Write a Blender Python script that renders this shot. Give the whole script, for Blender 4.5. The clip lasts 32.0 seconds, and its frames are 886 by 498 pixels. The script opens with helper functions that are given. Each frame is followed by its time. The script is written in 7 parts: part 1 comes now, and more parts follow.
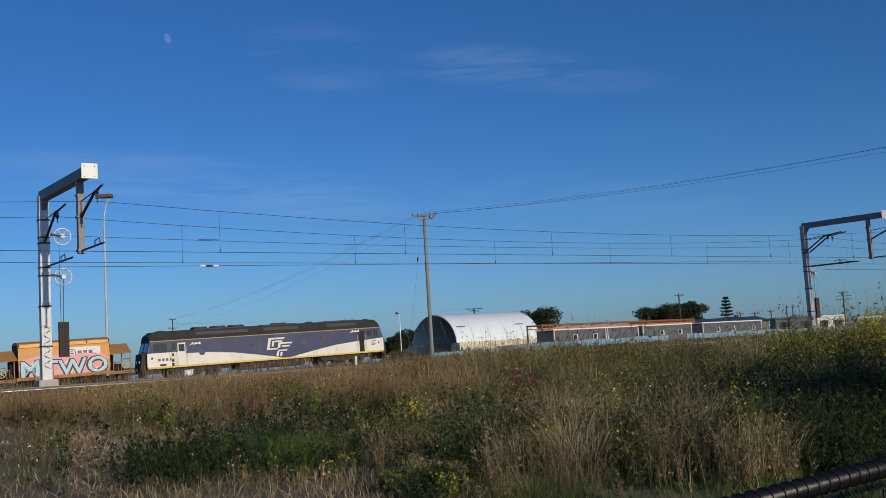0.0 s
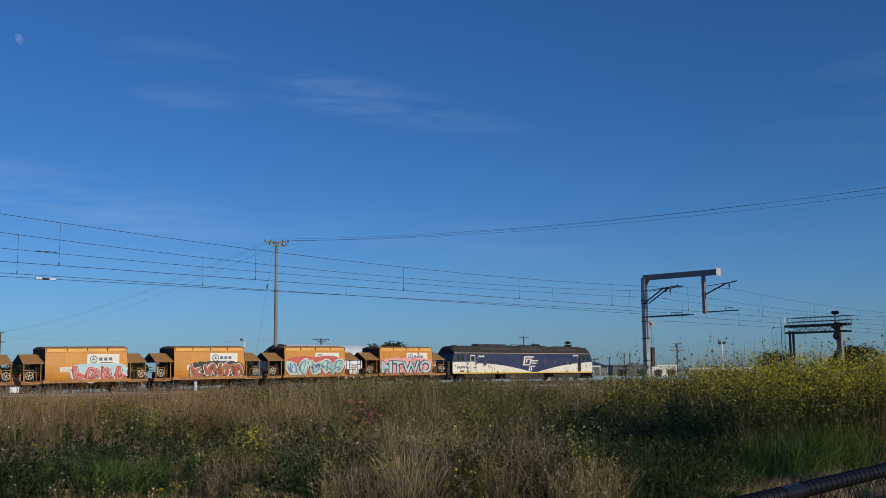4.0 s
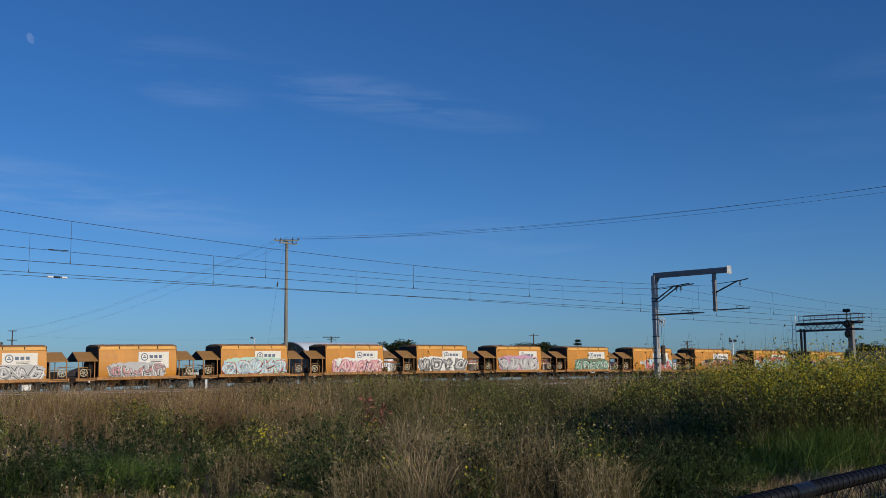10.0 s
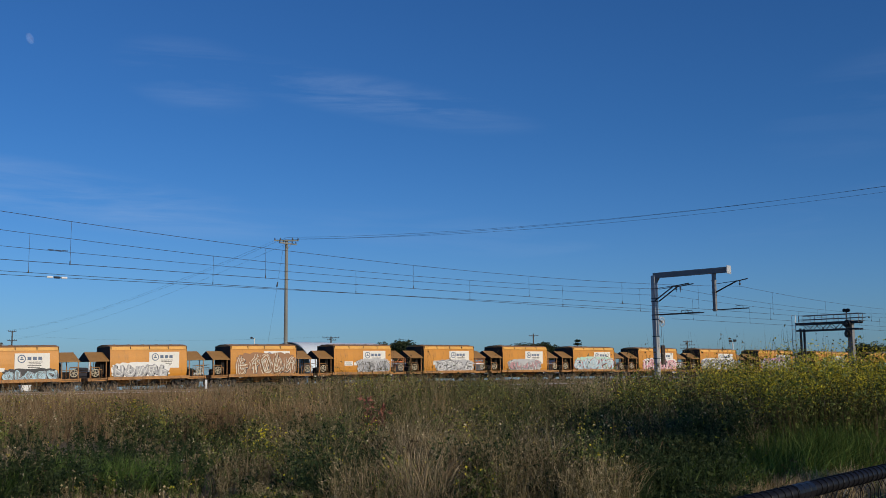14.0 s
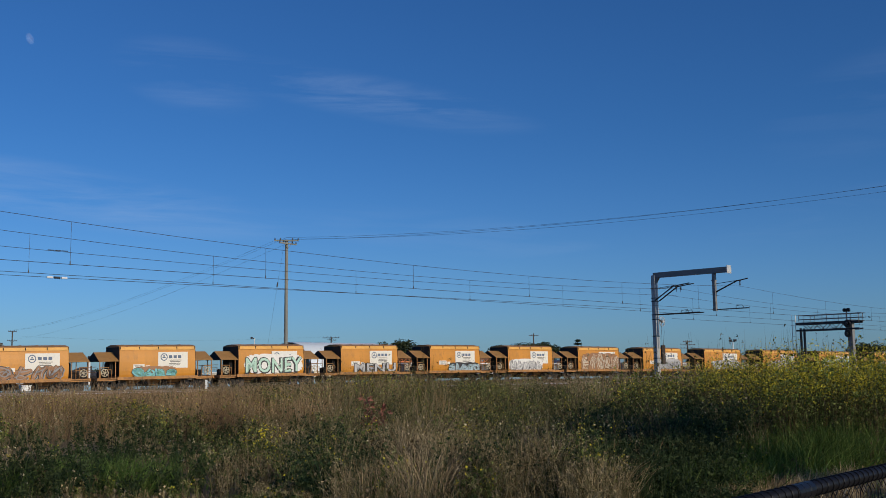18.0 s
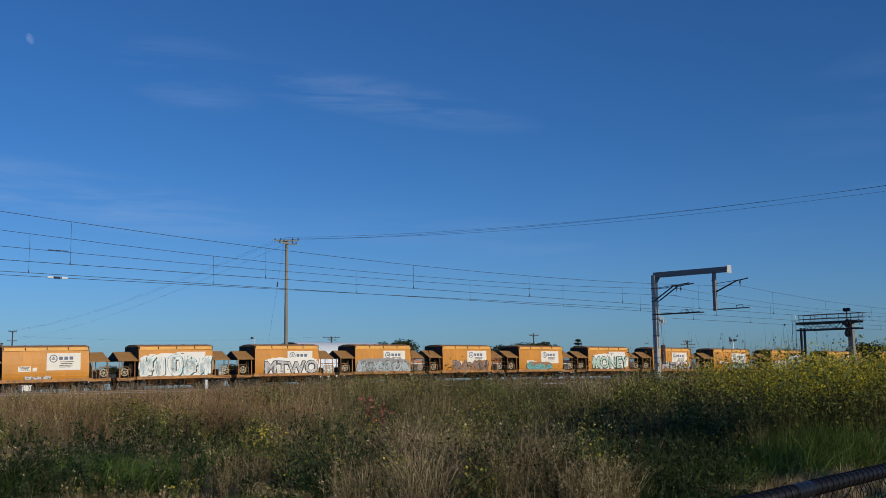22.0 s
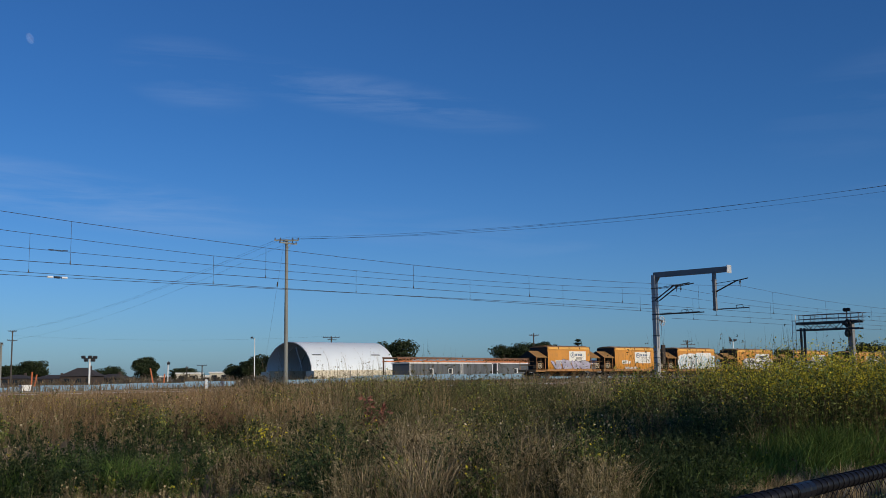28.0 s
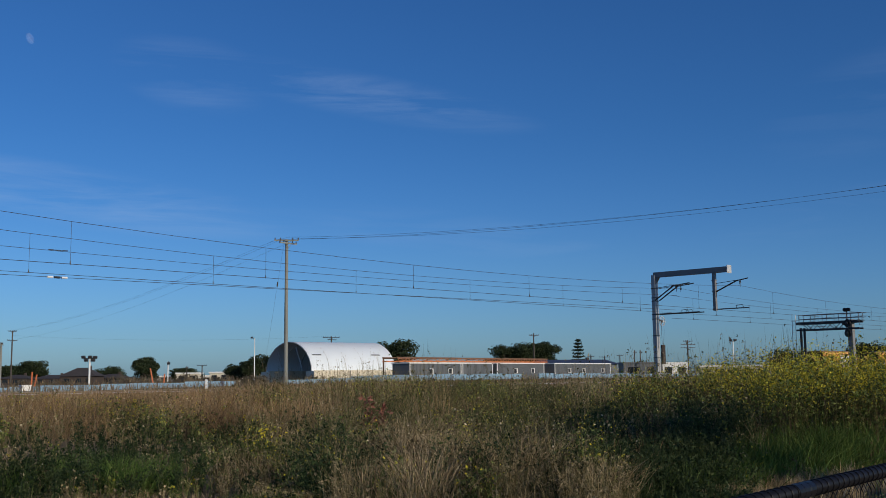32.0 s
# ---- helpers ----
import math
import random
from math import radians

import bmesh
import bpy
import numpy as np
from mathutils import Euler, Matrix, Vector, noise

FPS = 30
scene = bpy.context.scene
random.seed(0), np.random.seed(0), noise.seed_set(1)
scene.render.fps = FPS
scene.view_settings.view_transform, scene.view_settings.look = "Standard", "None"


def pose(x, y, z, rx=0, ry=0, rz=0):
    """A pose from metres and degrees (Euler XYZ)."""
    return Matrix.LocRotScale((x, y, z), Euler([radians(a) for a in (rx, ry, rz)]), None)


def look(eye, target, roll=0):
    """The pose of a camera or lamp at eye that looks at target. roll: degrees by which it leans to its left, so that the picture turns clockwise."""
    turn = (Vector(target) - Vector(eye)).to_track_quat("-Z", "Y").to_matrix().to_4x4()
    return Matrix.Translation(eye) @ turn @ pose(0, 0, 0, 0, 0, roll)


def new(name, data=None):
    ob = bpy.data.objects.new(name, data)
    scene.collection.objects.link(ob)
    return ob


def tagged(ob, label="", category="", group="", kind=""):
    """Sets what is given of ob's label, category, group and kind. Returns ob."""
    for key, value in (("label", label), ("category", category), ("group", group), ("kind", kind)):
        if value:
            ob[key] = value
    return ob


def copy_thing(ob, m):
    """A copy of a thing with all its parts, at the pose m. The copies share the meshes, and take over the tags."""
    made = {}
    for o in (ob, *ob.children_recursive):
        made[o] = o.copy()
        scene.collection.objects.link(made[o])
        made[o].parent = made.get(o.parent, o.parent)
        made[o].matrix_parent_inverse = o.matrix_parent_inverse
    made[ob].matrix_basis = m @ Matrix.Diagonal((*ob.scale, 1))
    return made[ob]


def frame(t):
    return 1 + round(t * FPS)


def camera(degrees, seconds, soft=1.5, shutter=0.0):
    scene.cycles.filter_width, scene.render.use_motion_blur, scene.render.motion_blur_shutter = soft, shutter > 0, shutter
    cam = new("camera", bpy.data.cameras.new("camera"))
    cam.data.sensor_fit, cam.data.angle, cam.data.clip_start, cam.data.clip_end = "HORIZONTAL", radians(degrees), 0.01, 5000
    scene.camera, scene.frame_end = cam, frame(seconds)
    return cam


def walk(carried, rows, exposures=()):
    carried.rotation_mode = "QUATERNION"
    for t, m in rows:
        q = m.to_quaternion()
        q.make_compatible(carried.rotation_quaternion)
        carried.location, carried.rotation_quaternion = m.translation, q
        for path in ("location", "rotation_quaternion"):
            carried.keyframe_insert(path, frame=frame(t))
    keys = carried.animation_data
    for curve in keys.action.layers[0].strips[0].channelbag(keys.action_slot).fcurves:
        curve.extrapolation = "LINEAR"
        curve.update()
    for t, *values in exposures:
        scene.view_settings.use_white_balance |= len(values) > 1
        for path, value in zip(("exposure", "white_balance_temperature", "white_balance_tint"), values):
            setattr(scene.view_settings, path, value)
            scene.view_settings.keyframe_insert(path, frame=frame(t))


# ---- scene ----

# ---------------------------------------------------------------- camera
EYE = (0.0, 0.0, 1.6)
cam = camera(47.45, 32.0, soft=0.6)
walk(cam, [
    (0, pose(*EYE, 95.642, 3.444, 8.254)),
    (0.1, pose(*EYE, 95.695, 3.225, 7.791)),
    (0.2, pose(*EYE, 95.694, 2.101, 6.798)),
    (0.3, pose(*EYE, 95.749, 0.777, 5.527)),
    (0.4, pose(*EYE, 96.076, -0.139, 5.399)),
    (0.5, pose(*EYE, 96.259, -0.984, 5.287)),
    (0.7, pose(*EYE, 96.515, -0.884, 4.917)),
    (0.8, pose(*EYE, 96.647, -0.632, 4.280)),
    (1, pose(*EYE, 96.682, -0.917, 3.045)),
    (1.2, pose(*EYE, 96.849, -0.604, 1.314)),
    (1.3, pose(*EYE, 96.933, -0.470, 0.771)),
    (1.5, pose(*EYE, 96.984, 0.399, 0.131)),
    (2, pose(*EYE, 97.137, 0.515, -0.427)),
    (2.5, pose(*EYE, 97.249, 0.577, -0.771)),
    (3, pose(*EYE, 97.278, 0.587, -1.023)),
    (3.5, pose(*EYE, 97.242, 0.571, -0.778)),
    (5.5, pose(*EYE, 97.166, 0.515, -0.014)),
    (6, pose(*EYE, 97.102, 0.512, 0.070)),
    (12, pose(*EYE, 97.115, 0.553, 0.068)),
    (22, pose(*EYE, 97.105, 0.630, 0.084)),
    (28, pose(*EYE, 97.095, 0.607, 0.082)),
    (32, pose(*EYE, 97.095, 0.607, 0.082)),
])
scene.view_settings.exposure = 0.0

# ---------------------------------------------------------------- plan
# two electrified tracks: distance q from the eye towards them, u along them
D_NEAR = Vector((0.7145, 0.6997, 0))
N_NEAR = Vector((0.6997, -0.7145, 0))
MAST0 = Vector((-22.8, 40.1, 0))
RAIL_Z = 1.04
MAST_GAP = 55.0
# the freight track, from the point s = 0
W = 1.60          # half the width of a wagon
D_FAR = Vector((0.7799, 0.6259, 0))
N_FAR = Vector((-0.6259, 0.7799, 0))
FAR0 = Vector((-28.376, 85.865, 0)) + N_FAR * (W - 0.06)
FAR_ANGLE = math.degrees(math.atan2(0.6259, 0.7799))
# the edge of the yard behind it
D_YARD = Vector((0.8055, 0.5926, 0))
N_YARD = Vector((-0.5926, 0.8055, 0))
YARD0 = Vector((-30.14, 89.825, 0))
PITCH = 11.18
SUN_WAY = Vector((0.70, -0.714, 0.34)).normalized()


def near(u, q, z=0.0):
    """A point u metres along the electrified line from the first mast, q metres from the masts towards the eye."""
    p = MAST0 + D_NEAR * u + N_NEAR * q
    return Vector((p.x, p.y, z))


def far_rail(s):
    s = max(-36.0, min(125.0, s))
    return 0.57 + 0.01586 * s - 0.0001533 * s * s


def bend(s):
    """How far the freight track has swung towards the eye, and its slope, past the point where its curve begins."""
    d = max(0.0, min(125.0, s) - 46.0)
    return 0.0016 * d * d + 0.0032 * d * max(0.0, s - 125.0), 0.0032 * d


def far(s, off=0.0, z=0.0):
    """A point s metres along the freight track, off metres to its far side, z above its rails."""
    p = FAR0 + D_FAR * s + N_FAR * (off - bend(s)[0])
    return Vector((p.x, p.y, far_rail(s) + z))


def smooth(a, b, x):
    t = np.clip((x - a) / (b - a), 0, 1)
    return t * t * (3 - 2 * t)


def ground_z(x, y):
    """Height of the ground, for arrays."""
    q = -0.6997 * x + 0.7145 * y
    z = 0.55 * smooth(9, 31, q) + 0.18 * smooth(31, 34.5, q)
    z = z - 0.83 * smooth(46.5, 51.5, q)
    r = np.hypot(x, y)
    side = smooth(0.05, 0.30, x / np.maximum(y, 1.0))
    z = z + 0.45 * side * smooth(13.0, 18.0, r) * (1 - smooth(26, 38, r))
    z = z + 0.05 * np.sin(x * 0.9 + 1.3 * np.sin(y * 0.37)) * np.cos(y * 0.7 + x * 0.21) * (1 - smooth(45, 60, r))
    return z


# ---------------------------------------------------------------- sky and sun
sun = new("sun", bpy.data.lights.new("sun", "SUN"))
sun.data.energy, sun.data.angle, sun.data.color = 3.2, radians(0.55), (1.0, 0.86, 0.66)
sun.matrix_world = look((0, 0, 40), Vector((0, 0, 40)) - SUN_WAY)
world = bpy.data.worlds.new("sky")
scene.world = world
world.use_nodes = True


def build_sky():
    nt = world.node_tree
    nt.nodes.clear()
    out = nt.nodes.new("ShaderNodeOutputWorld")
    bg = nt.nodes.new("ShaderNodeBackground")
    sky = nt.nodes.new("ShaderNodeTexSky")
    sky.sky_type, sky.sun_disc = "NISHITA", False
    sky.sun_elevation = math.asin(SUN_WAY.z)
    sky.sun_rotation = math.atan2(SUN_WAY.x, SUN_WAY.y)
    sky.air_density, sky.dust_density, sky.ozone_density = 1.0, 0.5, 4.0
    bg.inputs["Strength"].default_value = 0.094
    tint = nt.nodes.new("ShaderNodeMixRGB")
    tint.blend_type, tint.inputs["Fac"].default_value = "MULTIPLY", 1.0
    tint.inputs["Color2"].default_value = (0.27, 0.57, 0.90, 1)
    link = nt.links.new
    co = nt.nodes.new("ShaderNodeTexCoord")
    # paler towards the horizon
    sep = nt.nodes.new("ShaderNodeSeparateXYZ")
    link(co.outputs["Generated"], sep.inputs["Vector"])
    rise = nt.nodes.new("ShaderNodeMapRange")
    rise.interpolation_type = "SMOOTHSTEP"
    rise.inputs["From Min"].default_value, rise.inputs["From Max"].default_value = -0.02, 0.26
    link(sep.outputs["Z"], rise.inputs["Value"])
    low = nt.nodes.new("ShaderNodeMixRGB")
    low.inputs["Color1"].default_value, low.inputs["Color2"].default_value = (0.45, 0.695, 1.08, 1), (0.27, 0.57, 0.92, 1)
    link(rise.outputs["Result"], low.inputs["Fac"]), link(low.outputs["Color"], tint.inputs["Color2"])
    # thin high cloud in drawn-out wisps: streaky noise within a few soft patches of sky
    mapping = nt.nodes.new("ShaderNodeMapping")
    mapping.inputs["Rotation"].default_value = (0, radians(7), 0)
    mapping.inputs["Scale"].default_value = (4.0, 4.0, 42.0)
    big = nt.nodes.new("ShaderNodeTexNoise")
    big.inputs["Scale"].default_value, big.inputs["Detail"].default_value = 1.0, 7.0
    big.inputs["Roughness"].default_value, big.inputs["Distortion"].default_value = 0.62, 0.5
    ramp = nt.nodes.new("ShaderNodeMapRange")
    ramp.inputs["From Min"].default_value, ramp.inputs["From Max"].default_value = 0.42, 0.74
    link(co.outputs["Generated"], mapping.inputs["Vector"])
    link(mapping.outputs["Vector"], big.inputs["Vector"])
    link(big.outputs["Fac"], ramp.inputs["Value"])
    total = None
    for x, z, rx, rz, slope, k in ((-0.07, 0.270, 0.16, 0.022, -0.17, 0.22), (-0.235, 0.285, 0.07, 0.035, -0.1, 0.13), (-0.34, 0.168, 0.20, 0.028, -0.12, 0.26),
                                   (0.36, 0.145, 0.10, 0.02, 0.2, 0.07), (0.0, 0.14, 0.18, 0.022, -0.1, 0.10), (0.40, 0.245, 0.10, 0.05, 0.25, 0.05)):
        # a patch in the plane of view: u along the sky, v up it
        vec = nt.nodes.new("ShaderNodeVectorMath")
        vec.operation = "SUBTRACT"
        vec.inputs[1].default_value = (x, 0, z)
        link(co.outputs["Generated"], vec.inputs[0])
        s3 = nt.nodes.new("ShaderNodeSeparateXYZ")
        link(vec.outputs["Vector"], s3.inputs["Vector"])

        def mth(op, a, b):
            n = nt.nodes.new("ShaderNodeMath")
            n.operation = op
            for i, v in enumerate((a, b)):
                if isinstance(v, (int, float)):
                    n.inputs[i].default_value = v
                else:
                    link(v, n.inputs[i])
            return n.outputs[0]
        v = mth("SUBTRACT", s3.outputs["Z"], mth("MULTIPLY", s3.outputs["X"], slope))
        d = mth("ADD", mth("POWER", mth("ABSOLUTE", mth("DIVIDE", s3.outputs["X"], rx), 0), 2.0), mth("POWER", mth("ABSOLUTE", mth("DIVIDE", v, rz), 0), 2.0))
        soft = nt.nodes.new("ShaderNodeMapRange")
        soft.interpolation_type = "SMOOTHSTEP"
        soft.inputs["From Min"].default_value, soft.inputs["From Max"].default_value = 1.3, 0.0
        soft.inputs["To Min"].default_value, soft.inputs["To Max"].default_value = 0.0, k
        link(d, soft.inputs["Value"])
        front = mth("MULTIPLY", soft.outputs["Result"], mth("GREATER_THAN", sep.outputs["Y"], 0.0))
        total = front if total is None else mth("ADD", total, front)
    fac = mth("MULTIPLY", total, ramp.outputs["Result"])
    mix = nt.nodes.new("ShaderNodeMixRGB")
    mix.inputs["Color2"].default_value = (4.2, 5.4, 7.6, 1)
    link(fac, mix.inputs["Fac"])
    link(sky.outputs["Color"], tint.inputs["Color1"])
    link(tint.outputs["Color"], mix.inputs["Color1"])
    link(mix.outputs["Color"], bg.inputs["Color"])
    link(bg.outputs["Background"], out.inputs["Surface"])


build_sky()


# ---------------------------------------------------------------- materials
def material(name, color, rough=0.7, metal=0.0, vary=0.15, scale=3.0, bump=0.0, dirt=None, dirt_amount=0.0, streak=1.0,
             fine=40.0, island=0.0, translucent=0.0, object_vary=0.0):
    """A weathered surface: the colour varied at two scales, with dirt of its own shape and fine relief."""
    m = bpy.data.materials.new(name)
    m.use_nodes = True
    nt = m.node_tree
    bsdf = nt.nodes["Principled BSDF"]
    bsdf.inputs["Roughness"].default_value, bsdf.inputs["Metallic"].default_value = rough, metal
    link = nt.links.new
    co = nt.nodes.new("ShaderNodeTexCoord")
    mp = nt.nodes.new("ShaderNodeMapping")
    mp.inputs["Scale"].default_value = (1, 1, 1 / streak)
    link(co.outputs["Object"], mp.inputs["Vector"])

    def noise_node(sc, detail):
        n = nt.nodes.new("ShaderNodeTexNoise")
        n.inputs["Scale"].default_value, n.inputs["Detail"].default_value = sc, detail
        link(mp.outputs["Vector"], n.inputs["Vector"])
        return n

    a, b = noise_node(scale, 5.0), noise_node(fine, 3.0)
    add = nt.nodes.new("ShaderNodeMath")
    add.operation = "ADD"
    link(a.outputs["Fac"], add.inputs[0]), link(b.outputs["Fac"], add.inputs[1])
    val = nt.nodes.new("ShaderNodeMapRange")
    val.inputs["From Min"].default_value, val.inputs["From Max"].default_value = 0.6, 1.4
    val.inputs["To Min"].default_value, val.inputs["To Max"].default_value = 1 - vary, 1 + vary
    link(add.outputs[0], val.inputs["Value"])
    hsv = nt.nodes.new("ShaderNodeHueSaturation")
    hsv.inputs["Color"].default_value = (*color, 1)
    link(val.outputs["Result"], hsv.inputs["Value"])
    last = hsv.outputs["Color"]
    if island or object_vary:
        src = nt.nodes.new("ShaderNodeNewGeometry" if island else "ShaderNodeObjectInfo")
        rnd = src.outputs["Random Per Island" if island else "Random"]
        r = nt.nodes.new("ShaderNodeMapRange")
        k = island or object_vary
        r.inputs["To Min"].default_value, r.inputs["To Max"].default_value = 1 - k, 1 + k
        link(rnd, r.inputs["Value"])
        h2 = nt.nodes.new("ShaderNodeHueSaturation")
        link(r.outputs["Result"], h2.inputs["Value"])
        rh = nt.nodes.new("ShaderNodeMapRange")
        rh.inputs["To Min"].default_value, rh.inputs["To Max"].default_value = 0.5 - 0.05 * k, 0.5 + 0.05 * k
        link(rnd, rh.inputs["Value"]), link(rh.outputs["Result"], h2.inputs["Hue"])
        link(last, h2.inputs["Color"])
        last = h2.outputs["Color"]
    if dirt:
        d = noise_node(scale * 1.7, 7.0)
        d.inputs["Roughness"].default_value = 0.7
        dr = nt.nodes.new("ShaderNodeMapRange")
        dr.inputs["From Min"].default_value, dr.inputs["From Max"].default_value = 0.62 - 0.25 * dirt_amount, 0.75
        dr.inputs["To Max"].default_value = min(1.0, 0.35 + dirt_amount)
        link(d.outputs["Fac"], dr.inputs["Value"])
        mix = nt.nodes.new("ShaderNodeMixRGB")
        mix.inputs["Color2"].default_value = (*dirt, 1)
        link(dr.outputs["Result"], mix.inputs["Fac"]), link(last, mix.inputs["Color1"])
        last = mix.outputs["Color"]
    link(last, bsdf.inputs["Base Color"])
    if bump:
        bp = nt.nodes.new("ShaderNodeBump")
        bp.inputs["Strength"].default_value, bp.inputs["Distance"].default_value = bump, 0.02
        link(add.outputs[0], bp.inputs["Height"]), link(bp.outputs["Normal"], bsdf.inputs["Normal"])
    if translucent:
        tr = nt.nodes.new("ShaderNodeBsdfTranslucent")
        link(last, tr.inputs["Color"])
        ms = nt.nodes.new("ShaderNodeMixShader")
        ms.inputs["Fac"].default_value = translucent
        link(bsdf.outputs["BSDF"], ms.inputs[1]), link(tr.outputs["BSDF"], ms.inputs[2])
        link(ms.outputs["Shader"], nt.nodes["Material Output"].inputs["Surface"])
    return m


ORANGE = material("hopper_orange", (0.55, 0.235, 0.028), 0.5, 0, 0.20, 0.9, 0.10, (0.20, 0.10, 0.045), 0.30, streak=3.0)
ORANGE_DIRTY = material("frame_orange", (0.42, 0.20, 0.06), 0.7, 0, 0.25, 1.6, 0.1, (0.10, 0.065, 0.045), 0.65)
CANOPY = material("canopy_brown", (0.36, 0.19, 0.06), 0.7, 0, 0.2, 1.5, 0.1, (0.16, 0.09, 0.05), 0.4)
DARK = material("underframe_dark", (0.035, 0.028, 0.024), 0.8, 0, 0.3, 3.0, 0.2, (0.09, 0.06, 0.04), 0.4)
WHEEL = material("wheel_steel", (0.10, 0.075, 0.06), 0.55, 0.6, 0.3, 4.0, 0.2)
PANEL = material("panel_white", (0.74, 0.72, 0.66), 0.6, 0, 0.08, 2.0, 0.0, (0.45, 0.38, 0.28), 0.15)
PALE = material("railing_pale", (0.50, 0.43, 0.30), 0.6, 0, 0.12, 4.0)
WEIGHT = material("weight_iron", (0.045, 0.032, 0.028), 0.8, 0.1, 0.3, 4.0, 0.2)
BOOM = material("boom_steel", (0.22, 0.22, 0.22), 0.6, 0.2, 0.12, 1.5, 0.05, (0.14, 0.13, 0.12), 0.2)
GALV = material("galvanised_steel", (0.55, 0.56, 0.56), 0.5, 0.35, 0.12, 2.5, 0.05, (0.35, 0.33, 0.30), 0.2, streak=2)
STEEL = material("mast_steel", (0.40, 0.40, 0.39), 0.55, 0.25, 0.12, 1.5, 0.05, (0.28, 0.26, 0.24), 0.2, streak=3)
IRON = material("dark_iron", (0.05, 0.05, 0.055), 0.6, 0.4, 0.2, 4.0)
WIRE = material("wire", (0.05, 0.045, 0.04), 0.6, 0.3, 0.2, 2.0)
INSULATOR = material("insulator_white", (0.75, 0.76, 0.78), 0.35, 0, 0.05, 8.0)
RUST = material("rusty_steel", (0.16, 0.085, 0.05), 0.85, 0.1, 0.3, 3.0, 0.2)
RAIL = material("rail_rust", (0.10, 0.062, 0.038), 0.85, 0.0, 0.25, 2.0, 0.1)
DULL_HEAD = material("dull_rail_head", (0.20, 0.15, 0.11), 0.7, 0.0, 0.2, 2.0)
RAIL_HEAD = material("rail_head_steel", (0.72, 0.71, 0.69), 0.28, 0.9, 0.1, 2.0)
BALLAST = material("ballast_stone", (0.17, 0.115, 0.066), 0.95, 0, 0.4, 9.0, 0.9, (0.12, 0.09, 0.07), 0.5, fine=28)
SLEEPER = material("sleeper_concrete", (0.17, 0.145, 0.12), 0.9, 0, 0.2, 4.0, 0.3)
SOIL = material("soil", (0.12, 0.09, 0.052), 0.95, 0, 0.4, 1.1, 0.8, (0.22, 0.17, 0.11), 0.4, fine=18)
TIMBER = material("pole_timber", (0.22, 0.225, 0.205), 0.85, 0, 0.25, 1.2, 0.3, (0.16, 0.15, 0.13), 0.3, streak=6)
BLUE = material("loco_blue", (0.015, 0.025, 0.088), 0.34, 0, 0.30, 0.8, 0.9, (0.05, 0.052, 0.075), 0.35, streak=2)
# near-black for sooty parts, and for faces and recesses whose shade is painted in
SOOT_SHADE = material("soot_black", (0.014, 0.012, 0.011), 0.85, 0, 0.3, 2.0, 0.1, (0.04, 0.028, 0.02), 0.3)
MAST_WHITE = material("mast_pale_steel", (0.66, 0.66, 0.65), 0.55, 0, 0.08, 1.5, 0.05, (0.45, 0.42, 0.38), 0.2, streak=3)
LOCO_WHITE = material("loco_white", (0.70, 0.67, 0.60), 0.5, 0, 0.12, 0.9, 0.3, (0.36, 0.30, 0.22), 0.35, streak=3)
LOCO_ROOF = material("loco_roof", (0.024, 0.022, 0.020), 0.8, 0, 0.4, 0.9, 0.1, (0.075, 0.058, 0.042), 0.35)
YELLOW = material("stripe_yellow", (0.72, 0.48, 0.05), 0.5, 0, 0.15, 2.0, 0.0, (0.3, 0.2, 0.08), 0.3)
GLASS = material("dark_glass", (0.02, 0.025, 0.03), 0.06, 0, 0.05, 1.0)
BLACK = material("black_coating", (0.008, 0.008, 0.010), 0.38, 0, 0.2, 6.0, 0.1)
BLACK.node_tree.nodes["Principled BSDF"].inputs["Specular IOR Level"].default_value = 0.25
WINDOW_GLASS = material("tinted_window", (0.015, 0.018, 0.022), 0.35, 0, 0.05, 1.0)
FABRIC = material("shed_fabric", (0.70, 0.76, 0.80), 0.55, 0, 0.05, 0.4, 0.05, (0.62, 0.60, 0.55), 0.12, streak=2)
CREAM = material("container_cream", (0.66, 0.60, 0.47), 0.6, 0, 0.1, 1.0, 0.0, (0.40, 0.32, 0.22), 0.25, streak=4)
HUT_GREY = material("hut_grey", (0.115, 0.125, 0.135), 0.6, 0, 0.1, 1.0, 0.0, (0.08, 0.08, 0.08), 0.2)
WHITE = material("white_paint", (0.78, 0.78, 0.76), 0.5, 0, 0.05, 2.0, 0.0, (0.55, 0.52, 0.46), 0.15)
HOARDING = material("hoarding_blue", (0.20, 0.34, 0.46), 0.7, 0, 0.15, 0.5, 0.0, (0.34, 0.42, 0.46), 0.3)
CONCRETE = material("concrete", (0.42, 0.40, 0.37), 0.9, 0, 0.15, 1.0, 0.2)
ROOF_TILE = material("roof_dark", (0.05, 0.043, 0.04), 0.85, 0, 0.2, 1.0, 0.2)
BRICK = material("house_brick", (0.06, 0.045, 0.038), 0.9, 0, 0.2, 1.5, 0.2)
SAFETY = material("safety_orange", (0.55, 0.15, 0.05), 0.5, 0, 0.1, 2.0)


# ---------------------------------------------------------------- mesh helpers
def box(bm, c, size, m=None, bevel=0.0):
    r = bmesh.ops.create_cube(bm, size=1.0)
    mat = Matrix.Translation(c) @ Matrix.Diagonal((*size, 1))
    bmesh.ops.transform(bm, matrix=(m @ mat) if m else mat, verts=r["verts"])
    if bevel:
        edges = list({e for v in r["verts"] for e in v.link_edges})
        bmesh.ops.bevel(bm, geom=edges, offset=bevel, segments=1, affect="EDGES")
    return bm


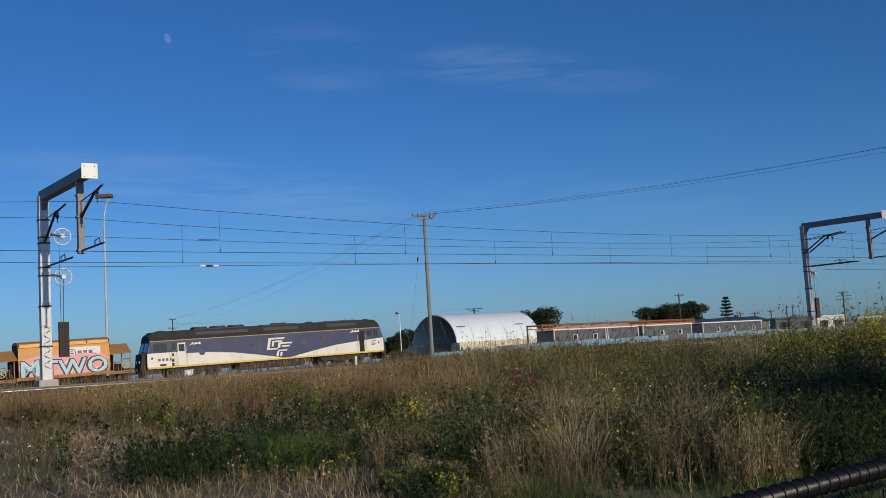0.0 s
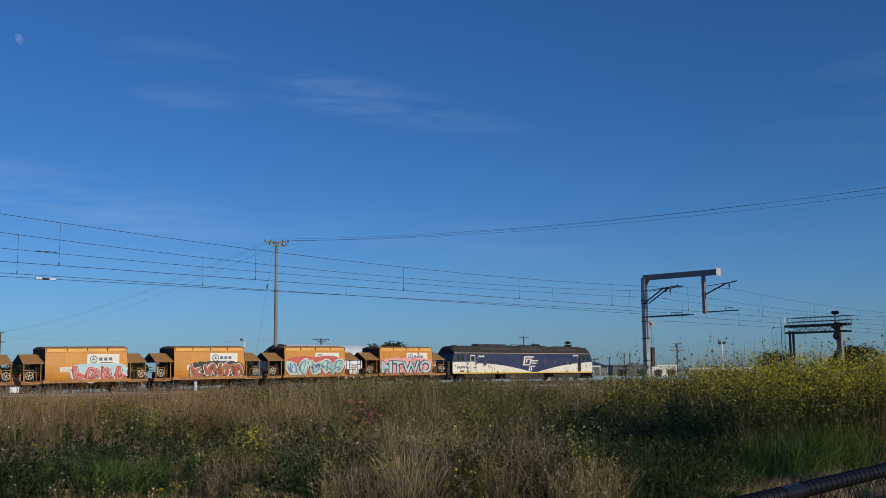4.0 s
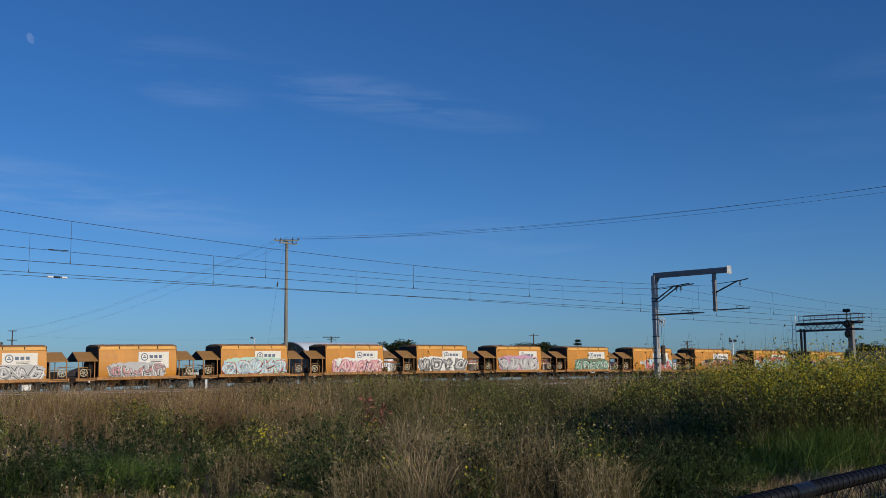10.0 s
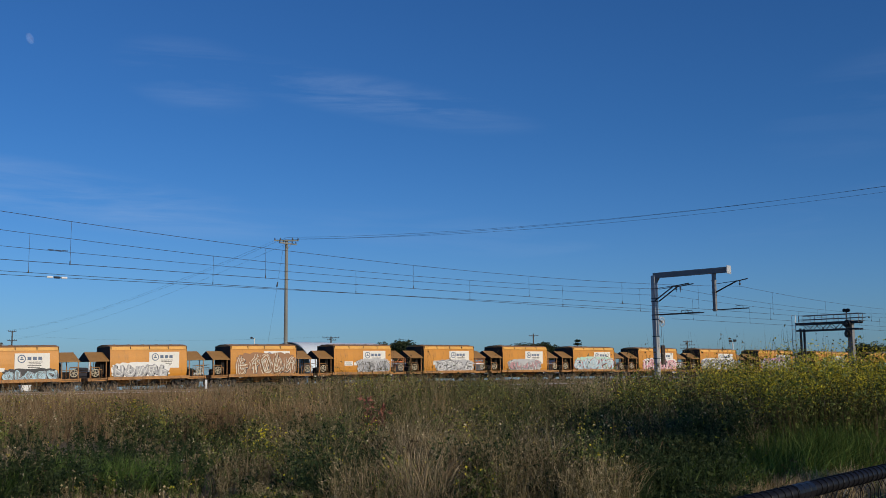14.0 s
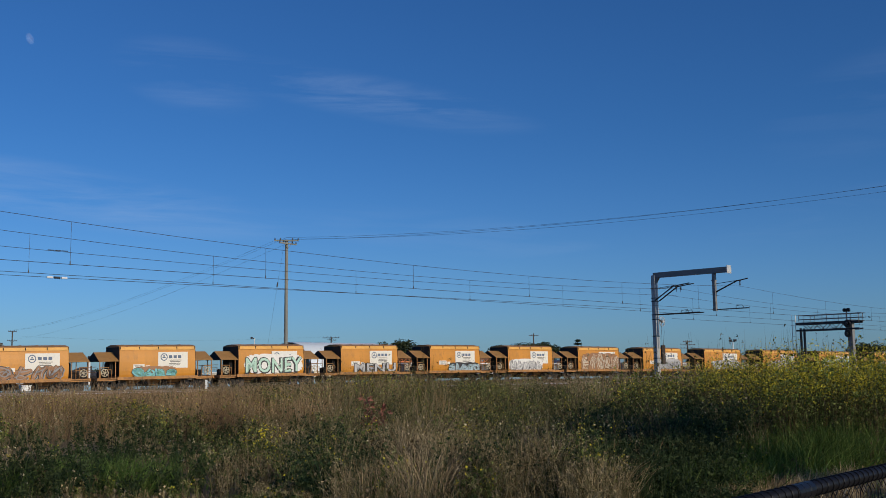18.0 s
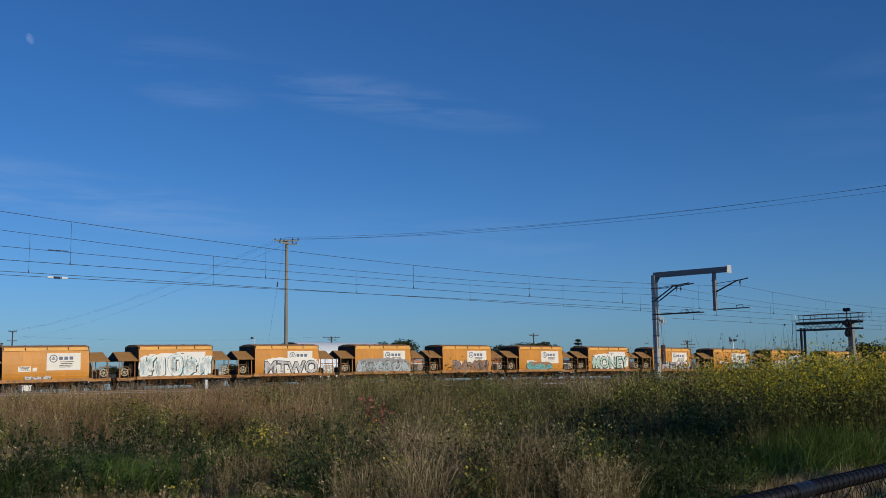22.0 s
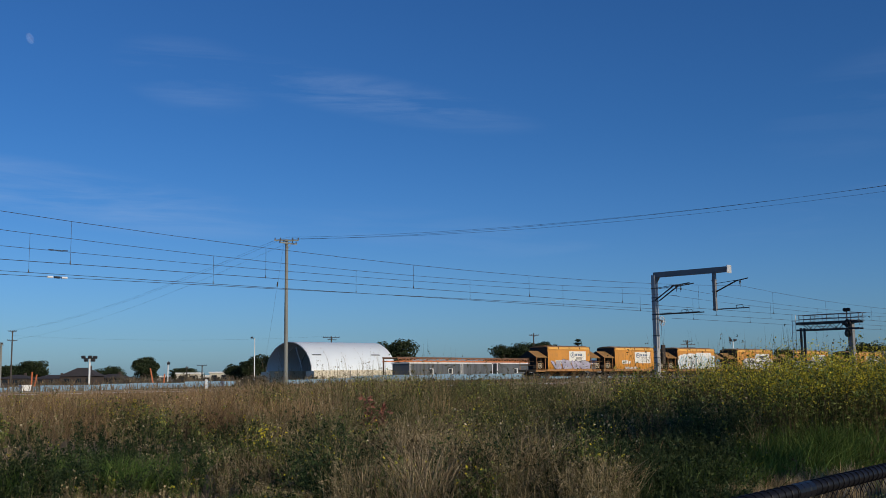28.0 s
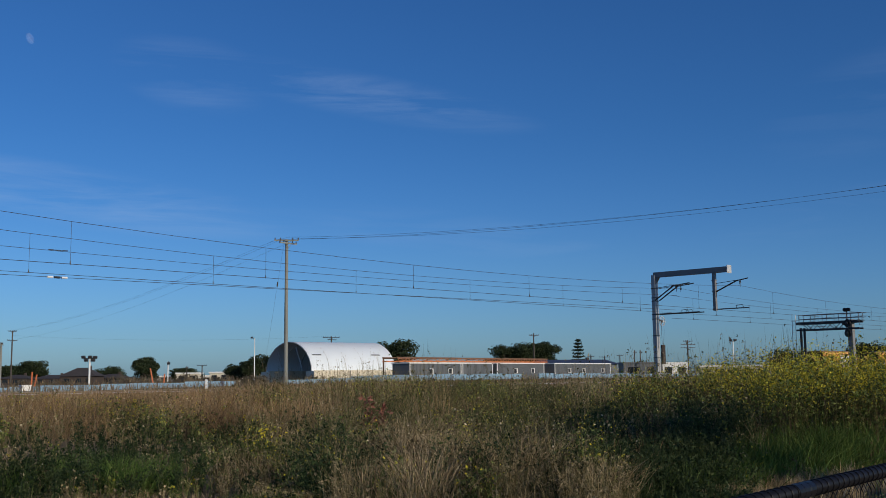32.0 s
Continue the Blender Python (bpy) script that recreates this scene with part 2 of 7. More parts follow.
def cord(bm, pts, r, seg=5):
    """One unbroken thin wire through the points."""
    rings = []
    n = len(pts)
    for i, p in enumerate(pts):
        way = (pts[min(n - 1, i + 1)] - pts[max(0, i - 1)]).normalized()
        a = way.cross(Vector((0, 0, 1))).normalized()
        b = way.cross(a)
        rings.append([bm.verts.new(p + (a * math.cos(k * 2 * math.pi / seg) + b * math.sin(k * 2 * math.pi / seg)) * r) for k in range(seg)])
    for u, v in zip(rings, rings[1:]):
        for k in range(seg):
            bm.faces.new((u[k], u[(k + 1) % seg], v[(k + 1) % seg], v[k]))


def tube(bm, p0, p1, r0, r1=None, seg=8):
    p0, p1 = Vector(p0), Vector(p1)
    way = p1 - p0
    if way.length < 1e-6:
        return bm
    m = Matrix.Translation((p0 + p1) / 2) @ way.to_track_quat("Z", "Y").to_matrix().to_4x4()
    bmesh.ops.create_cone(bm, cap_ends=True, segments=seg, radius1=r0, radius2=r0 if r1 is None else r1, depth=way.length, matrix=m)
    return bm


def beam(bm, p0, p1, w, h):
    """A square bar from p0 to p1, w wide and h high."""
    p0, p1 = Vector(p0), Vector(p1)
    way = p1 - p0
    q = way.to_track_quat("X", "Z").to_matrix().to_4x4()
    return box(bm, (0, 0, 0), (way.length, w, h), Matrix.Translation((p0 + p1) / 2) @ q)


def prism(bm, outline, a, b, m=None):
    """A solid whose section is the outline of (x, z) pairs, from y = a to y = b."""
    m = m or Matrix()
    lo = [bm.verts.new(m @ Vector((x, a, z))) for x, z in outline]
    hi = [bm.verts.new(m @ Vector((x, b, z))) for x, z in outline]
    n = len(outline)
    bm.faces.new(lo), bm.faces.new(hi[::-1])
    for i in range(n):
        bm.faces.new((lo[i], hi[i], hi[(i + 1) % n], lo[(i + 1) % n]))
    bmesh.ops.recalc_face_normals(bm, faces=bm.faces)
    return bm


def ring(bm, c, r, thick, axis="Y", seg=16):
    """A torus about the axis."""
    c = Vector(c)
    u, v, w = {"X": ((0, 1, 0), (0, 0, 1), (1, 0, 0)), "Y": ((1, 0, 0), (0, 0, 1), (0, 1, 0)), "Z": ((1, 0, 0), (0, 1, 0), (0, 0, 1))}[axis]
    u, v, w = Vector(u), Vector(v), Vector(w)
    grid = []
    for i in range(seg):
        a = 2 * math.pi * i / seg
        out = u * math.cos(a) + v * math.sin(a)
        grid.append([bm.verts.new(c + out * (r + thick * math.cos(b * math.pi / 3)) + w * thick * math.sin(b * math.pi / 3)) for b in range(6)])
    for i in range(seg):
        for b in range(6):
            bm.faces.new((grid[i][b], grid[(i + 1) % seg][b], grid[(i + 1) % seg][(b + 1) % 6], grid[i][(b + 1) % 6]))


def fresh():
    return bmesh.new()


def mesh_of(name, bm, mats, flat=True):
    me = bpy.data.meshes.new(name)
    bm.to_mesh(me)
    bm.free()
    for m in (mats if isinstance(mats, (list, tuple)) else [mats]):
        me.materials.append(m)
    if not flat:
        for p in me.polygons:
            p.use_smooth = True
    return me


def part(name, bm, mat, parent=None, label="", at=None, flat=True):
    ob = new(name, mesh_of(name, bm, mat, flat))
    ob.parent = parent
    if at is not None:
        ob.matrix_basis = at
    if label:
        ob["label"] = label
    return ob


def again(ob, m, parent=None):
    """Another part on the same mesh, at m under its parent."""
    o = new(ob.name.split(".")[0], ob.data)
    o.parent = parent or ob.parent
    o.matrix_basis = m
    return o


def root(name, m, label, category, group="", kind=""):
    ob = new(name)
    ob.empty_display_size = 0.3
    ob.matrix_basis = m
    return tagged(ob, label, category, group, kind)


def raw_mesh(name, verts, faces_n, loops, mats, mat_index=None):
    """A mesh from arrays: vertices, vertices to a face, and the faces' vertices in a row."""
    me = bpy.data.meshes.new(name)
    me.vertices.add(len(verts))
    me.vertices.foreach_set("co", np.asarray(verts, np.float32).ravel())
    me.loops.add(len(loops))
    me.loops.foreach_set("vertex_index", np.asarray(loops, np.int32))
    me.polygons.add(len(faces_n))
    starts = np.concatenate([[0], np.cumsum(faces_n)[:-1]]).astype(np.int32)
    me.polygons.foreach_set("loop_start", starts)
    for m in mats:
        me.materials.append(m)
    if mat_index is not None:
        me.polygons.foreach_set("material_index", np.asarray(mat_index, np.int32))
    me.update(calc_edges=True)
    return me


# ---------------------------------------------------------------- ground
def build_ground():
    rings = np.concatenate([np.linspace(0.25, 60, 92), np.geomspace(61.5, 4500, 44)])
    angles = np.radians(np.linspace(-180, 180, 181))
    fine = np.radians(np.linspace(-40, 36, 230))
    angles = np.unique(np.concatenate([angles[(angles < fine[0]) | (angles > fine[-1])], fine]))[:-1]
    R, A = np.meshgrid(rings, angles, indexing="ij")
    X, Y = R * np.sin(A), R * np.cos(A)
    Z = ground_z(X, Y)
    n, m = R.shape
    verts = np.stack([X, Y, Z], -1).reshape(-1, 3)
    verts = np.vstack([verts, [[0, 0, float(ground_z(np.array([0.0]), np.array([0.0]))[0])]]])
    i, j = np.meshgrid(np.arange(n - 1), np.arange(m), indexing="ij")
    j2 = (j + 1) % m
    quads = np.stack([i * m + j, i * m + j2, (i + 1) * m + j2, (i + 1) * m + j], -1).reshape(-1, 4)
    k = np.arange(m)
    tris = np.stack([np.full(m, n * m), (k + 1) % m, k], -1)
    loops = np.concatenate([quads.ravel(), tris.ravel()])
    counts = np.concatenate([np.full(len(quads), 4), np.full(m, 3)])
    me = raw_mesh("ground", verts, counts, loops, [SOIL])
    tagged(new("ground", me), "bare brown soil under weeds and dry grass", "ground", kind="structure")


build_ground()


def strip(name, points, section, mat, label, category):
    """A long solid: the section, pairs of (off, z), carried along the points, each (centre, off way)."""
    n, k = len(points), len(section)
    verts = [c + w * o + Vector((0, 0, z)) for c, w in points for o, z in section]
    faces = [(a * k + b, a * k + b + 1, (a + 1) * k + b + 1, (a + 1) * k + b) for a in range(n - 1) for b in range(k - 1)]
    loops = [v for f in faces for v in f]
    me = raw_mesh(name, [tuple(v) for v in verts], [4] * len(faces), loops, [mat])
    return tagged(new(name, me), label, category, kind="structure")


RAIL_SECTION = [(-0.065, 0.0), (-0.02, 0.02), (-0.036, 0.13), (-0.036, 0.16), (0.036, 0.16), (0.036, 0.13), (0.02, 0.02), (0.065, 0.0)]
HEAD_SECTION = [(-0.038, 0.146), (-0.036, 0.162), (-0.030, 0.166), (0.030, 0.166), (0.036, 0.162), (0.038, 0.146)]


def build_tracks():
    us = np.linspace(-120, 260, 77)
    for q, tag in ((6.8, "near"), (2.6, "far")):
        for side in (-0.8, 0.8):
            pts = [(near(u, q + side, RAIL_Z - 0.16), N_NEAR) for u in us]
            strip("rail", pts, RAIL_SECTION, RAIL, "rusty steel running rail on concrete sleepers", "rail")
            strip("rail_head", pts, HEAD_SECTION, RAIL_HEAD if q > 5 and side > 0 else DULL_HEAD, "polished head of the running rail", "rail")
    pts = [(near(u, 4.7, 0), -N_NEAR) for u in us]
    strip("ballast", pts, [(-5.6, 0.66), (-3.9, RAIL_Z - 0.17), (3.9, RAIL_Z - 0.17), (5.8, 0.5)], BALLAST,
          "grey-brown stone ballast bed of the electrified tracks", "ballast")
    ss = np.linspace(-140, 330, 95)
    for side in (-0.72, 0.72):
        strip("rail", [(far(s, side, -0.16), N_FAR) for s in ss], RAIL_SECTION, RAIL, "rusty steel running rail of the freight track", "rail")
    strip("ballast", [(far(s, 0, 0), N_FAR) for s in ss], [(-5.0, -1.9), (-1.9, -0.18), (1.9, -0.18), (5.0, -1.9)], BALLAST,
          "brown stone ballast bed of the freight track", "ballast")
    # sleepers, one mesh shared
    bm = fresh()
    box(bm, (0, 0, 0), (0.24, 2.6, 0.2), bevel=0.03)
    me = mesh_of("sleeper", bm, SLEEPER)
    bed = tagged(new("sleepers"), "concrete sleepers under the nearer electrified track", "sleepers", kind="structure")
    ang = math.degrees(math.atan2(D_NEAR.y, D_NEAR.x))
    for i in range(120):
        o = new("sleeper", me)
        o.parent = bed
        p = near(-12 + i * 0.68, 6.8, RAIL_Z - 0.25)
        o.matrix_basis = pose(p.x, p.y, p.z, 0, 0, ang)


build_tracks()


# ---------------------------------------------------------------- overhead line
MAST_ANGLE = math.degrees(math.atan2(N_NEAR.y, N_NEAR.x))


def overhead_mast(u, double, wheels, painted):
    """A portal mast: its own x points over the tracks, y along them."""
    t = root("overhead_mast", pose(*near(u, 0, 0.80), 0, 0, MAST_ANGLE),
             "galvanised steel cantilever mast beside the electrified tracks", "mast", "overhead masts")
    top = 8.33
    bm = fresh()
    for y in (-0.19, 0.19):
        box(bm, (0, y, top / 2), (0.34, 0.03, top), bevel=0.006)
    box(bm, (0, 0, top / 2), (0.03, 0.36, top))
    for x in (-0.155, 0.155):
        box(bm, (x, 0, top / 2), (0.026, 0.352, top))
    part("column", bm, MAST_WHITE if painted else STEEL, t)
    bm = fresh()
    box(bm, (0, 0, 0.05), (0.8, 0.8, 0.9), bevel=0.04)
    part("footing", bm, CONCRETE, t)
    bm = fresh()
    beam(bm, (0.0, 0, top), (6.48, 0, top - 0.04), 0.36, 0.40)
    prism(bm, [(0.1, top - 0.62), (0.20, top - 0.62), (0.48, top - 0.18), (0.1, top - 0.18)], -0.1, 0.1)
    part("boom", bm, BOOM, t)
    bm = fresh()
    box(bm, (6.51, 0, top - 0.04), (0.05, 0.62, 0.60), bevel=0.01)
    for a in (-0.2, 0.2):
        for b in (-0.2, 0.2):
            tube(bm, (6.53, a, top - 0.04 + b), (6.57, a, top - 0.04 + b), 0.03)
    part("end_plate", bm, GALV, t, "pale bolted end plate")
    bm = fresh()
    box(bm, (5.25, 0, 6.75), (0.24, 0.24, 2.95), bevel=0.01)
    for z in (5.4, 6.7, 7.55):
        box(bm, (5.25, 0, z), (0.30, 0.32, 0.07))
    part("drop_arm", bm, BOOM, t)
    for z in (1.9, 3.6, 4.9, 5.25, 6.3, 6.55, 7.3):
        bm = fresh()
        box(bm, (0, 0, z), (0.42, 0.46, 0.06), bevel=0.01)
        part("mast_band", bm, IRON, t)
    for k, x0 in enumerate((0.18, 5.4)):
        for j, dy in enumerate((-0.25, 0.35) if double and k == 0 else (0.0,)):
            bm = fresh()
            z = 6.35 if k == 0 else 6.7
            reach, up = (3.1, 1.05) if k == 0 else (2.6, 0.72)
            tube(bm, (x0, dy, z), (x0 + 1.75, dy, z + up), 0.055)
            tube(bm, (x0 + 1.5, dy, z + up - 0.06), (x0 + reach, dy, z + up + 0.10), 0.042)
            tube(bm, (x0, dy, z + up - 0.12), (x0 + 1.7, dy, z + up), 0.022)
            part("cantilever", bm, IRON, t)
            bm = fresh()
            for i in range(4):
                tube(bm, (x0 + 1.95, dy, z + up - i * 0.09), (x0 + 1.95, dy, z + up - 0.05 - i * 0.09), 0.075 - 0.005 * (i % 2))
            tube(bm, (x0 + 1.95, dy, z + up), (x0 + 1.95, dy, z + up - 0.5), 0.018)
            part("hanging_insulator", bm, IRON, t)
            bm = fresh()
            z, reach = (5.26, 3.9) if k == 0 else (5.38, 2.6)
            tube(bm, (x0, dy, z), (x0 + reach, dy, z), 0.04)
            h0 = x0 + reach * 0.6
            tube(bm, (h0, dy, z + 0.02), (h0, dy, z + 0.20), 0.02)
            tube(bm, (h0, dy, z + 0.20), (h0 + 0.5, dy, z + 0.24), 0.02)
            tube(bm, (h0 + 0.5, dy, z + 0.24), (h0 + 0.6, dy, z + 0.05), 0.02)
            part("steady_arm", bm, IRON, t)
    for i in range(wheels):
        z = 6.6 - 1.75 * i if wheels > 1 else 4.75
        bm = fresh()
        ring(bm, (0.1, 0.75, z), 0.36, 0.03, "X", 18)
        for a in range(6):
            v = Vector((math.cos(a * 1.047), 0, math.sin(a * 1.047))) * 0.34
            v = Vector((0, v.x, v.z))
            tube(bm, (0.1, 0.75, z), Vector((0.1, 0.75, z)) + v, 0.018, seg=5)
        tube(bm, (0.02, 0.75, z), (0.2, 0.75, z), 0.1)
        part("tension_wheel", bm, GALV, t, "spoked tensioning wheel")
        bm = fresh()
        beam(bm, (0.1, 0.18, z + 0.1), (0.1, 0.75, z), 0.07, 0.1)
        tube(bm, (0.1, 0.6 + 0.16 * i, z), (0.1, 0.62 + 0.1 * i, 2.9), 0.012, seg=5)
        part("wheel_bracket", bm, IRON, t)
    bm = fresh()
    box(bm, (0, 0, 0), (0.14, 0.42, 0.086), bevel=0.004)
    plate = part("balance_weight", bm, WEIGHT, t, "dark rusty plate weight", at=pose(0.1, 0.72, 1.46))
    for i in range(1, 17):
        again(plate, pose(0.1, 0.72, 1.46 + i * 0.088), t)
    if painted:
        bm = fresh()
        for i in range(9):
            z, s = 0.95 + 0.21 * i, 1 if i % 2 else -1
            tube(bm, (0.176, -0.12 * s, z), (0.176, 0.13 * s, z + 0.16), 0.012, seg=5)
            tube(bm, (0.176, 0.13 * s, z + 0.16), (0.176, 0.02 * s, z + 0.03), 0.012, seg=5)
        part("paint_scrawl", bm, SPRAY_GREY, t, "dark sprayed scrawl")
    return t


SPRAY_GREY = material("spray_scrawl", (0.10, 0.10, 0.12), 0.7, 0, 0.2, 3.0)


def catenary():
    """Wires of both tracks: a messenger that sags between masts, a contact wire, droppers 8.8 m apart."""
    for q0, q1, zm, sag, zc, first, label in ((7.35, 7.35, 7.80, 0.72, 5.93, 4.8, "dark copper overhead wires of the nearer track"),
                                             (2.2, 2.2, 7.95, 0.70, 6.05, 5.3, "dark copper overhead wires of the farther track"),
                                             (0.35, 2.0, 7.42, 0.35, 6.05, 0, "overhead wires that end at a tensioning mast"),
                                             (1.5, 1.5, 7.45, 0.45, 5.70, 3.0, "second overhead wires of the farther track")):
        t = root("overhead_wire", pose(0, 0, 0), label, "overhead wire", "overhead wires")
        spans = range(0, 1) if not first else range(1, 4) if q0 == 1.5 else range(-1, 4)

        def q_at(u):
            return q0 + (q1 - q0) * min(1.0, max(0.0, u / MAST_GAP))
        for span in spans:
            bm_m, bm_c = fresh(), fresh()
            pm, pc = [], []
            for i in range(13):
                a = i / 12
                u = (span + a) * MAST_GAP
                m, c = near(u, q_at(u), zm - sag * 4 * a * (1 - a)), near(u, q_at(u), zc + (0 if first else 0.25 * a))
                pm.append(m), pc.append(c)
            cord(bm_m, pm, 0.010), cord(bm_c, pc, 0.011)
            part("messenger_wire", bm_m, WIRE, t)
            part("contact_wire", bm_c, WIRE, t)
            for k in range(6 if first else 0):
                u = first + k * 8.9
                a = u / MAST_GAP
                u += span * MAST_GAP
                m, c = near(u, q_at(u), zm - sag * 4 * a * (1 - a)), near(u, q_at(u), zc)
                bm = fresh()
                tube(bm, m, c, 0.007, seg=4)
                tube(bm, c + Vector((0, 0, -0.02)), c + Vector((0, 0, 0.12)), 0.022, seg=5)
                part("dropper", bm, WIRE, t)
        if not first:
            for z, white in ((7.30, False), (6.08, True)):
                for k, u in enumerate((6.92, 7.24, 7.56)):
                    p, r2 = near(u - 0.13, q_at(u), z), near(u + 0.13, q_at(u), z + 0.002)
                    bm = fresh()
                    tube(bm, p, r2, 0.05 if white else 0.02, seg=8)
                    part("line_insulator", bm, INSULATOR if white and k != 1 else IRON, t)


overhead_mast(0, False, 2, True)
overhead_mast(MAST_GAP, True, 1, False)
overhead_mast(-MAST_GAP, False, 1, False)
overhead_mast(2 * MAST_GAP, False, 1, False)
catenary()


# ---------------------------------------------------------------- train

def hopper_wagon():
    """A covered hopper: x forward, the near side at y = -W, rails at z = 0."""
    t = root("hopper_wagon", Matrix(), "orange covered grain hopper wagon with graffiti on its side", "wagon", "hopper wagons of the train")
    hx = 3.46
    # body: section across, carried along x, with sloped end sheets under the canopies
    side = [(W - 0.13, 1.05), (W - 0.05, 1.30), (W - 0.01, 1.60), (W, 1.95), (W, 2.35), (W - 0.02, 2.75), (W - 0.05, 3.08), (W - 0.07, 3.40), (W - 0.12, 3.66)]
    sec = [(-0.75, 0.80)] + [(-y, z) for y, z in side] + side[::-1] + [(0.75, 0.80)]
    bm = fresh()
    cols = []
    for x, lift in ((-hx, 1), (-hx + 0.02, 1), (hx - 0.02, 1), (hx, 1)):
        cols.append([bm.verts.new((x, y, z)) for y, z in sec])
    for a, b in zip(cols, cols[1:]):
        for i in range(len(sec)):
            bm.faces.new((a[i], a[(i + 1) % len(sec)], b[(i + 1) % len(sec)], b[i]))
    bm.faces.new(cols[0][::-1]), bm.faces.new(cols[-1])
    for v in bm.verts:
        if v.co.z < 1.0:
            v.co.x *= 0.80
    bmesh.ops.recalc_face_normals(bm, faces=bm.faces)
    part("body", bm, ORANGE, t)
    # end sheets: soot, with the shade of the wagon ends put into the black
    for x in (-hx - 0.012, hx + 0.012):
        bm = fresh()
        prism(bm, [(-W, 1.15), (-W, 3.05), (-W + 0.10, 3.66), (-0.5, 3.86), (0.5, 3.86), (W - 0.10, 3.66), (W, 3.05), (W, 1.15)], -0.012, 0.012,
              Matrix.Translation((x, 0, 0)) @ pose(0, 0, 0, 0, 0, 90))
        part("end_sheet", bm, SOOT_SHADE, t, "end sheet black with soot and painted shade")
    for i in range(5):
        bm = fresh()
        x = -hx + 0.06 + i * (2 * hx - 0.12) / 4
        box(bm, (x, -W + 0.04, 3.56), (0.06, 0.1, 0.24))
        part("roof_bracket", bm, SOOT_SHADE, t)
    # strip along the roof edge, its sunlight painted as a paler orange
    bm = fresh()
    prism(bm, [(-W - 0.015, 3.40), (-W + 0.05, 3.66), (-W + 0.12, 3.70), (-W + 0.12, 3.62), (-W + 0.03, 3.40)], -hx, hx, pose(0, 0, 0, 0, 0, 90))
    part("eaves_strip", bm, ORANGE_SUNLIT, t, "roof edge strip painted pale where it catches the sun")
    for i in range(3):
        bm = fresh()
        box(bm, (-2.3 + 2.3 * i, -W - 0.05, 0.94), (0.9, 0.03, 0.12), bevel=0.01)
        part("sill_plate", bm, PALE if i != 1 else DARK, t)
    bm = fresh()
    prism(bm, [(-W + 0.06, 3.665), (-W + 0.10, 3.72), (-0.55, 3.87), (0.55, 3.87), (W - 0.10, 3.72), (W - 0.06, 3.665)], -hx - 0.03, hx + 0.03, pose(0, 0, 0, 0, 0, 90))
    part("roof", bm, ORANGE_DIRTY, t, "rust-streaked curved roof")
    bm = fresh()
    box(bm, (0, 0, 3.84), (6.3, 0.55, 0.07), bevel=0.02)
    for i in range(5):
        box(bm, (-2.6 + i * 1.3, 0, 3.88), (0.05, 0.6, 0.04))
    part("roof_hatch", bm, ORANGE_DIRTY, t)
    bm = fresh()
    for y in (-W - 0.02, W + 0.02):
        box(bm, (0, y, 0.98), (7.3, 0.12, 0.26), bevel=0.015)
    for x in (-2.2, -0.75, 0.75, 2.2):
        box(bm, (x, 0, 0.86), (0.12, 2.5, 0.16))
    part("side_sill", bm, ORANGE_DIRTY, t)
    for x in (-1.9, 0.0, 1.9):
        bm = fresh()
        bmesh.ops.create_cone(bm, cap_ends=True, segments=4, radius1=0.38, radius2=1.15, depth=0.55, matrix=pose(x, 0, 0.62, 0, 0, 45))
        part("discharge_chute", bm, ORANGE_DIRTY, t)
    bm = fresh()
    box(bm, (0, 0, 0.93), (10.1, 0.5, 0.22))
    part("centre_sill", bm, DARK, t)
    # added dark tank and box that stand for the shade under the body
    bm = fresh()
    tube(bm, (-2.6, 0.35, 0.55), (2.6, 0.35, 0.55), 0.30, seg=12)
    box(bm, (0, 0.0, 0.66), (6.4, 0.9, 0.36), bevel=0.04)
    part("air_reservoir", bm, DARK, t)
    for sgn in (-1, 1):
        f = pose(0, 0, 0) if sgn > 0 else pose(0, 0, 0, 0, 0, 180)
        near_y = -1.0 if sgn > 0 else 1.0
        bm = fresh()
        box(bm, (4.38, 0, 0.98), (1.80, 3.0, 0.09), f)
        box(bm, (5.26, 0, 0.94), (0.12, 3.1, 0.26), f)
        for y in (-1.35, 1.35):
            box(bm, (4.42, y, 0.88), (1.7, 0.08, 0.16), f)
        part("end_platform", bm, ORANGE_DIRTY, t)
        bm = fresh()
        x1 = 5.22
        x0, ze, zr, xr = 3.50, 2.44, 3.22, x1 - 0.08
        for quad in (((x0, -1.58, ze), (x1, -1.58, ze), (xr, 0, zr), (x0, 0, zr)), ((x0, 1.58, ze), (x1, 1.58, ze), (xr, 0, zr), (x0, 0, zr))):
            lo = [bm.verts.new(f @ Vector(v)) for v in quad]
            hi = [bm.verts.new(f @ (Vector(v) + Vector((0, 0, 0.04)))) for v in quad]
            bm.faces.new(lo), bm.faces.new(hi[::-1])
            for i in range(4):
                bm.faces.new((lo[i], hi[i], hi[(i + 1) % 4], lo[(i + 1) % 4]))
        bmesh.ops.recalc_face_normals(bm, faces=bm.faces)
        part("canopy", bm, CANOPY, t, "brown sheet canopy over the end platform")
        # gable coloured black: the shade on this face is in the colour
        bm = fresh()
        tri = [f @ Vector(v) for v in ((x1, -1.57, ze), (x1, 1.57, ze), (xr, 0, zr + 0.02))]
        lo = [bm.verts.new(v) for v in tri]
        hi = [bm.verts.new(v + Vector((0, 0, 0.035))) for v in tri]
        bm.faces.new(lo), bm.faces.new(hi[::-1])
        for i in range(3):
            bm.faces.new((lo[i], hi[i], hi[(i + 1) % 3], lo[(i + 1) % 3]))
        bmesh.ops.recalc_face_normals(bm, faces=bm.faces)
        part("canopy_gable", bm, SOOT_SHADE, t)
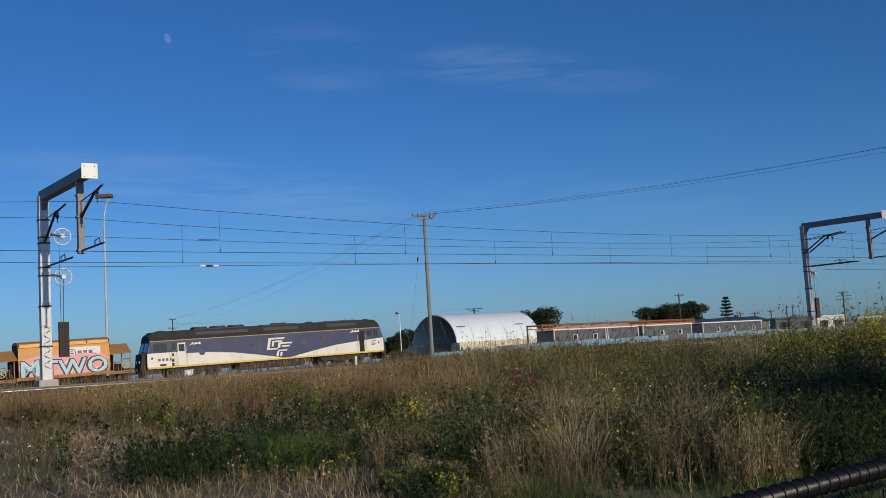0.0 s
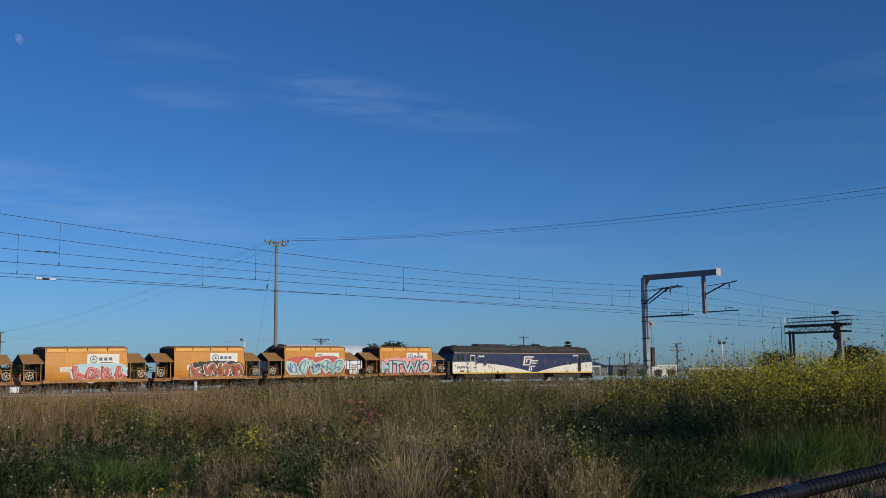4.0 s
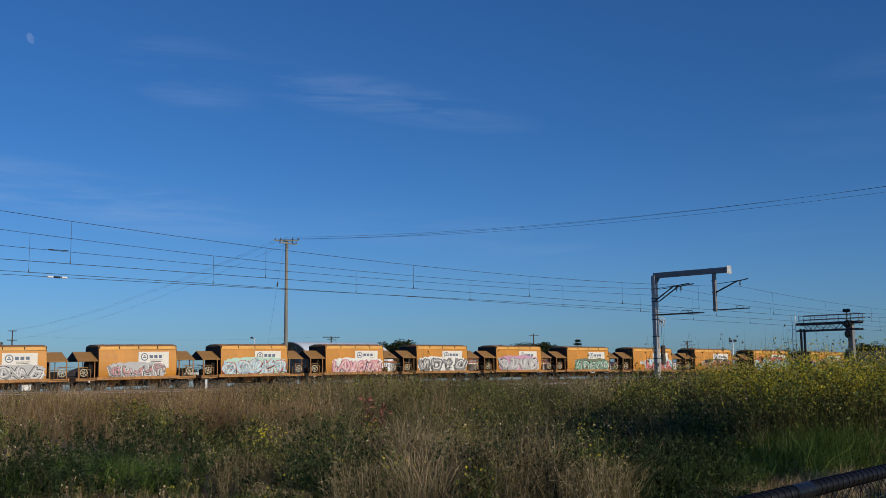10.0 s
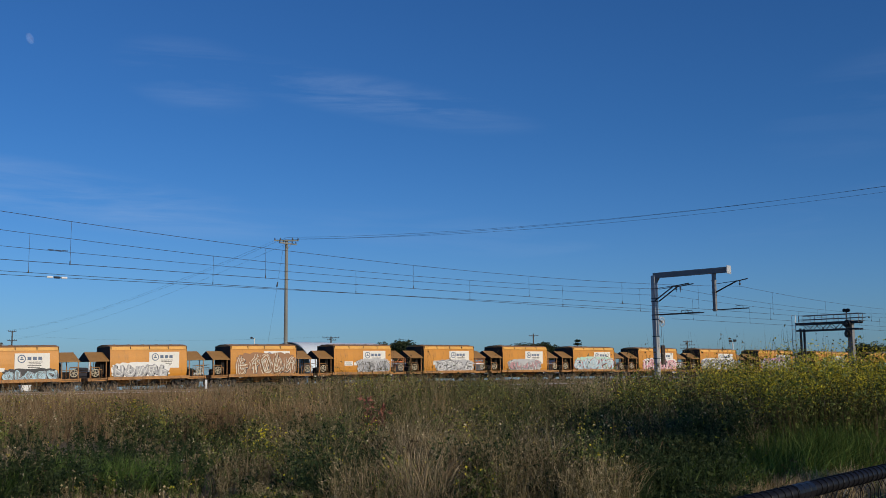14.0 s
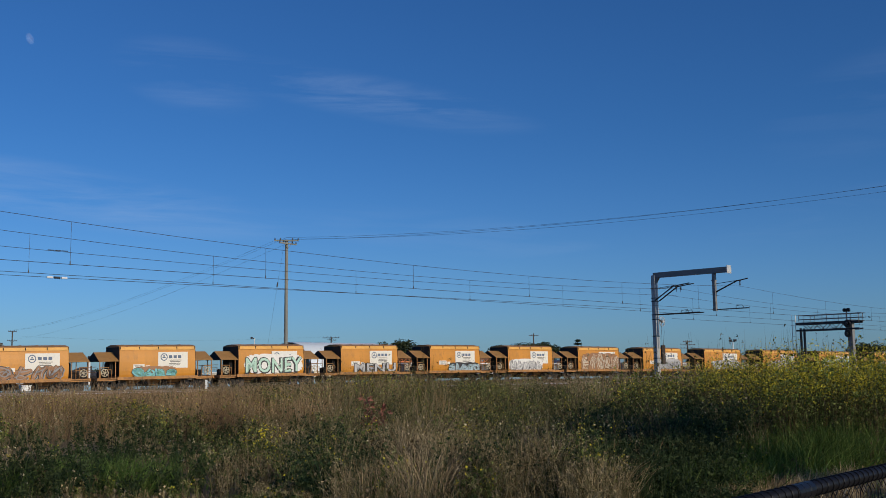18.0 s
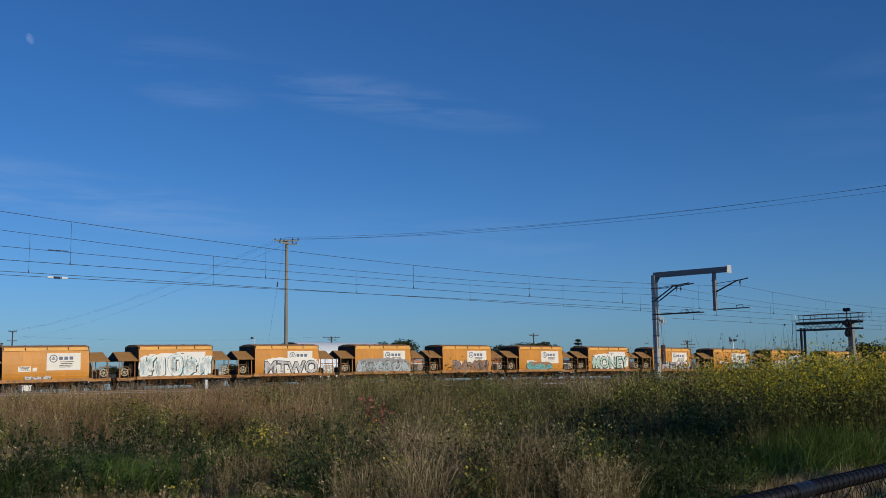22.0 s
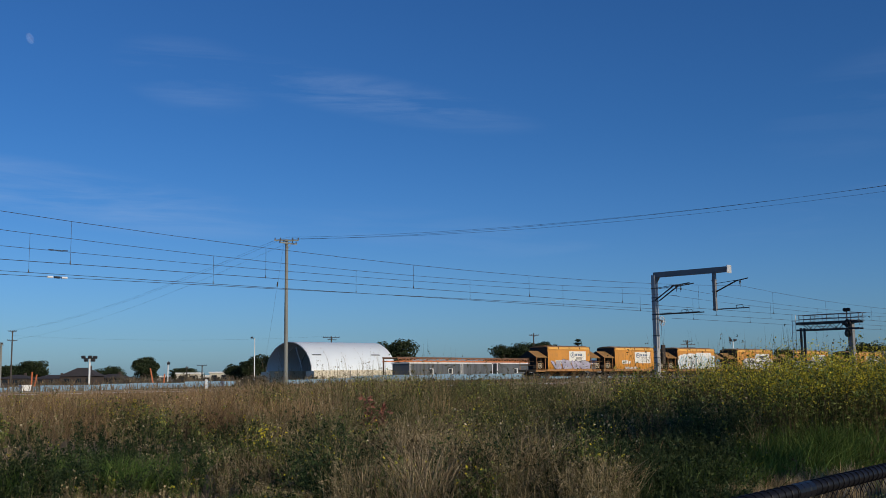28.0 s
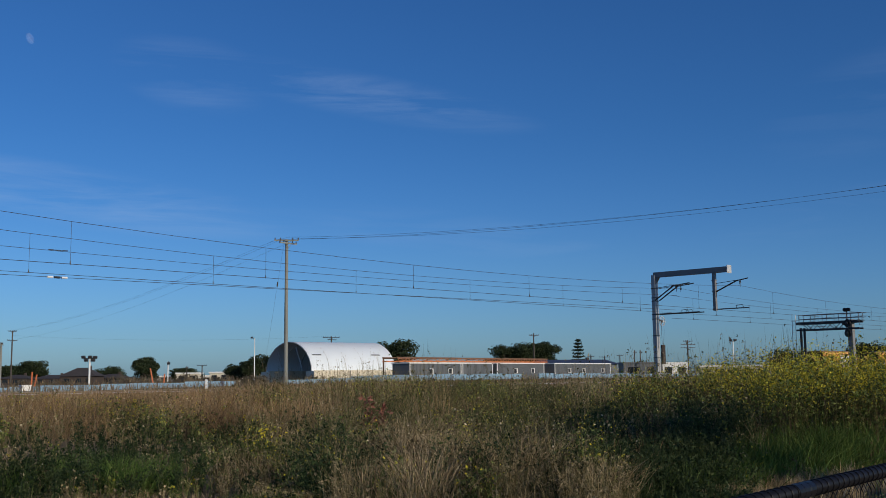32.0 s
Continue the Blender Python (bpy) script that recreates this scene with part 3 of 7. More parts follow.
        for x, y in ((x1 - 0.12, -1.46), (x1 - 0.12, 1.46), (3.75, -1.46), (3.75, 1.46)):
            bm = fresh()
            beam(bm, f @ Vector((x, y, 1.0)), f @ Vector((x, y, 2.52)), 0.06, 0.06)
            part("canopy_post", bm, ORANGE_DIRTY, t)
        bm = fresh()
        for y in (-1.46, 1.46):
            tube(bm, f @ Vector((4.1, y, 1.75)), f @ Vector((x1 - 0.12, y, 1.75)), 0.025, seg=6)
            tube(bm, f @ Vector((4.1, y, 1.0)), f @ Vector((4.1, y, 1.75)), 0.02, seg=6)
        for z in (1.55, 2.0):
            tube(bm, f @ Vector((5.32, -1.2, z)), f @ Vector((5.32, 1.2, z)), 0.022, seg=6)
        part("handrail", bm, ORANGE_DIRTY, t)
        bm = fresh()
        c = Vector((4.7 * sgn, -1.56, 1.50))
        ring(bm, c, 0.30, 0.035, "Y", 14)
        for i in range(3):
            v = Vector((math.cos(i * 1.047 + 0.3), 0, math.sin(i * 1.047 + 0.3))) * 0.3
            tube(bm, c - v, c + v, 0.03, seg=5)
        tube(bm, c + Vector((0, -0.05, 0)), c + Vector((0, 0.25, 0)), 0.06)
        part("brake_wheel", bm, PALE, t, "pale spoked handbrake wheel")
        bm = fresh()
        tube(bm, (4.35 * sgn, -1.54, 1.0), (4.35 * sgn, -1.54, 1.95), 0.02, seg=6)
        tube(bm, (5.05 * sgn, -1.54, 1.0), (5.05 * sgn, -1.54, 1.95), 0.02, seg=6)
        tube(bm, (4.35 * sgn, -1.54, 1.95), (5.05 * sgn, -1.54, 1.95), 0.03, seg=6)
        part("brake_frame", bm, ORANGE_DIRTY, t)
        bm = fresh()
        tube(bm, f @ Vector((4.0, 0.4, 1.35)), f @ Vector((4.9, 0.4, 1.35)), 0.27, seg=14)
        box(bm, (4.3, -0.45, 1.3), (0.5, 0.4, 0.5), f)
        tube(bm, f @ Vector((3.9, -0.6, 1.1)), f @ Vector((3.9, -0.6, 2.3)), 0.06)
        box(bm, (3.85, 0.2, 1.9), (0.3, 1.2, 1.0), f)
        part("brake_gear", bm, SOOT_SHADE, t)
        bm = fresh()
        box(bm, (5.42, 0, 0.88), (0.40, 0.22, 0.22), f, 0.03)
        part("coupler", bm, DARK, t)
        # bogie
        bg = fresh()
        for y in (-1.02, 1.02):
            prism(bg, [(-1.15, 0.62), (-0.95, 0.66), (-0.45, 0.50), (0.45, 0.50), (0.95, 0.66), (1.15, 0.62), (1.10, 0.42), (0.8, 0.40), (0.4, 0.24), (-0.4, 0.24), (-0.8, 0.40), (-1.10, 0.42)],
                  y - 0.06, y + 0.06)
            for k in range(5):
                tube(bg, (-0.24 + k * 0.12, y, 0.30), (-0.24 + k * 0.12, y, 0.52), 0.05, seg=8)
        box(bg, (0, 0, 0.56), (0.4, 2.0, 0.22))
        bogie = part("bogie", bg, SOOT_SHADE, t, at=pose(3.75 * sgn, 0, 0))
        for x in (-0.88, 0.88):
            bm = fresh()
            for y in (-0.72, 0.72):
                tube(bm, (0, y - 0.055, 0), (0, y + 0.055, 0), 0.43, seg=22)
                for a in range(5):
                    v = Vector((math.cos(a * 1.2566), 0, math.sin(a * 1.2566))) * 0.26
                    tube(bm, Vector((0, y - 0.065, 0)) + v, Vector((0, y + 0.065, 0)) + v, 0.055, seg=6)
            tube(bm, (0, -1.1, 0), (0, 1.1, 0), 0.08)
            part("wheelset", bm, WHEEL, bogie, at=pose(x, 0, 0.43))
    # panels on the near side, and the maker's plate
    bm = fresh()
    box(bm, (1.35, -W - 0.008, 2.50), (2.75, 0.008, 1.40))
    panel = part("name_panel", bm, PANEL, t, "white name panel")
    bm = fresh()
    ring(bm, (0.52, -W - 0.022, 2.76), 0.29, 0.04, "Y", 16)
    for v in bm.verts:
        v.co.y = -W - 0.015 + 0.02 * (v.co.y + W + 0.022)
    box(bm, (0.52, -W - 0.016, 2.72), (0.30, 0.004, 0.10))
    box(bm, (0.52, -W - 0.016, 2.86), (0.14, 0.004, 0.12))
    part("emblem", bm, EMBLEM, panel)
    bm = fresh()
    for i in range(3):
        box(bm, (1.12 + i * 0.42, -W - 0.018, 2.78), (0.30, 0.006, 0.26))
        box(bm, (1.16 + i * 0.42, -W - 0.022, 2.79 - 0.03 * (i == 1)), (0.13, 0.006, 0.12))
    part("panel_bars", bm, EMBLEM, panel)
    bm = fresh()
    for i in range(4):
        box(bm, (1.6 - 0.04 * i, -W - 0.018, 2.48 - i * 0.14), (1.1 - 0.15 * (i % 2), 0.006, 0.05))
    part("small_bars", bm, DARK, panel)
    bm = fresh()
    box(bm, (-1.75, -W - 0.008, 1.95), (1.0, 0.008, 0.42))
    box(bm, (-0.95, -W - 0.008, 1.90), (0.35, 0.008, 0.30))
    plate = part("data_plate", bm, PANEL, t, "small white data plate")
    bm = fresh()
    for i in range(4):
        box(bm, (-1.75, -W - 0.016, 2.08 - i * 0.085), (0.8 - 0.12 * (i % 3), 0.006, 0.03))
    part("plate_bars", bm, DARK, plate)
    return t


# paler orange: sun on the curved roof edge is put into the colour
ORANGE_SUNLIT = material("bleached_orange", (0.70, 0.36, 0.07), 0.55, 0, 0.2, 1.5, 0.05, (0.35, 0.2, 0.08), 0.3)
EMBLEM = material("emblem_blue", (0.10, 0.14, 0.22), 0.6, 0, 0.1, 3.0)


def paint(name, c):
    return material("spray_" + name, c, 0.55, 0, 0.12, 2.5)


SPRAY = {n: paint(n, c) for n, c in dict(
    pink=(0.72, 0.33, 0.34), teal=(0.16, 0.46, 0.52), silver=(0.44, 0.44, 0.45), black=(0.03, 0.03, 0.035), white=(0.74, 0.73, 0.70),
    blue=(0.07, 0.13, 0.42), sky=(0.40, 0.58, 0.66), red=(0.50, 0.10, 0.08), mauve=(0.55, 0.30, 0.44), green=(0.13, 0.33, 0.22),
    olive=(0.16, 0.17, 0.10), brown=(0.30, 0.15, 0.07), mint=(0.42, 0.62, 0.52), lilac=(0.46, 0.42, 0.56), purple=(0.30, 0.10, 0.28),
    grey=(0.26, 0.26, 0.27), cream=(0.66, 0.60, 0.48), violet=(0.27, 0.16, 0.36)).items()}


def blob(bm, x0, x1, z0, z1, y, bumps, rough, rnd):
    """A flat cloud of paint with a scalloped edge."""
    n = bumps * 8
    ring_v = []
    cx, cz, rx, rz = (x0 + x1) / 2, (z0 + z1) / 2, (x1 - x0) / 2, (z1 - z0) / 2
    ph = rnd.random() * 6
    for i in range(n):
        a = 2 * math.pi * i / n
        c, s = math.cos(a), math.sin(a)
        e = 0.5
        k = 1 - rough + rough * abs(math.sin(bumps * a / 2 + ph)) ** 0.6
        ring_v.append(bm.verts.new((cx + rx * (0.5 + 0.5 * k) * math.copysign(abs(c) ** e, c), y, cz + rz * k * math.copysign(abs(s) ** e, s))))
    bm.faces.new(ring_v)


def curve_through(pts, n=5):
    """Points of a smooth curve through a few."""
    out = []
    m = len(pts)
    for i in range(m - 1):
        p0, p1, p2, p3 = pts[max(0, i - 1)], pts[i], pts[i + 1], pts[min(m - 1, i + 2)]
        for k in range(n):
            t = k / n
            out.append(tuple(0.5 * (2 * p1[j] + (p2[j] - p0[j]) * t + (2 * p0[j] - 5 * p1[j] + 4 * p2[j] - p3[j]) * t * t
                                    + (3 * p1[j] - p0[j] - 3 * p2[j] + p3[j]) * t ** 3) for j in (0, 1)))
    out.append(pts[-1])
    return out


def stroke(bm, pts, width, y, drop=(0.0, 0.0)):
    """A flat ribbon along the points (x, z), swelling towards its middle."""
    n = len(pts)
    side = []
    for i in range(n):
        a, b = pts[max(0, i - 1)], pts[min(n - 1, i + 1)]
        d = Vector((b[0] - a[0], b[1] - a[1]))
        d = d.normalized() if d.length > 1e-6 else Vector((1, 0))
        w = width * (0.55 + 0.55 * math.sin(math.pi * (i + 0.6) / (n + 0.2)))
        x, z = pts[i][0] + drop[0], min(3.30, max(0.90, pts[i][1] + drop[1]))
        side.append((bm.verts.new((x - d.y * w, y, z + d.x * w)), bm.verts.new((x + d.y * w, y, z - d.x * w))))
    for (a, b), (c, d) in zip(side, side[1:]):
        bm.faces.new((a, b, d, c))


def graffiti(wagon, seed, fill, line, back, x0, x1, z0, z1, letters):
    """An abstract spray-painted piece in layers on the near side of a wagon: interlocking curls and bars, no letters."""
    rnd = random.Random(seed)
    y = -W - 0.030
    if back:
        bm = fresh()
        blob(bm, x0 - 0.1, x1 + 0.1, z0 - 0.04, z1 + 0.15, y, 17, 0.16, rnd)
        part("paint_cloud", bm, SPRAY[back], wagon, "%s cloud of spray paint" % back)
    bm_s, bm_l, bm_f, bm_h = fresh(), fresh(), fresh(), fresh()
    w, h = (x1 - x0) / letters, z1 - z0
    for i in range(letters):
        cx, cz = x0 + (i + 0.5) * w, (z0 + z1) / 2 + rnd.uniform(-0.05, 0.07) * h
        sx, sz = w * 0.50, h * 0.40
        tilt = rnd.uniform(-0.35, 0.45)

        def at(a, b):
            a, b = a + rnd.uniform(-0.22, 0.22), b + rnd.uniform(-0.16, 0.16)
            return (cx + sx * (a + tilt * b), cz + sz * b)
        groups = []
        for k in range(rnd.choice((3, 3, 4))):
            kind = rnd.choice("curl bow hook bar zig".split())
            if kind == "curl":
                r0, a0, tw = rnd.uniform(0.55, 0.95), rnd.uniform(0, 6), rnd.choice((-1, 1))
                groups.append([at(r0 * math.cos(a0 + tw * q), r0 * math.sin(a0 + tw * q)) for q in (0, 0.9, 1.8, 2.7, 3.6, 4.5)])
            elif kind == "bow":
                groups.append([at(-0.8, rnd.uniform(-1, 1)), at(-0.1, rnd.uniform(-0.3, 0.3)), at(0.9, rnd.uniform(-1, 1))])
            elif kind == "hook":
                groups.append([at(-0.5, 1), at(-0.55, 0), at(-0.3, -0.9), at(0.4, -0.9), at(0.7, -0.3)])
            elif kind == "zig":
                groups.append([at(-0.9, 0.9), at(-0.3, -0.7), at(0.2, 0.6), at(0.85, -0.9)])
            else:
                q = rnd.uniform(-0.7, 0.7)
                groups.append([at(q, -1), at(q, 0), at(q + 0.15, 1.0)])
        th = min(w, h) * 0.118
        for g in groups:
            p = curve_through(g)
            stroke(bm_s, p, th * 1.55, y - 0.003, (0.06, -0.06))
            stroke(bm_l, p, th * 1.45, y - 0.006)
        for g in groups:
            p = curve_through(g)
            stroke(bm_f, p, th * (0.95 + 0.2 * rnd.random()), y - 0.009)
            q = [(a + th * 0.25, b + th * 0.40) for a, b in p[2:-2]]
            stroke(bm_h, q, th * 0.22, y - 0.012)
    part("paint_shadow", bm_s, SPRAY["black" if line != "black" else fill[1]], wagon)
    part("paint_outline", bm_l, SPRAY[line], wagon, "%s spray-paint outline" % line)
    part("paint_fill", bm_f, SPRAY[fill[0]], wagon, "%s spray-painted curls and bars" % fill[0])
    part("paint_highlight", bm_h, SPRAY[fill[1]], wagon)


V_TRAIN, A_TRAIN, B_TRAIN = 11.4111, -0.010368, 0.0018087


def train_s(t):
    d = t - 13.0
    drift = float(np.interp(t, (0.0, 7.0, 12.0, 17.0, 22.0, 28.0, 32.0), (0.0, 0.0, 0.10, -0.183, 0.123, -0.027, 0.0)))
    return -0.094 + V_TRAIN * d + A_TRAIN * d * d + B_TRAIN * d * d * d + drift


def train_pose(s):
    p = far(s)
    slope = math.degrees(math.atan2(far_rail(s + 4) - far_rail(s - 4), 8))
    return pose(p.x, p.y, p.z, 0, -slope, FAR_ANGLE - math.degrees(math.atan(bend(s)[1])))


def word_mesh(bm, text, x0, x1, z0, z1, y, fat, shift=(0.0, 0.0), slant=0.0):
    """Bold flat letters fitted into a rectangle of a wagon's side, each with its own bounce."""
    curve = bpy.data.curves.new("letters", "FONT")
    curve.body, curve.size, curve.offset, curve.shear, curve.resolution_u = text, 1.0, fat, slant, 3
    curve.space_character = 1.06
    ob = bpy.data.objects.new("letters", curve)
    me = bpy.data.meshes.new_from_object(ob)
    bpy.data.objects.remove(ob)
    bpy.data.curves.remove(curve)
    co = np.array([tuple(v.co) for v in me.vertices])
    lo, hi = (0.05, 0.0), (max(0.3, co[:, 0].max()), 0.72)
    vs = []
    for cx, cz, _ in co:
        a, b = (cx - lo[0]) / (hi[0] - lo[0]), (cz - lo[1]) / (hi[1] - lo[1])
        z = z0 + (z1 - z0) * b + 0.05 * math.sin(a * 9.0) + shift[1]
        vs.append(bm.verts.new((x0 + (x1 - x0) * a + shift[0], y, z)))
    for p in me.polygons:
        if len(set(p.vertices)) > 2:
            bm.faces.new([vs[v] for v in p.vertices])
    bpy.data.meshes.remove(me)


def graffiti_word(wagon, seed, fill, line, back, x0, x1, z0, z1, text):
    """A spray-painted word in layers: a cloud, a drop shadow, a fat outline, the fill and a few glints."""
    rnd = random.Random(seed)
    y = -W - 0.030
    if back:
        bm = fresh()
        blob(bm, x0 - 0.15, x1 + 0.15, z0 - 0.05, z1 + 0.28, y, 21, 0.14, rnd)
        part("paint_cloud", bm, SPRAY[back], wagon, "%s cloud of spray paint" % back)
    for name, mat, fat, shift, depth in (("paint_shadow", "black", 0.055, (0.07, -0.07), 0.004), ("paint_outline", line, 0.06, (0, 0), 0.008), ("paint_fill", fill[0], 0.018, (0, 0), 0.012)):
        bm = fresh()
        word_mesh(bm, text, x0, x1, z0 + 0.12, z1 - 0.1, y - depth, fat, shift)
        part(name, bm, SPRAY[mat], wagon, "" if name == "paint_shadow" else "%s spray-painted letters" % mat)
    bm = fresh()
    for i in range(16):
        cx, cz, r = rnd.uniform(x0 + 0.2, x1 - 0.2), rnd.uniform(z0 + 0.25, z1 - 0.25), rnd.uniform(0.05, 0.13)
        stroke(bm, curve_through([(cx - r, cz - r), (cx, cz + 0.4 * r), (cx + r, cz + r)]), 0.03, y - 0.016)
    part("paint_highlight", bm, SPRAY[fill[1]], wagon)


WORDS = {0: "MTWO", 15: "MENU", 16: "MONEY", 20: "MTWO"}
PIECES = [
    # from the locomotive back: fill and highlight, outline, cloud, x from-to, z from-to, figures
    (("sky", "white"), "black", "pink", -3.3, 3.25, 0.98, 2.45, 4),
    (("mint", "blue"), "white", "red", -3.3, 3.25, 0.98, 2.75, 5),
    (("brown", "red"), "white", "black", -2.0, 3.3, 0.98, 2.35, 4),
    (("red", "pink"), "white", "sky", -1.4, 3.4, 0.98, 2.3, 4),
    (("green", "white"), "black", "olive", -2.2, 3.4, 0.95, 2.3, 5),
    (("silver", "white"), "black", "mauve", -3.1, 2.9, 0.98, 2.6, 4),
    (("grey", "white"), "black", "white", -3.3, 3.2, 0.95, 2.5, 4),
    (("pink", "white"), "purple", "white", -2.7, 3.3, 0.95, 2.4, 6),
    (("sky", "white"), "red", "mint", -3.2, 3.3, 0.98, 2.5, 5),
    (("grey", "pink"), "white", "silver", -2.6, 2.4, 0.98, 2.2, 5),
    (("silver", "white"), "black", "silver", -1.9, 3.3, 0.98, 2.15, 4),
    (("silver", "grey"), "black", "silver", -0.7, 3.2, 0.98, 2.3, 4),
    (("brown", "cream"), "cream", "brown", -2.9, 3.3, 0.98, 2.95, 5),
    (("silver", "white"), "grey", "white", -3.3, 1.8, 0.98, 2.2, 5),
    (("sky", "grey"), "black", "black", -0.9, 3.3, 0.98, 1.85, 5),
    (("silver", "grey"), "black", "", -1.9, 3.2, 0.98, 2.05, 5),
    (("mint", "white"), "black", "white", -2.75, 3.2, 1.15, 2.70, 6),
    (("teal", "green"), "black", "brown", -2.2, 1.6, 0.98, 1.85, 4),
    (("brown", "grey"), "black", "", -2.3, 3.1, 0.98, 2.3, 4),
    (("silver", "sky"), "black", "grey", -3.3, 3.2, 0.98, 2.3, 6),
    (("silver", "white"), "black", "white", -2.45, 3.3, 0.98, 2.35, 5),
    (("white", "sky"), "teal", "white", -3.4, 3.3, 0.98, 2.95, 5),
    (("silver", "white"), "grey", "", -1.9, 0.4, 0.98, 1.4, 3),
    (("lilac", "silver"), "black", "", -2.8, 3.3, 0.98, 2.2, 4),
]

MOVERS = []


def build_wagons():
    first = hopper_wagon()
    for i, piece in enumerate(PIECES):
        wagon = first if i == len(PIECES) - 1 else copy_thing(first, Matrix())
        MOVERS.append((wagon, (12 - i) * PITCH + 3.46))
    for i, piece in enumerate(PIECES):
        if i in WORDS:
            graffiti_word(MOVERS[i][0], 40 + i, *piece[:-1], WORDS[i])
        else:
            graffiti(MOVERS[i][0], 40 + i, *piece)


build_wagons()


COL_GUTTER = material("gutter_brown", (0.38, 0.29, 0.20), 0.7, 0, 0.2, 2.0, 0.0, (0.2, 0.12, 0.07), 0.4)
COVER = material("cover_blue_grey", (0.045, 0.055, 0.085), 0.6, 0, 0.2, 2.0, 0.1, (0.06, 0.06, 0.05), 0.4)


def locomotive():
    """A full-width-cowl diesel with a cab at both ends: x forward, near side y = -1.45."""
    t = root("locomotive", Matrix(), "blue and white full-width diesel locomotive with dark roof", "locomotive")
    hx, w = 11.0, 1.45
    bm = fresh()
    # lower body, then cab ends that lean back a little above the waist
    prof = [(-hx + 0.05, 0.95), (-hx, 1.1), (-hx, 2.25), (-hx + 0.28, 3.15), (hx - 0.28, 3.15), (hx, 2.25), (hx, 1.1), (hx - 0.05, 0.95)]
    prism(bm, prof, -w, w)
    part("body", bm, BLUE, t, "blue steel body side")
    bm = fresh()
    roof = [(-w, 3.15), (-w, 3.22), (-0.95, 3.98), (-0.4, 4.04), (0.4, 4.04), (0.95, 3.98), (w, 3.22), (w, 3.15)]
    cols = []
    for x, k in ((-hx + 0.25, 0.62), (-hx + 0.6, 0.93), (-hx + 2.2, 1.0), (hx - 2.2, 1.0), (hx - 0.6, 0.95), (hx - 0.25, 0.62)):
        cols.append([bm.verts.new((x, y, 3.15 + (z - 3.15) * k)) for y, z in roof])
    for a, b in zip(cols, cols[1:]):
        for i in range(len(roof)):
            bm.faces.new((a[i], a[(i + 1) % len(roof)], b[(i + 1) % len(roof)], b[i]))
    bm.faces.new(cols[0][::-1]), bm.faces.new(cols[-1])
    bmesh.ops.recalc_face_normals(bm, faces=bm.faces)
    part("roof", bm, LOCO_ROOF, t, "sooty dark grey roof")
    for x0, x1 in ((-hx + 4.2, -hx + 8.9), (-hx + 10.3, -hx + 13.6), (-hx + 16.4, -hx + 19.4)):
        bm = fresh()
        box(bm, ((x0 + x1) / 2, 0, 3.99), (x1 - x0, 1.9, 0.18), bevel=0.03)
        for y in (-1.14, 1.14):
            beam(bm, (x0, y * 1.06, 3.56), (x1, y * 1.06, 3.56), 0.05, 0.50)
        part("roof_grille", bm, IRON, t)
    for i in range(3):
        bm = fresh()
        x = -hx + 4.9 + i * 1.65
        tube(bm, (x, 0, 4.02), (x, 0, 4.20), 0.72, seg=22)
        tube(bm, (x, 0, 4.20), (x, 0, 4.24), 0.66, seg=22)
        part("radiator_fan", bm, IRON, t)
    bm = fresh()
    box(bm, (-hx + 12.2, 0, 4.12), (1.3, 0.6, 0.16), bevel=0.03)
    box(bm, (-hx + 15.3, 0.3, 4.08), (0.6, 0.4, 0.14), bevel=0.03)
    for x in (-hx + 1.2, hx - 1.3):
        tube(bm, (x, 0.3, 4.0), (x + 0.5, 0.3, 4.06), 0.07)
        tube(bm, (x, -0.2, 4.0), (x + 0.4, -0.2, 4.05), 0.06)
    part("exhaust", bm, LOCO_ROOF, t)
    bm = fresh()
    for y in (-w - 0.012, w + 0.012):
        box(bm, (0, y, 3.20), (2 * hx - 0.5, 0.03, 0.07))
    part("gutter", bm, COL_GUTTER, t, "faded brown gutter line")
    bm = fresh()
    for y in (-w - 0.01, w + 0.01):
        box(bm, (0, y, 0.99), (2 * hx - 0.1, 0.03, 0.13))
    part("sill_stripe", bm, YELLOW, t, "faded yellow sill stripe")
    # white wave, near and far side
    L = 2 * hx
    wave = [(0.0, 1.06), (0.0, 2.22), (0.14, 2.22), (0.145, 2.06), (0.24, 2.02), (0.34, 1.82), (0.44, 1.48), (0.52, 1.16), (0.545, 1.06), (0.575, 1.06),
            (0.60, 1.16), (0.68, 1.50), (0.78, 1.86), (0.87, 2.05), (0.905, 2.10), (1.0, 2.24), (1.0, 1.06)]
    for y in (-w - 0.008, w + 0.008):
        bm = fresh()
        prism(bm, [(-hx + a * L, z) for a, z in wave], y - 0.004, y + 0.004)
        part("white_band", bm, LOCO_WHITE, t, "grimy white wave along the side")
    # emblem of slanted bars
    bm = fresh()

    def slant(x0, x1, z0, z1, k=0.22):
        prism(bm, [(x0 + k * (z0 - 1.2), z0), (x1 + k * (z0 - 1.2), z0), (x1 + k * (z1 - 1.2), z1), (x0 + k * (z1 - 1.2), z1)], -w - 0.026, -w - 0.016)
    c = 0.25
    slant(c - 0.95, c + 0.55, 2.72, 2.86), slant(c - 0.95, c - 0.70, 1.95, 2.72), slant(c - 0.95, c + 0.1, 1.82, 1.95)
    slant(c - 0.55, c + 0.4, 2.48, 2.60), slant(c - 0.55, c - 0.35, 2.10, 2.48)
    slant(c + 0.05, c + 1.35, 2.28, 2.42), slant(c + 0.05, c + 0.28, 1.95, 2.28), slant(c + 0.4, c + 1.2, 2.02, 2.14)
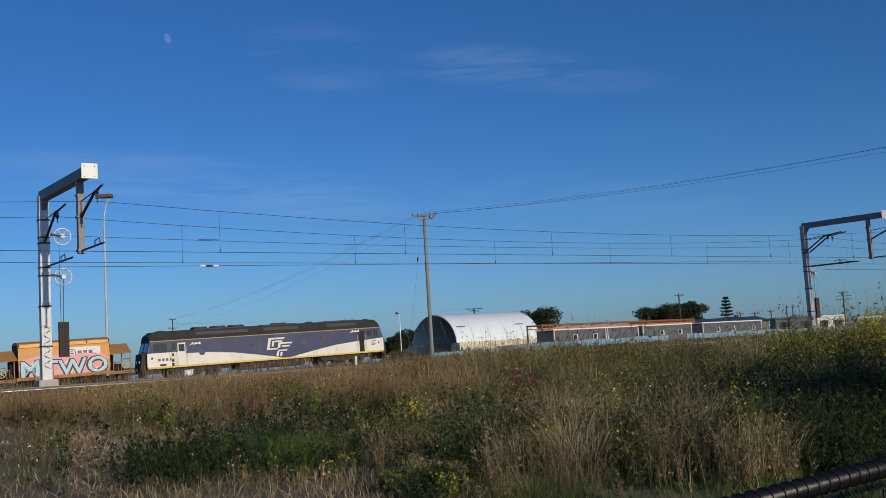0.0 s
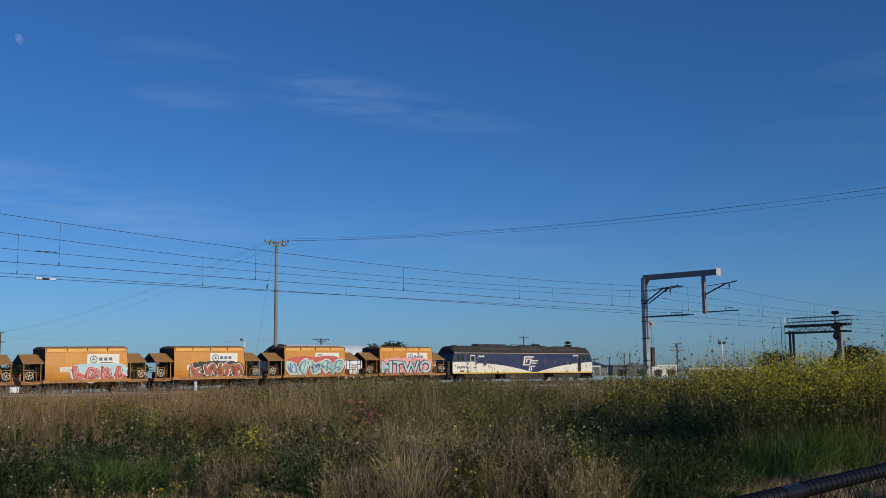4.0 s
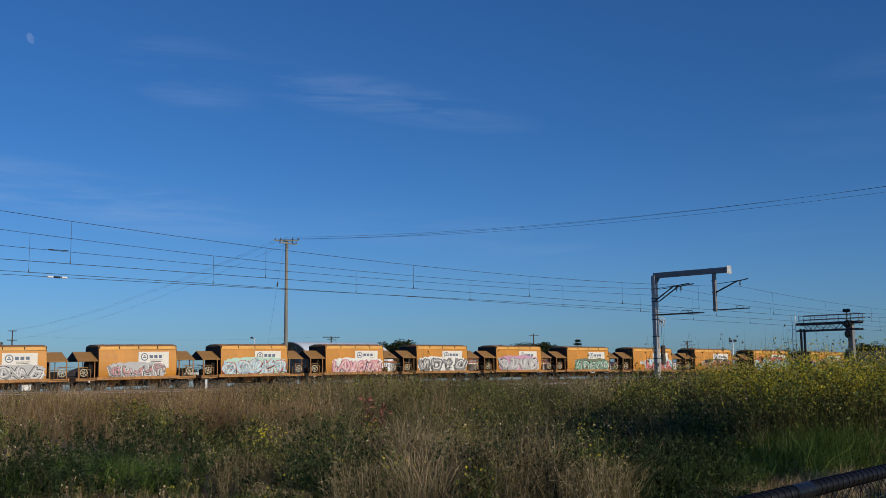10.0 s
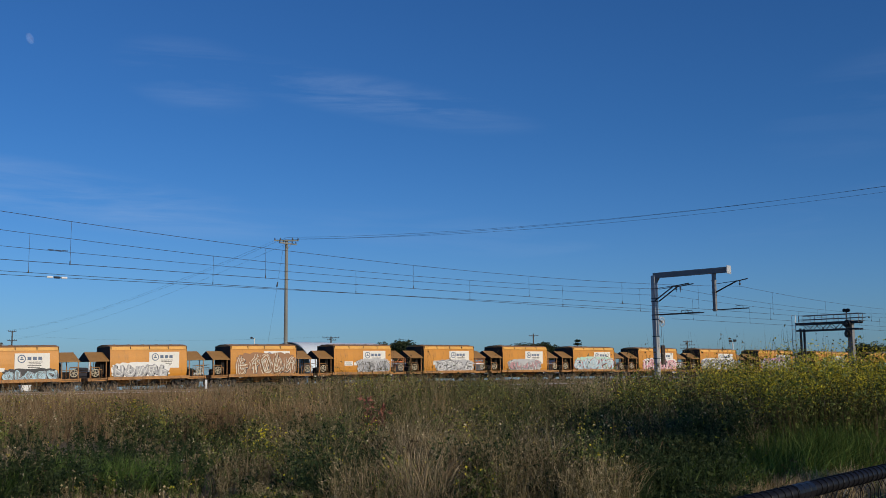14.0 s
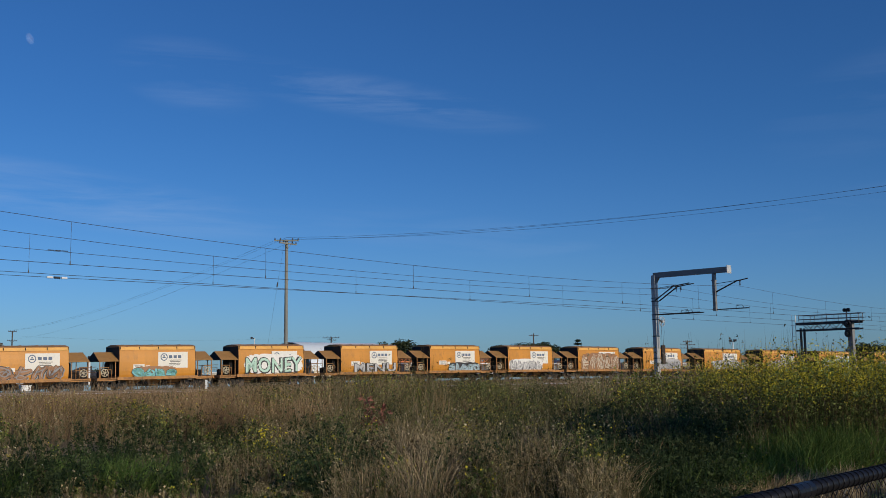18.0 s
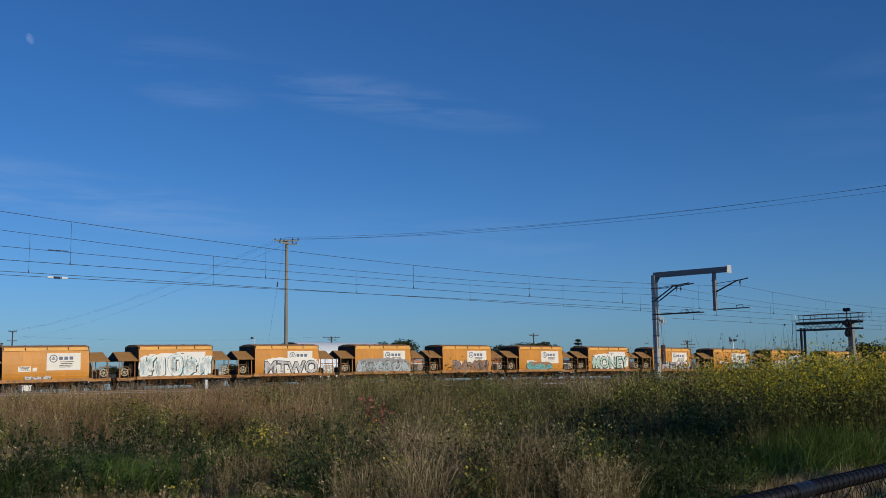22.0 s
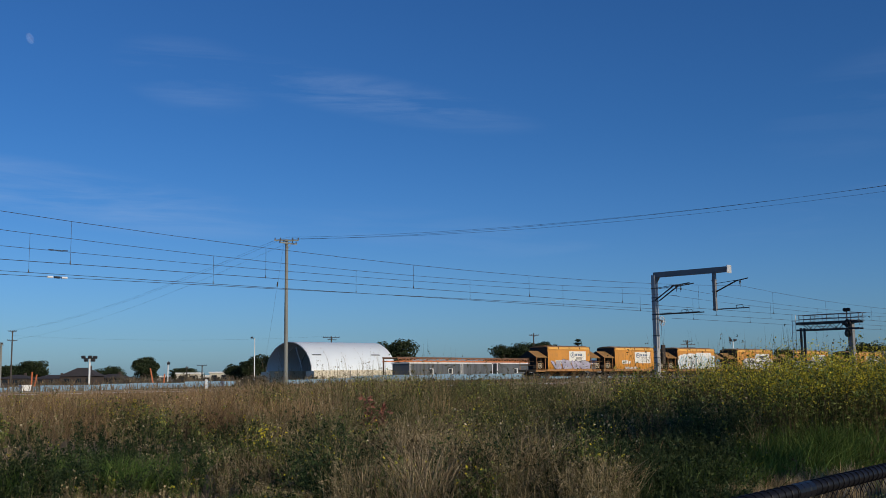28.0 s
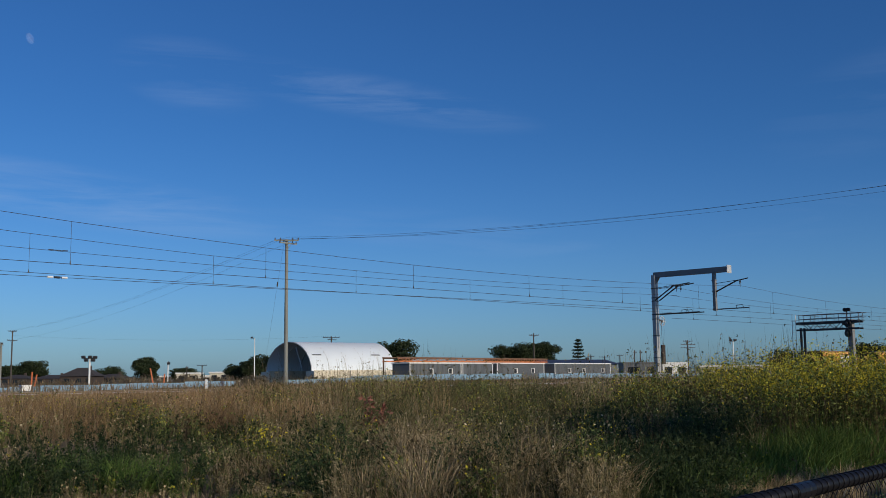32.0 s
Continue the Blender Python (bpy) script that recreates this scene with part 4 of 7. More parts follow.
    slant(c + 0.15, c + 1.0, 1.66, 1.78), slant(c + 0.05, c + 0.25, 1.22, 1.66), slant(c + 0.4, c + 0.58, 1.22, 1.58)
    part("emblem", bm, LOCO_WHITE, t, "white slanted bars of an emblem")
    # windows and doors, near side
    for x0, x1, z0, z1 in ((-10.45, -9.35, 2.34, 2.98), (-8.9, -8.6, 2.4, 2.98), (9.35, 9.78, 2.4, 3.0), (10.0, 10.42, 2.36, 3.0)):
        bm = fresh()
        box(bm, ((x0 + x1) / 2, -w - 0.012, (z0 + z1) / 2), (x1 - x0, 0.012, z1 - z0))
        win = part("cab_window", bm, GLASS, t)
        bm = fresh()
        for z in (z0, z1):
            box(bm, ((x0 + x1) / 2, -w - 0.02, z), (x1 - x0 + 0.1, 0.03, 0.05))
        for x in (x0, x1, (x0 + x1) / 2):
            box(bm, (x, -w - 0.02, (z0 + z1) / 2), (0.05, 0.03, z1 - z0))
        part("window_frame", bm, IRON, win)
    for x, dark in ((-8.1, 0), (8.75, 1)):
        bm = fresh()
        box(bm, (x, -w - 0.014, 2.02), (0.5 if dark else 0.66, 0.012, 1.9))
        # the open doorway is a dark sheet in place of the shade inside
        d = part("cab_door", bm, SOOT_SHADE if dark else LOCO_WHITE, t, "open dark doorway" if dark else "grimy white cab door")
        bm = fresh()
        for k in (-0.42, 0.42):
            tube(bm, (x + k, -w - 0.06, 1.15), (x + k, -w - 0.06, 2.6), 0.018, seg=6)
        part("grab_rail", bm, GALV, d)
        if not dark:
            bm = fresh()
            box(bm, (x, -w - 0.026, 2.55), (0.5, 0.01, 0.6))
            part("door_window", bm, GLASS, d)
    bm = fresh()
    for x, z, s in ((-8.85, 1.55, 0.2), (-8.85, 2.0, 0.16), (-8.85, 1.2, 0.2), (-9.7, 1.2, 0.55), (-6.3, 2.25, 0.0), (-2.0, 2.35, 0.2), (4.6, 2.55, 0.2), (10.5, 1.8, 0.14), (-10.6, 1.8, 0.14), (-4.0, 1.45, 0.0)):
        if s:
            box(bm, (x, -w - 0.014, z), (s, 0.012, 0.16 if s > 0.3 else s * 1.3))
    part("body_hatches", bm, DARK, t)
    bm = fresh()
    for i, (x, s) in enumerate(((-10.0, 0.3), (-9.68, 0.3), (-9.36, 0.3), (-9.06, 0.18))):
        box(bm, (x, -w - 0.016, 1.64), (s * 0.7, 0.01, 0.22))
    for i in range(4):
        box(bm, (9.9 + 0.14 * (i % 2), -w - 0.016, 1.62 + 0.12 * i), (0.42, 0.01, 0.06))
    part("number_bars", bm, HUT_GREY, t)
    for x, z, r in ((-6.35, 2.05, 0.27), (6.75, 2.1, 0.22), (-1.2, 2.35, 0.2), (3.0, 2.3, 0.3)):
        bm = fresh()
        tube(bm, (x, -w - 0.014, z), (x, -w + 0.01, z), r, seg=18)
        part("round_cover", bm, COVER, t)
    bm = fresh()
    for i in range(13):
        x = -hx + 1.4 + i * 1.58
        box(bm, (x, -w - 0.006, 2.1), (0.025, 0.008, 2.1))
    part("panel_seams", bm, BLUE, t)
    bm = fresh()
    for x, z in ((-7.0, 2.75), (8.0, 2.9)):
        for k in range(3):
            prism(bm, [(x + 0.3 * k - 0.45, z + 0.05 * k - 0.08), (x + 0.3 * k, z + 0.1 - 0.05 * k), (x + 0.3 * k - 0.1, z + 0.22)], -w - 0.02, -w - 0.012)
    part("small_emblem", bm, PANEL, t)
    # cab ends
    for sgn in (-1, 1):
        bm = fresh()
        f = Matrix() if sgn > 0 else pose(0, 0, 0, 0, 0, 180)
        prism(bm, [(hx - 0.02, 0.55), (hx + 0.35, 0.60), (hx + 0.42, 1.1), (hx + 0.32, 2.20), (hx - 0.02, 2.30)], -1.05, 1.05, f)
        # the dark colour stands for shade on the cab end
        part("nose", bm, DARK, t, "cab nose coloured dark for the shade on that end")
        for y in (-0.68, 0.68):
            bm = fresh()
            box(bm, (0, 0, 0), (0.03, 1.05, 0.68), f @ Matrix.Translation((hx - 0.13, y, 2.70)) @ pose(0, 0, 0, 0, -17, 0))
            part("windscreen", bm, GLASS, t)
        bm = fresh()
        box(bm, (hx + 0.5, 0, 0.9), (0.7, 0.25, 0.25), f, 0.03)
        box(bm, (hx + 0.1, 0, 0.5), (0.12, 2.6, 0.5), f)
        part("coupler", bm, DARK, t)
        for y in (-0.5, 0.5):
            bm = fresh()
            tube(bm, f @ Vector((hx + 0.36, y, 1.55)), f @ Vector((hx + 0.44, y, 1.55)), 0.12, seg=12)
            part("headlight", bm, INSULATOR, t)
    bm = fresh()
    box(bm, (0, 0, 0.62), (6.2, 2.5, 0.72), bevel=0.12)
    for y in (-1.2, 1.2):
        box(bm, (0, y, 0.9), (2 * hx - 1, 0.06, 0.12))
    part("fuel_tank", bm, DARK, t)
    for sgn in (-1, 1):
        bg = fresh()
        for y in (-1.12, 1.12):
            prism(bg, [(-2.3, 0.85), (2.3, 0.85), (2.2, 0.55), (1.0, 0.50), (0.6, 0.38), (-0.6, 0.38), (-1.0, 0.50), (-2.2, 0.55)], y - 0.07, y + 0.07)
            for x in (-1.85, 0, 1.85):
                box(bg, (x, y, 0.52), (0.36, 0.24, 0.36), bevel=0.03)
        bogie = part("bogie", bg, DARK, t, at=pose(6.9 * sgn, 0, 0))
        for x in (-1.85, 0, 1.85):
            bm = fresh()
            for y in (-0.72, 0.72):
                tube(bm, (0, y - 0.06, 0), (0, y + 0.06, 0), 0.50, seg=22)
            tube(bm, (0, -1.1, 0), (0, 1.1, 0), 0.09)
            part("wheelset", bm, WHEEL, bogie, at=pose(x, 0, 0.50))
    return t


MOVERS.insert(0, (locomotive(), 155.08))


# ---------------------------------------------------------------- yard behind the tracks
def place(px, depth):
    """Plan position at a bearing: px is 784 straight ahead, 1784 to the unit of tangent."""
    return Vector(((px - 784) / 1784 * depth, depth, 0))


YARD = -0.10


def arch_shed():
    p = place(551, 160)
    t = root("fabric_shed", pose(p.x, p.y, YARD, 0, 0, 40), "white arched fabric shelter standing on cream shipping containers", "shed")
    wd, ln = 14.0, 16.5      # y across (away), x along
    def arc(k, n=20, r=1.0):
        return [(wd / 2 - math.cos(math.pi * i / n) * wd / 2 * r, 2.35 + math.sin(math.pi * i / n) * 4.95 * r) for i in range(n + 1)]
    bm = fresh()
    n, m = 20, 18
    vo = [[bm.verts.new((ln * j / m, y, z - 0.05 * math.sin(math.pi * ((j * 5 / m) % 1.0)))) for y, z in arc(0)] for j in range(m + 1)]
    vi = [[bm.verts.new((ln * j / m, y + (0.06 if y < wd / 2 else -0.06), z - 0.06)) for y, z in arc(0)] for j in range(m + 1)]
    for j in range(m):
        for i in range(n):
            bm.faces.new((vo[j][i], vo[j][i + 1], vo[j + 1][i + 1], vo[j + 1][i]))
            bm.faces.new((vi[j][i], vi[j + 1][i], vi[j + 1][i + 1], vi[j][i + 1]))
    bmesh.ops.recalc_face_normals(bm, faces=bm.faces)
    part("fabric_roof", bm, FABRIC, t, flat=False)
    for j in range(6):
        bm = fresh()
        a = arc(0, 14)
        for (y0, z0), (y1, z1) in zip(a, a[1:]):
            tube(bm, (ln * j / 5, y0, z0 - 0.1), (ln * j / 5, y1, z1 - 0.1), 0.09, seg=6)
        part("roof_hoop", bm, GALV, t)
    bm = fresh()
    a = arc(0, 20)
    vs = [bm.verts.new((ln - 0.1, y, z - 0.1)) for y, z in a]
    vb = [bm.verts.new((ln - 0.16, y, z - 0.1)) for y, z in a]
    bm.faces.new(vs), bm.faces.new(vb[::-1])
    part("end_wall", bm, HUT_GREY, t)
    for z, yy in ((4.2, 3.0), (3.4, 9.0)):
        bm = fresh()
        beam(bm, (0.2, yy, 2.4), (0.2, yy + 2.2, 6.5), 0.08, 0.08)
        part("brace", bm, GALV, t)
    for x in (1.6, 13.2):
        bm = fresh()
        box(bm, (0, 0, 0), (1.7, 0.05, 0.20), Matrix.Translation((x, 1.12, 5.05)) @ pose(0, 0, 0, -48, 0, 0))
        part("roof_vent", bm, HUT_GREY, t)
    for y in (-1.2, wd - 1.2):
        for k in range(3 if y < 0 else 2):
            c = root("shipping_container", pose(p.x, p.y, YARD, 0, 0, 40) @ pose(-0.35 + 6.95 * k, y, 0), "cream corrugated steel shipping container under the shed edge", "container", "containers under the shed")
            bm = fresh()
            box(bm, (3.40, 1.2, 1.25), (6.74, 2.36, 2.4))
            part("box", bm, CREAM, c)
            bm = fresh()
            for i in range(27):
                box(bm, (0.2 + i * 0.245, 0.0, 1.3), (0.12, 0.06, 2.1))
            part("corrugation", bm, CREAM, c)
            bm = fresh()
            for z in (0.08, 2.48):
                box(bm, (3.40, 0.0, z), (6.80, 0.14, 0.16))
            for x in (0.06, 6.74):
                box(bm, (x, 0.0, 1.28), (0.14, 0.14, 2.5))
            part("frame", bm, CREAM, c)


arch_shed()


def site_hut(x, y, ang, length, windows):
    t = root("site_hut", pose(x, y, YARD, 0, 0, ang), "dark grey portable site office with white roof edge", "site office", "row of site offices")
    bm = fresh()
    box(bm, (length / 2, 1.5, 1.75), (length, 3.0, 3.0))
    part("wall", bm, HUT_GREY, t)
    bm = fresh()
    for i in range(int(length / 0.3)):
        box(bm, (0.15 + i * 0.3, -0.01, 1.75), (0.06, 0.05, 2.95))
    part("cladding_ribs", bm, HUT_GREY, t)
    bm = fresh()
    box(bm, (length / 2, 1.5, 3.33), (length + 0.25, 3.3, 0.18), bevel=0.02)
    part("roof", bm, WHITE, t, "white roof edge")
    for xx in (0.12, length - 0.12):
        bm = fresh()
        box(bm, (xx, -0.04, 1.72), (0.12, 0.10, 3.0))
        part("corner_post", bm, WHITE, t)
    for i in range(4):
        bm = fresh()
        box(bm, (length * (i + 0.5) / 4, 1.5, 0.12), (0.4, 2.6, 0.26))
        part("footing", bm, CONCRETE, t)
    for a in windows:
        bm = fresh()
        box(bm, (a * length, -0.05, 2.15), (1.05, 0.05, 0.78))
        wnd = part("window", bm, WHITE, t)
        bm = fresh()
        box(bm, (a * length - 0.12, -0.082, 2.15), (0.72, 0.02, 0.68))
        part("pane", bm, WINDOW_GLASS, wnd)
        bm = fresh()
        box(bm, (a * length + 0.37, -0.082, 2.15), (0.2, 0.02, 0.66))
        part("blind", bm, PANEL, wnd)
    return t


def build_huts():
    a, b = place(722, 140), place(1076, 187)
    way = (b - a).normalized()
    ang = math.degrees(math.atan2(way.y, way.x))
    for d0, ln, wins in ((0, 12.2, (0.40, 0.78)), (12.4, 8.0, ()), (21.5, 14.0, (0.38, 0.75)), (38.8, 20.0, (0.25, 0.5, 0.85))):
        p = a + way * d0
        site_hut(p.x, p.y, ang, ln, wins)


build_huts()


DARK_TIMBER = material("dark_pole_timber", (0.075, 0.065, 0.055), 0.9, 0, 0.25, 1.2, 0.2, streak=5)


def power_pole(px, depth, top, arms, lean=0.0, name="power_pole", r=0.17):
    p = place(px, depth)
    t = root(name, pose(p.x, p.y, YARD - 0.3, 0, lean, 0), "weathered timber power pole with cross-arms", "power pole", "power poles")
    h = top - YARD + 0.3
    bm = fresh()
    tube(bm, (0, 0, 0), (0, 0, h), r, r * 0.7, 10)
    part("pole", bm, DARK_TIMBER if depth > 150 else TIMBER, t)
    for z, half, ang in arms:
        bm = fresh()
        m = pose(0, 0, h - z, 0, 0, ang)
        box(bm, (0, -r, 0), (2 * half, 0.11, 0.13), m)
        tube(bm, m @ Vector((0.5, -r, 0)), m @ Vector((0, -r, -0.5)), 0.02, seg=5)
        tube(bm, m @ Vector((-0.5, -r, 0)), m @ Vector((0, -r, -0.5)), 0.02, seg=5)
        arm = part("cross_arm", bm, IRON if depth > 150 else TIMBER, t)
        for k in (-0.95, -0.5, 0.5, 0.95):
            bm = fresh()
            c = m @ Vector((k * half, -r, 0.08))
            tube(bm, c, c + Vector((0, 0, 0.10)), 0.07, 0.05, seg=8)
            tube(bm, c + Vector((0, 0, 0.10)), c + Vector((0, 0, 0.2)), 0.06, 0.04, seg=8)
            part("insulator", bm, IRON, arm)
    return t


power_pole(505, 104, 15.72, ((0.12, 1.25, 6), (0.42, 1.15, 50)), 0, r=0.22)


# ---------------------------------------------------------------- plants
def plant_material(name, colors, translucent=0.35, rough=0.7):
    """Leaves or stalks: a colour for each piece out of a range, mottled a little along it."""
    m = bpy.data.materials.new(name)
    m.use_nodes = True
    nt = m.node_tree
    link = nt.links.new
    bsdf = nt.nodes["Principled BSDF"]
    bsdf.inputs["Roughness"].default_value = rough
    bsdf.inputs["Specular IOR Level"].default_value = 0.10
    geo = nt.nodes.new("ShaderNodeNewGeometry")
    ramp = nt.nodes.new("ShaderNodeValToRGB")
    while len(ramp.color_ramp.elements) < len(colors):
        ramp.color_ramp.elements.new(0.5)
    for i, c in enumerate(colors):
        ramp.color_ramp.elements[i].position = i / max(1, len(colors) - 1)
        ramp.color_ramp.elements[i].color = (*c, 1)
    link(geo.outputs["Random Per Island"], ramp.inputs["Fac"])
    co = nt.nodes.new("ShaderNodeTexCoord")
    n = nt.nodes.new("ShaderNodeTexNoise")
    n.inputs["Scale"].default_value, n.inputs["Detail"].default_value = 0.8, 4.0
    link(co.outputs["Object"], n.inputs["Vector"])
    mr = nt.nodes.new("ShaderNodeMapRange")
    mr.inputs["From Min"].default_value, mr.inputs["From Max"].default_value = 0.3, 0.7
    mr.inputs["To Min"].default_value, mr.inputs["To Max"].default_value = 0.58, 1.36
    link(n.outputs["Fac"], mr.inputs["Value"])
    hsv = nt.nodes.new("ShaderNodeHueSaturation")
    link(ramp.outputs["Color"], hsv.inputs["Color"]), link(mr.outputs["Result"], hsv.inputs["Value"])
    link(hsv.outputs["Color"], bsdf.inputs["Base Color"])
    if translucent:
        tr = nt.nodes.new("ShaderNodeBsdfTranslucent")
        link(hsv.outputs["Color"], tr.inputs["Color"])
        ms = nt.nodes.new("ShaderNodeMixShader")
        ms.inputs["Fac"].default_value = translucent
        link(bsdf.outputs["BSDF"], ms.inputs[1]), link(tr.outputs["BSDF"], ms.inputs[2])
        link(ms.outputs["Shader"], nt.nodes["Material Output"].inputs["Surface"])
    return m


DRY = plant_material("dry_grass", [(0.16, 0.10, 0.05), (0.29, 0.185, 0.095), (0.44, 0.31, 0.17), (0.20, 0.125, 0.065)], 0.25)
TAN = plant_material("tan_grass", [(0.17, 0.12, 0.065), (0.33, 0.25, 0.14), (0.54, 0.43, 0.27)], 0.3)
GREEN = plant_material("green_grass", [(0.04, 0.085, 0.018), (0.08, 0.145, 0.032), (0.16, 0.22, 0.06), (0.06, 0.105, 0.026)], 0.35)
OLIVE = plant_material("olive_grass", [(0.08, 0.09, 0.03), (0.15, 0.145, 0.055), (0.30, 0.25, 0.12)], 0.35)
WEED = plant_material("weed_leaf", [(0.035, 0.065, 0.016), (0.14, 0.19, 0.045), (0.34, 0.37, 0.12), (0.08, 0.12, 0.028)], 0.3)
# dark leaves: shade of the hollow and of gaps is put into this colour
DARK_SHADE_WEED = plant_material("dark_weed_leaf", [(0.013, 0.028, 0.012), (0.024, 0.044, 0.017), (0.075, 0.10, 0.042), (0.018, 0.033, 0.014)], 0.15)
SEED = plant_material("pale_seed_head", [(0.34, 0.26, 0.14), (0.56, 0.46, 0.28), (0.66, 0.58, 0.40)], 0.2)
WIRY = plant_material("wiry_weed", [(0.06, 0.05, 0.022), (0.17, 0.135, 0.065), (0.42, 0.34, 0.20), (0.10, 0.10, 0.036)], 0.2)
OLIVE_WEED = plant_material("olive_weed", [(0.018, 0.034, 0.010), (0.075, 0.105, 0.028), (0.28, 0.28, 0.12), (0.03, 0.05, 0.016)], 0.2)
STALK = plant_material("weed_stalk", [(0.05, 0.055, 0.02), (0.09, 0.085, 0.03), (0.10, 0.07, 0.035)], 0.0)
DEAD = plant_material("dead_stalk", [(0.05, 0.03, 0.018), (0.10, 0.065, 0.04), (0.16, 0.11, 0.07)], 0.0)
PETAL = plant_material("yellow_petal", [(0.50, 0.40, 0.03), (0.60, 0.52, 0.05), (0.40, 0.40, 0.05)], 0.35)
PALE_PETAL = plant_material("pale_petal", [(0.62, 0.60, 0.55), (0.70, 0.66, 0.62)], 0.3)
BROWN_WEED = plant_material("brown_weed", [(0.022, 0.016, 0.012), (0.06, 0.042, 0.028), (0.15, 0.105, 0.065), (0.035, 0.026, 0.018)], 0.1)
RED_LEAF = plant_material("red_leaf", [(0.26, 0.085, 0.06), (0.46, 0.20, 0.15), (0.20, 0.08, 0.06)], 0.35)
TREE_LEAF = plant_material("tree_leaf", [(0.022, 0.034, 0.016), (0.036, 0.052, 0.024), (0.055, 0.068, 0.034)], 0.2)
PINE_LEAF = plant_material("pine_leaf", [(0.014, 0.026, 0.014), (0.022, 0.036, 0.018)], 0.15)
STONE = material("pale_stone", (0.26, 0.21, 0.15), 0.9, 0, 0.3, 6.0)
BARK = material("bark", (0.13, 0.10, 0.075), 0.9, 0, 0.3, 3.0, 0.4)

rng = np.random.default_rng(7)

# how high the weeds stand along the field: bearing (784 straight ahead), drop below eye level per metre of distance times 1784
SKY_X = np.array([-400, -200, 0, 250, 450, 600, 680, 780, 850, 1000, 1100, 1200, 1300, 1400, 1568, 1900.0])
SKY_Y = np.array([31, 29, 22, 20, 13, -3, -12, -3, -2, -6, -12, -20, -31, -41, -43, -40.0])


def bearing(x, y):
    return 784 + 1784 * x / y


def plant_top(x, y):
    return 1.6 - np.interp(bearing(x, y), SKY_X, SKY_Y) / 1784 * y


def scatter(n, b0, b1, d0, d1, power=1.0, patch=0.0, patch_scale=0.5, seed=0):
    """n places between two bearings and two distances, short of the ballast; patch: how much they gather in patches."""
    out = np.zeros((0, 2))
    r = np.random.default_rng(seed)
    while len(out) < n:
        b = r.uniform(b0, b1, 2 * n)
        d = d0 + (d1 - d0) * r.random(2 * n) ** power
        x = (b - 784) / 1784 * d
        q = -0.6997 * x + 0.7145 * d
        keep = q < 35.4
        if patch:
            k = patch_scale
            v = np.sin(x * 2.1 * k + seed) * np.cos(d * 1.7 * k + 2 * seed) + 0.7 * np.sin(x * 4.3 * k + d * 3.1 * k + seed * 3) + 0.4 * np.sin(x * 9 * k - d * 7 * k)
            keep &= r.random(2 * n) < np.clip(0.5 + patch * v, 0, 1)
        out = np.vstack([out, np.stack([x[keep], d[keep]], -1)])
    p = out[:n]
    return np.column_stack([p, ground_z(p[:, 0], p[:, 1])])


def bare(P):
    """The stony bare patches in the field."""
    x, y = P[:, 0], P[:, 1]
    b = bearing(x, y)
    v = np.sin(x * 1.7) * np.cos(y * 0.9 + 1.0) + 0.6 * np.sin(x * 3.1 + y * 1.7)
    return (b < 200) & (y > 12.0) & (y < 21.5) & (v > 0.05)


def hollow(P):
    """The dark hollow beside the rise, kept clear of grass for weeds coloured with its shade."""
    b, d = bearing(P[:, 0], P[:, 1]), P[:, 1]
    return (b > 985) & (b < 1275) & (d > 13.6) & (d < 22)


def heights(P, low, high, r=rng, cap=(0.76, 1.06)):
    h = r.uniform(low, high, len(P))
    b, d = bearing(P[:, 0], P[:, 1]), P[:, 1]
    # low along the near edge, on the left and beside the fence
    h = h * np.where((d < 22) & (b < 560), 0.40 + 0.60 * smooth(17, 22, d), 1.0)
    h = h * np.where((d < 14.5) & (b > 1150), 0.45, 1.0)
    h = h * (0.45 + 0.55 * smooth(11.5, 13.5, d))
    return np.clip(np.minimum(h, (plant_top(P[:, 0], P[:, 1]) - P[:, 2]) * r.uniform(*cap, len(P))), 0.08, None)


def blades(name, P, H, width, lean, mat, label, category, seed_head=False, curl=0.25):
    """Grass: each blade bends over; seed_head widens it near its tip."""
    n = len(P)
    az, ln = rng.uniform(0, 2 * np.pi, n), np.abs(rng.normal(0, lean, n)) + 0.03
    way = np.stack([np.cos(az), np.sin(az), np.zeros(n)], -1)
    ta = rng.uniform(0, 2 * np.pi, n)
    turn = np.stack([np.cos(ta), np.sin(ta), np.zeros(n)], -1)
    up = np.array([0, 0, 1.0])
    w = (width * rng.uniform(0.6, 1.4, n))[:, None]
    levels = ((0.0, 0.35), (0.55, 0.30), (0.80, 1.0)) if seed_head else ((0.0, 0.8), (0.5, 1.0))
    cols = []
    for f, k in levels:
        c = P + up * (H * f * (1 - 0.15 * f * ln))[:, None] + way * (H * (ln * f + curl * ln * f * f * 2))[:, None]
        cols += [c - turn * w * k / 2, c + turn * w * k / 2]
    tip = P + up * (H * (1 - 0.25 * ln))[:, None] + way * (H * (ln + 2 * curl * ln))[:, None]
    cols.append(tip)
    m = len(cols)
    V = np.stack(cols, 1).reshape(-1, 3)
    base = (np.arange(n) * m)[:, None]
    F = []
    L = len(levels)
    per = []
    for i in range(L - 1):
        per += [2 * i, 2 * i + 1, 2 * i + 3, 2 * i + 2]
    per += [2 * L - 2, 2 * L - 1, 2 * L]
    loops = (base + np.array(per)[None]).ravel()
    counts = np.tile([4] * (L - 1) + [3], n)
    ob = new(name, raw_mesh(name, V, counts, loops, [mat]))
    return tagged(ob, label, category, kind="stuff")


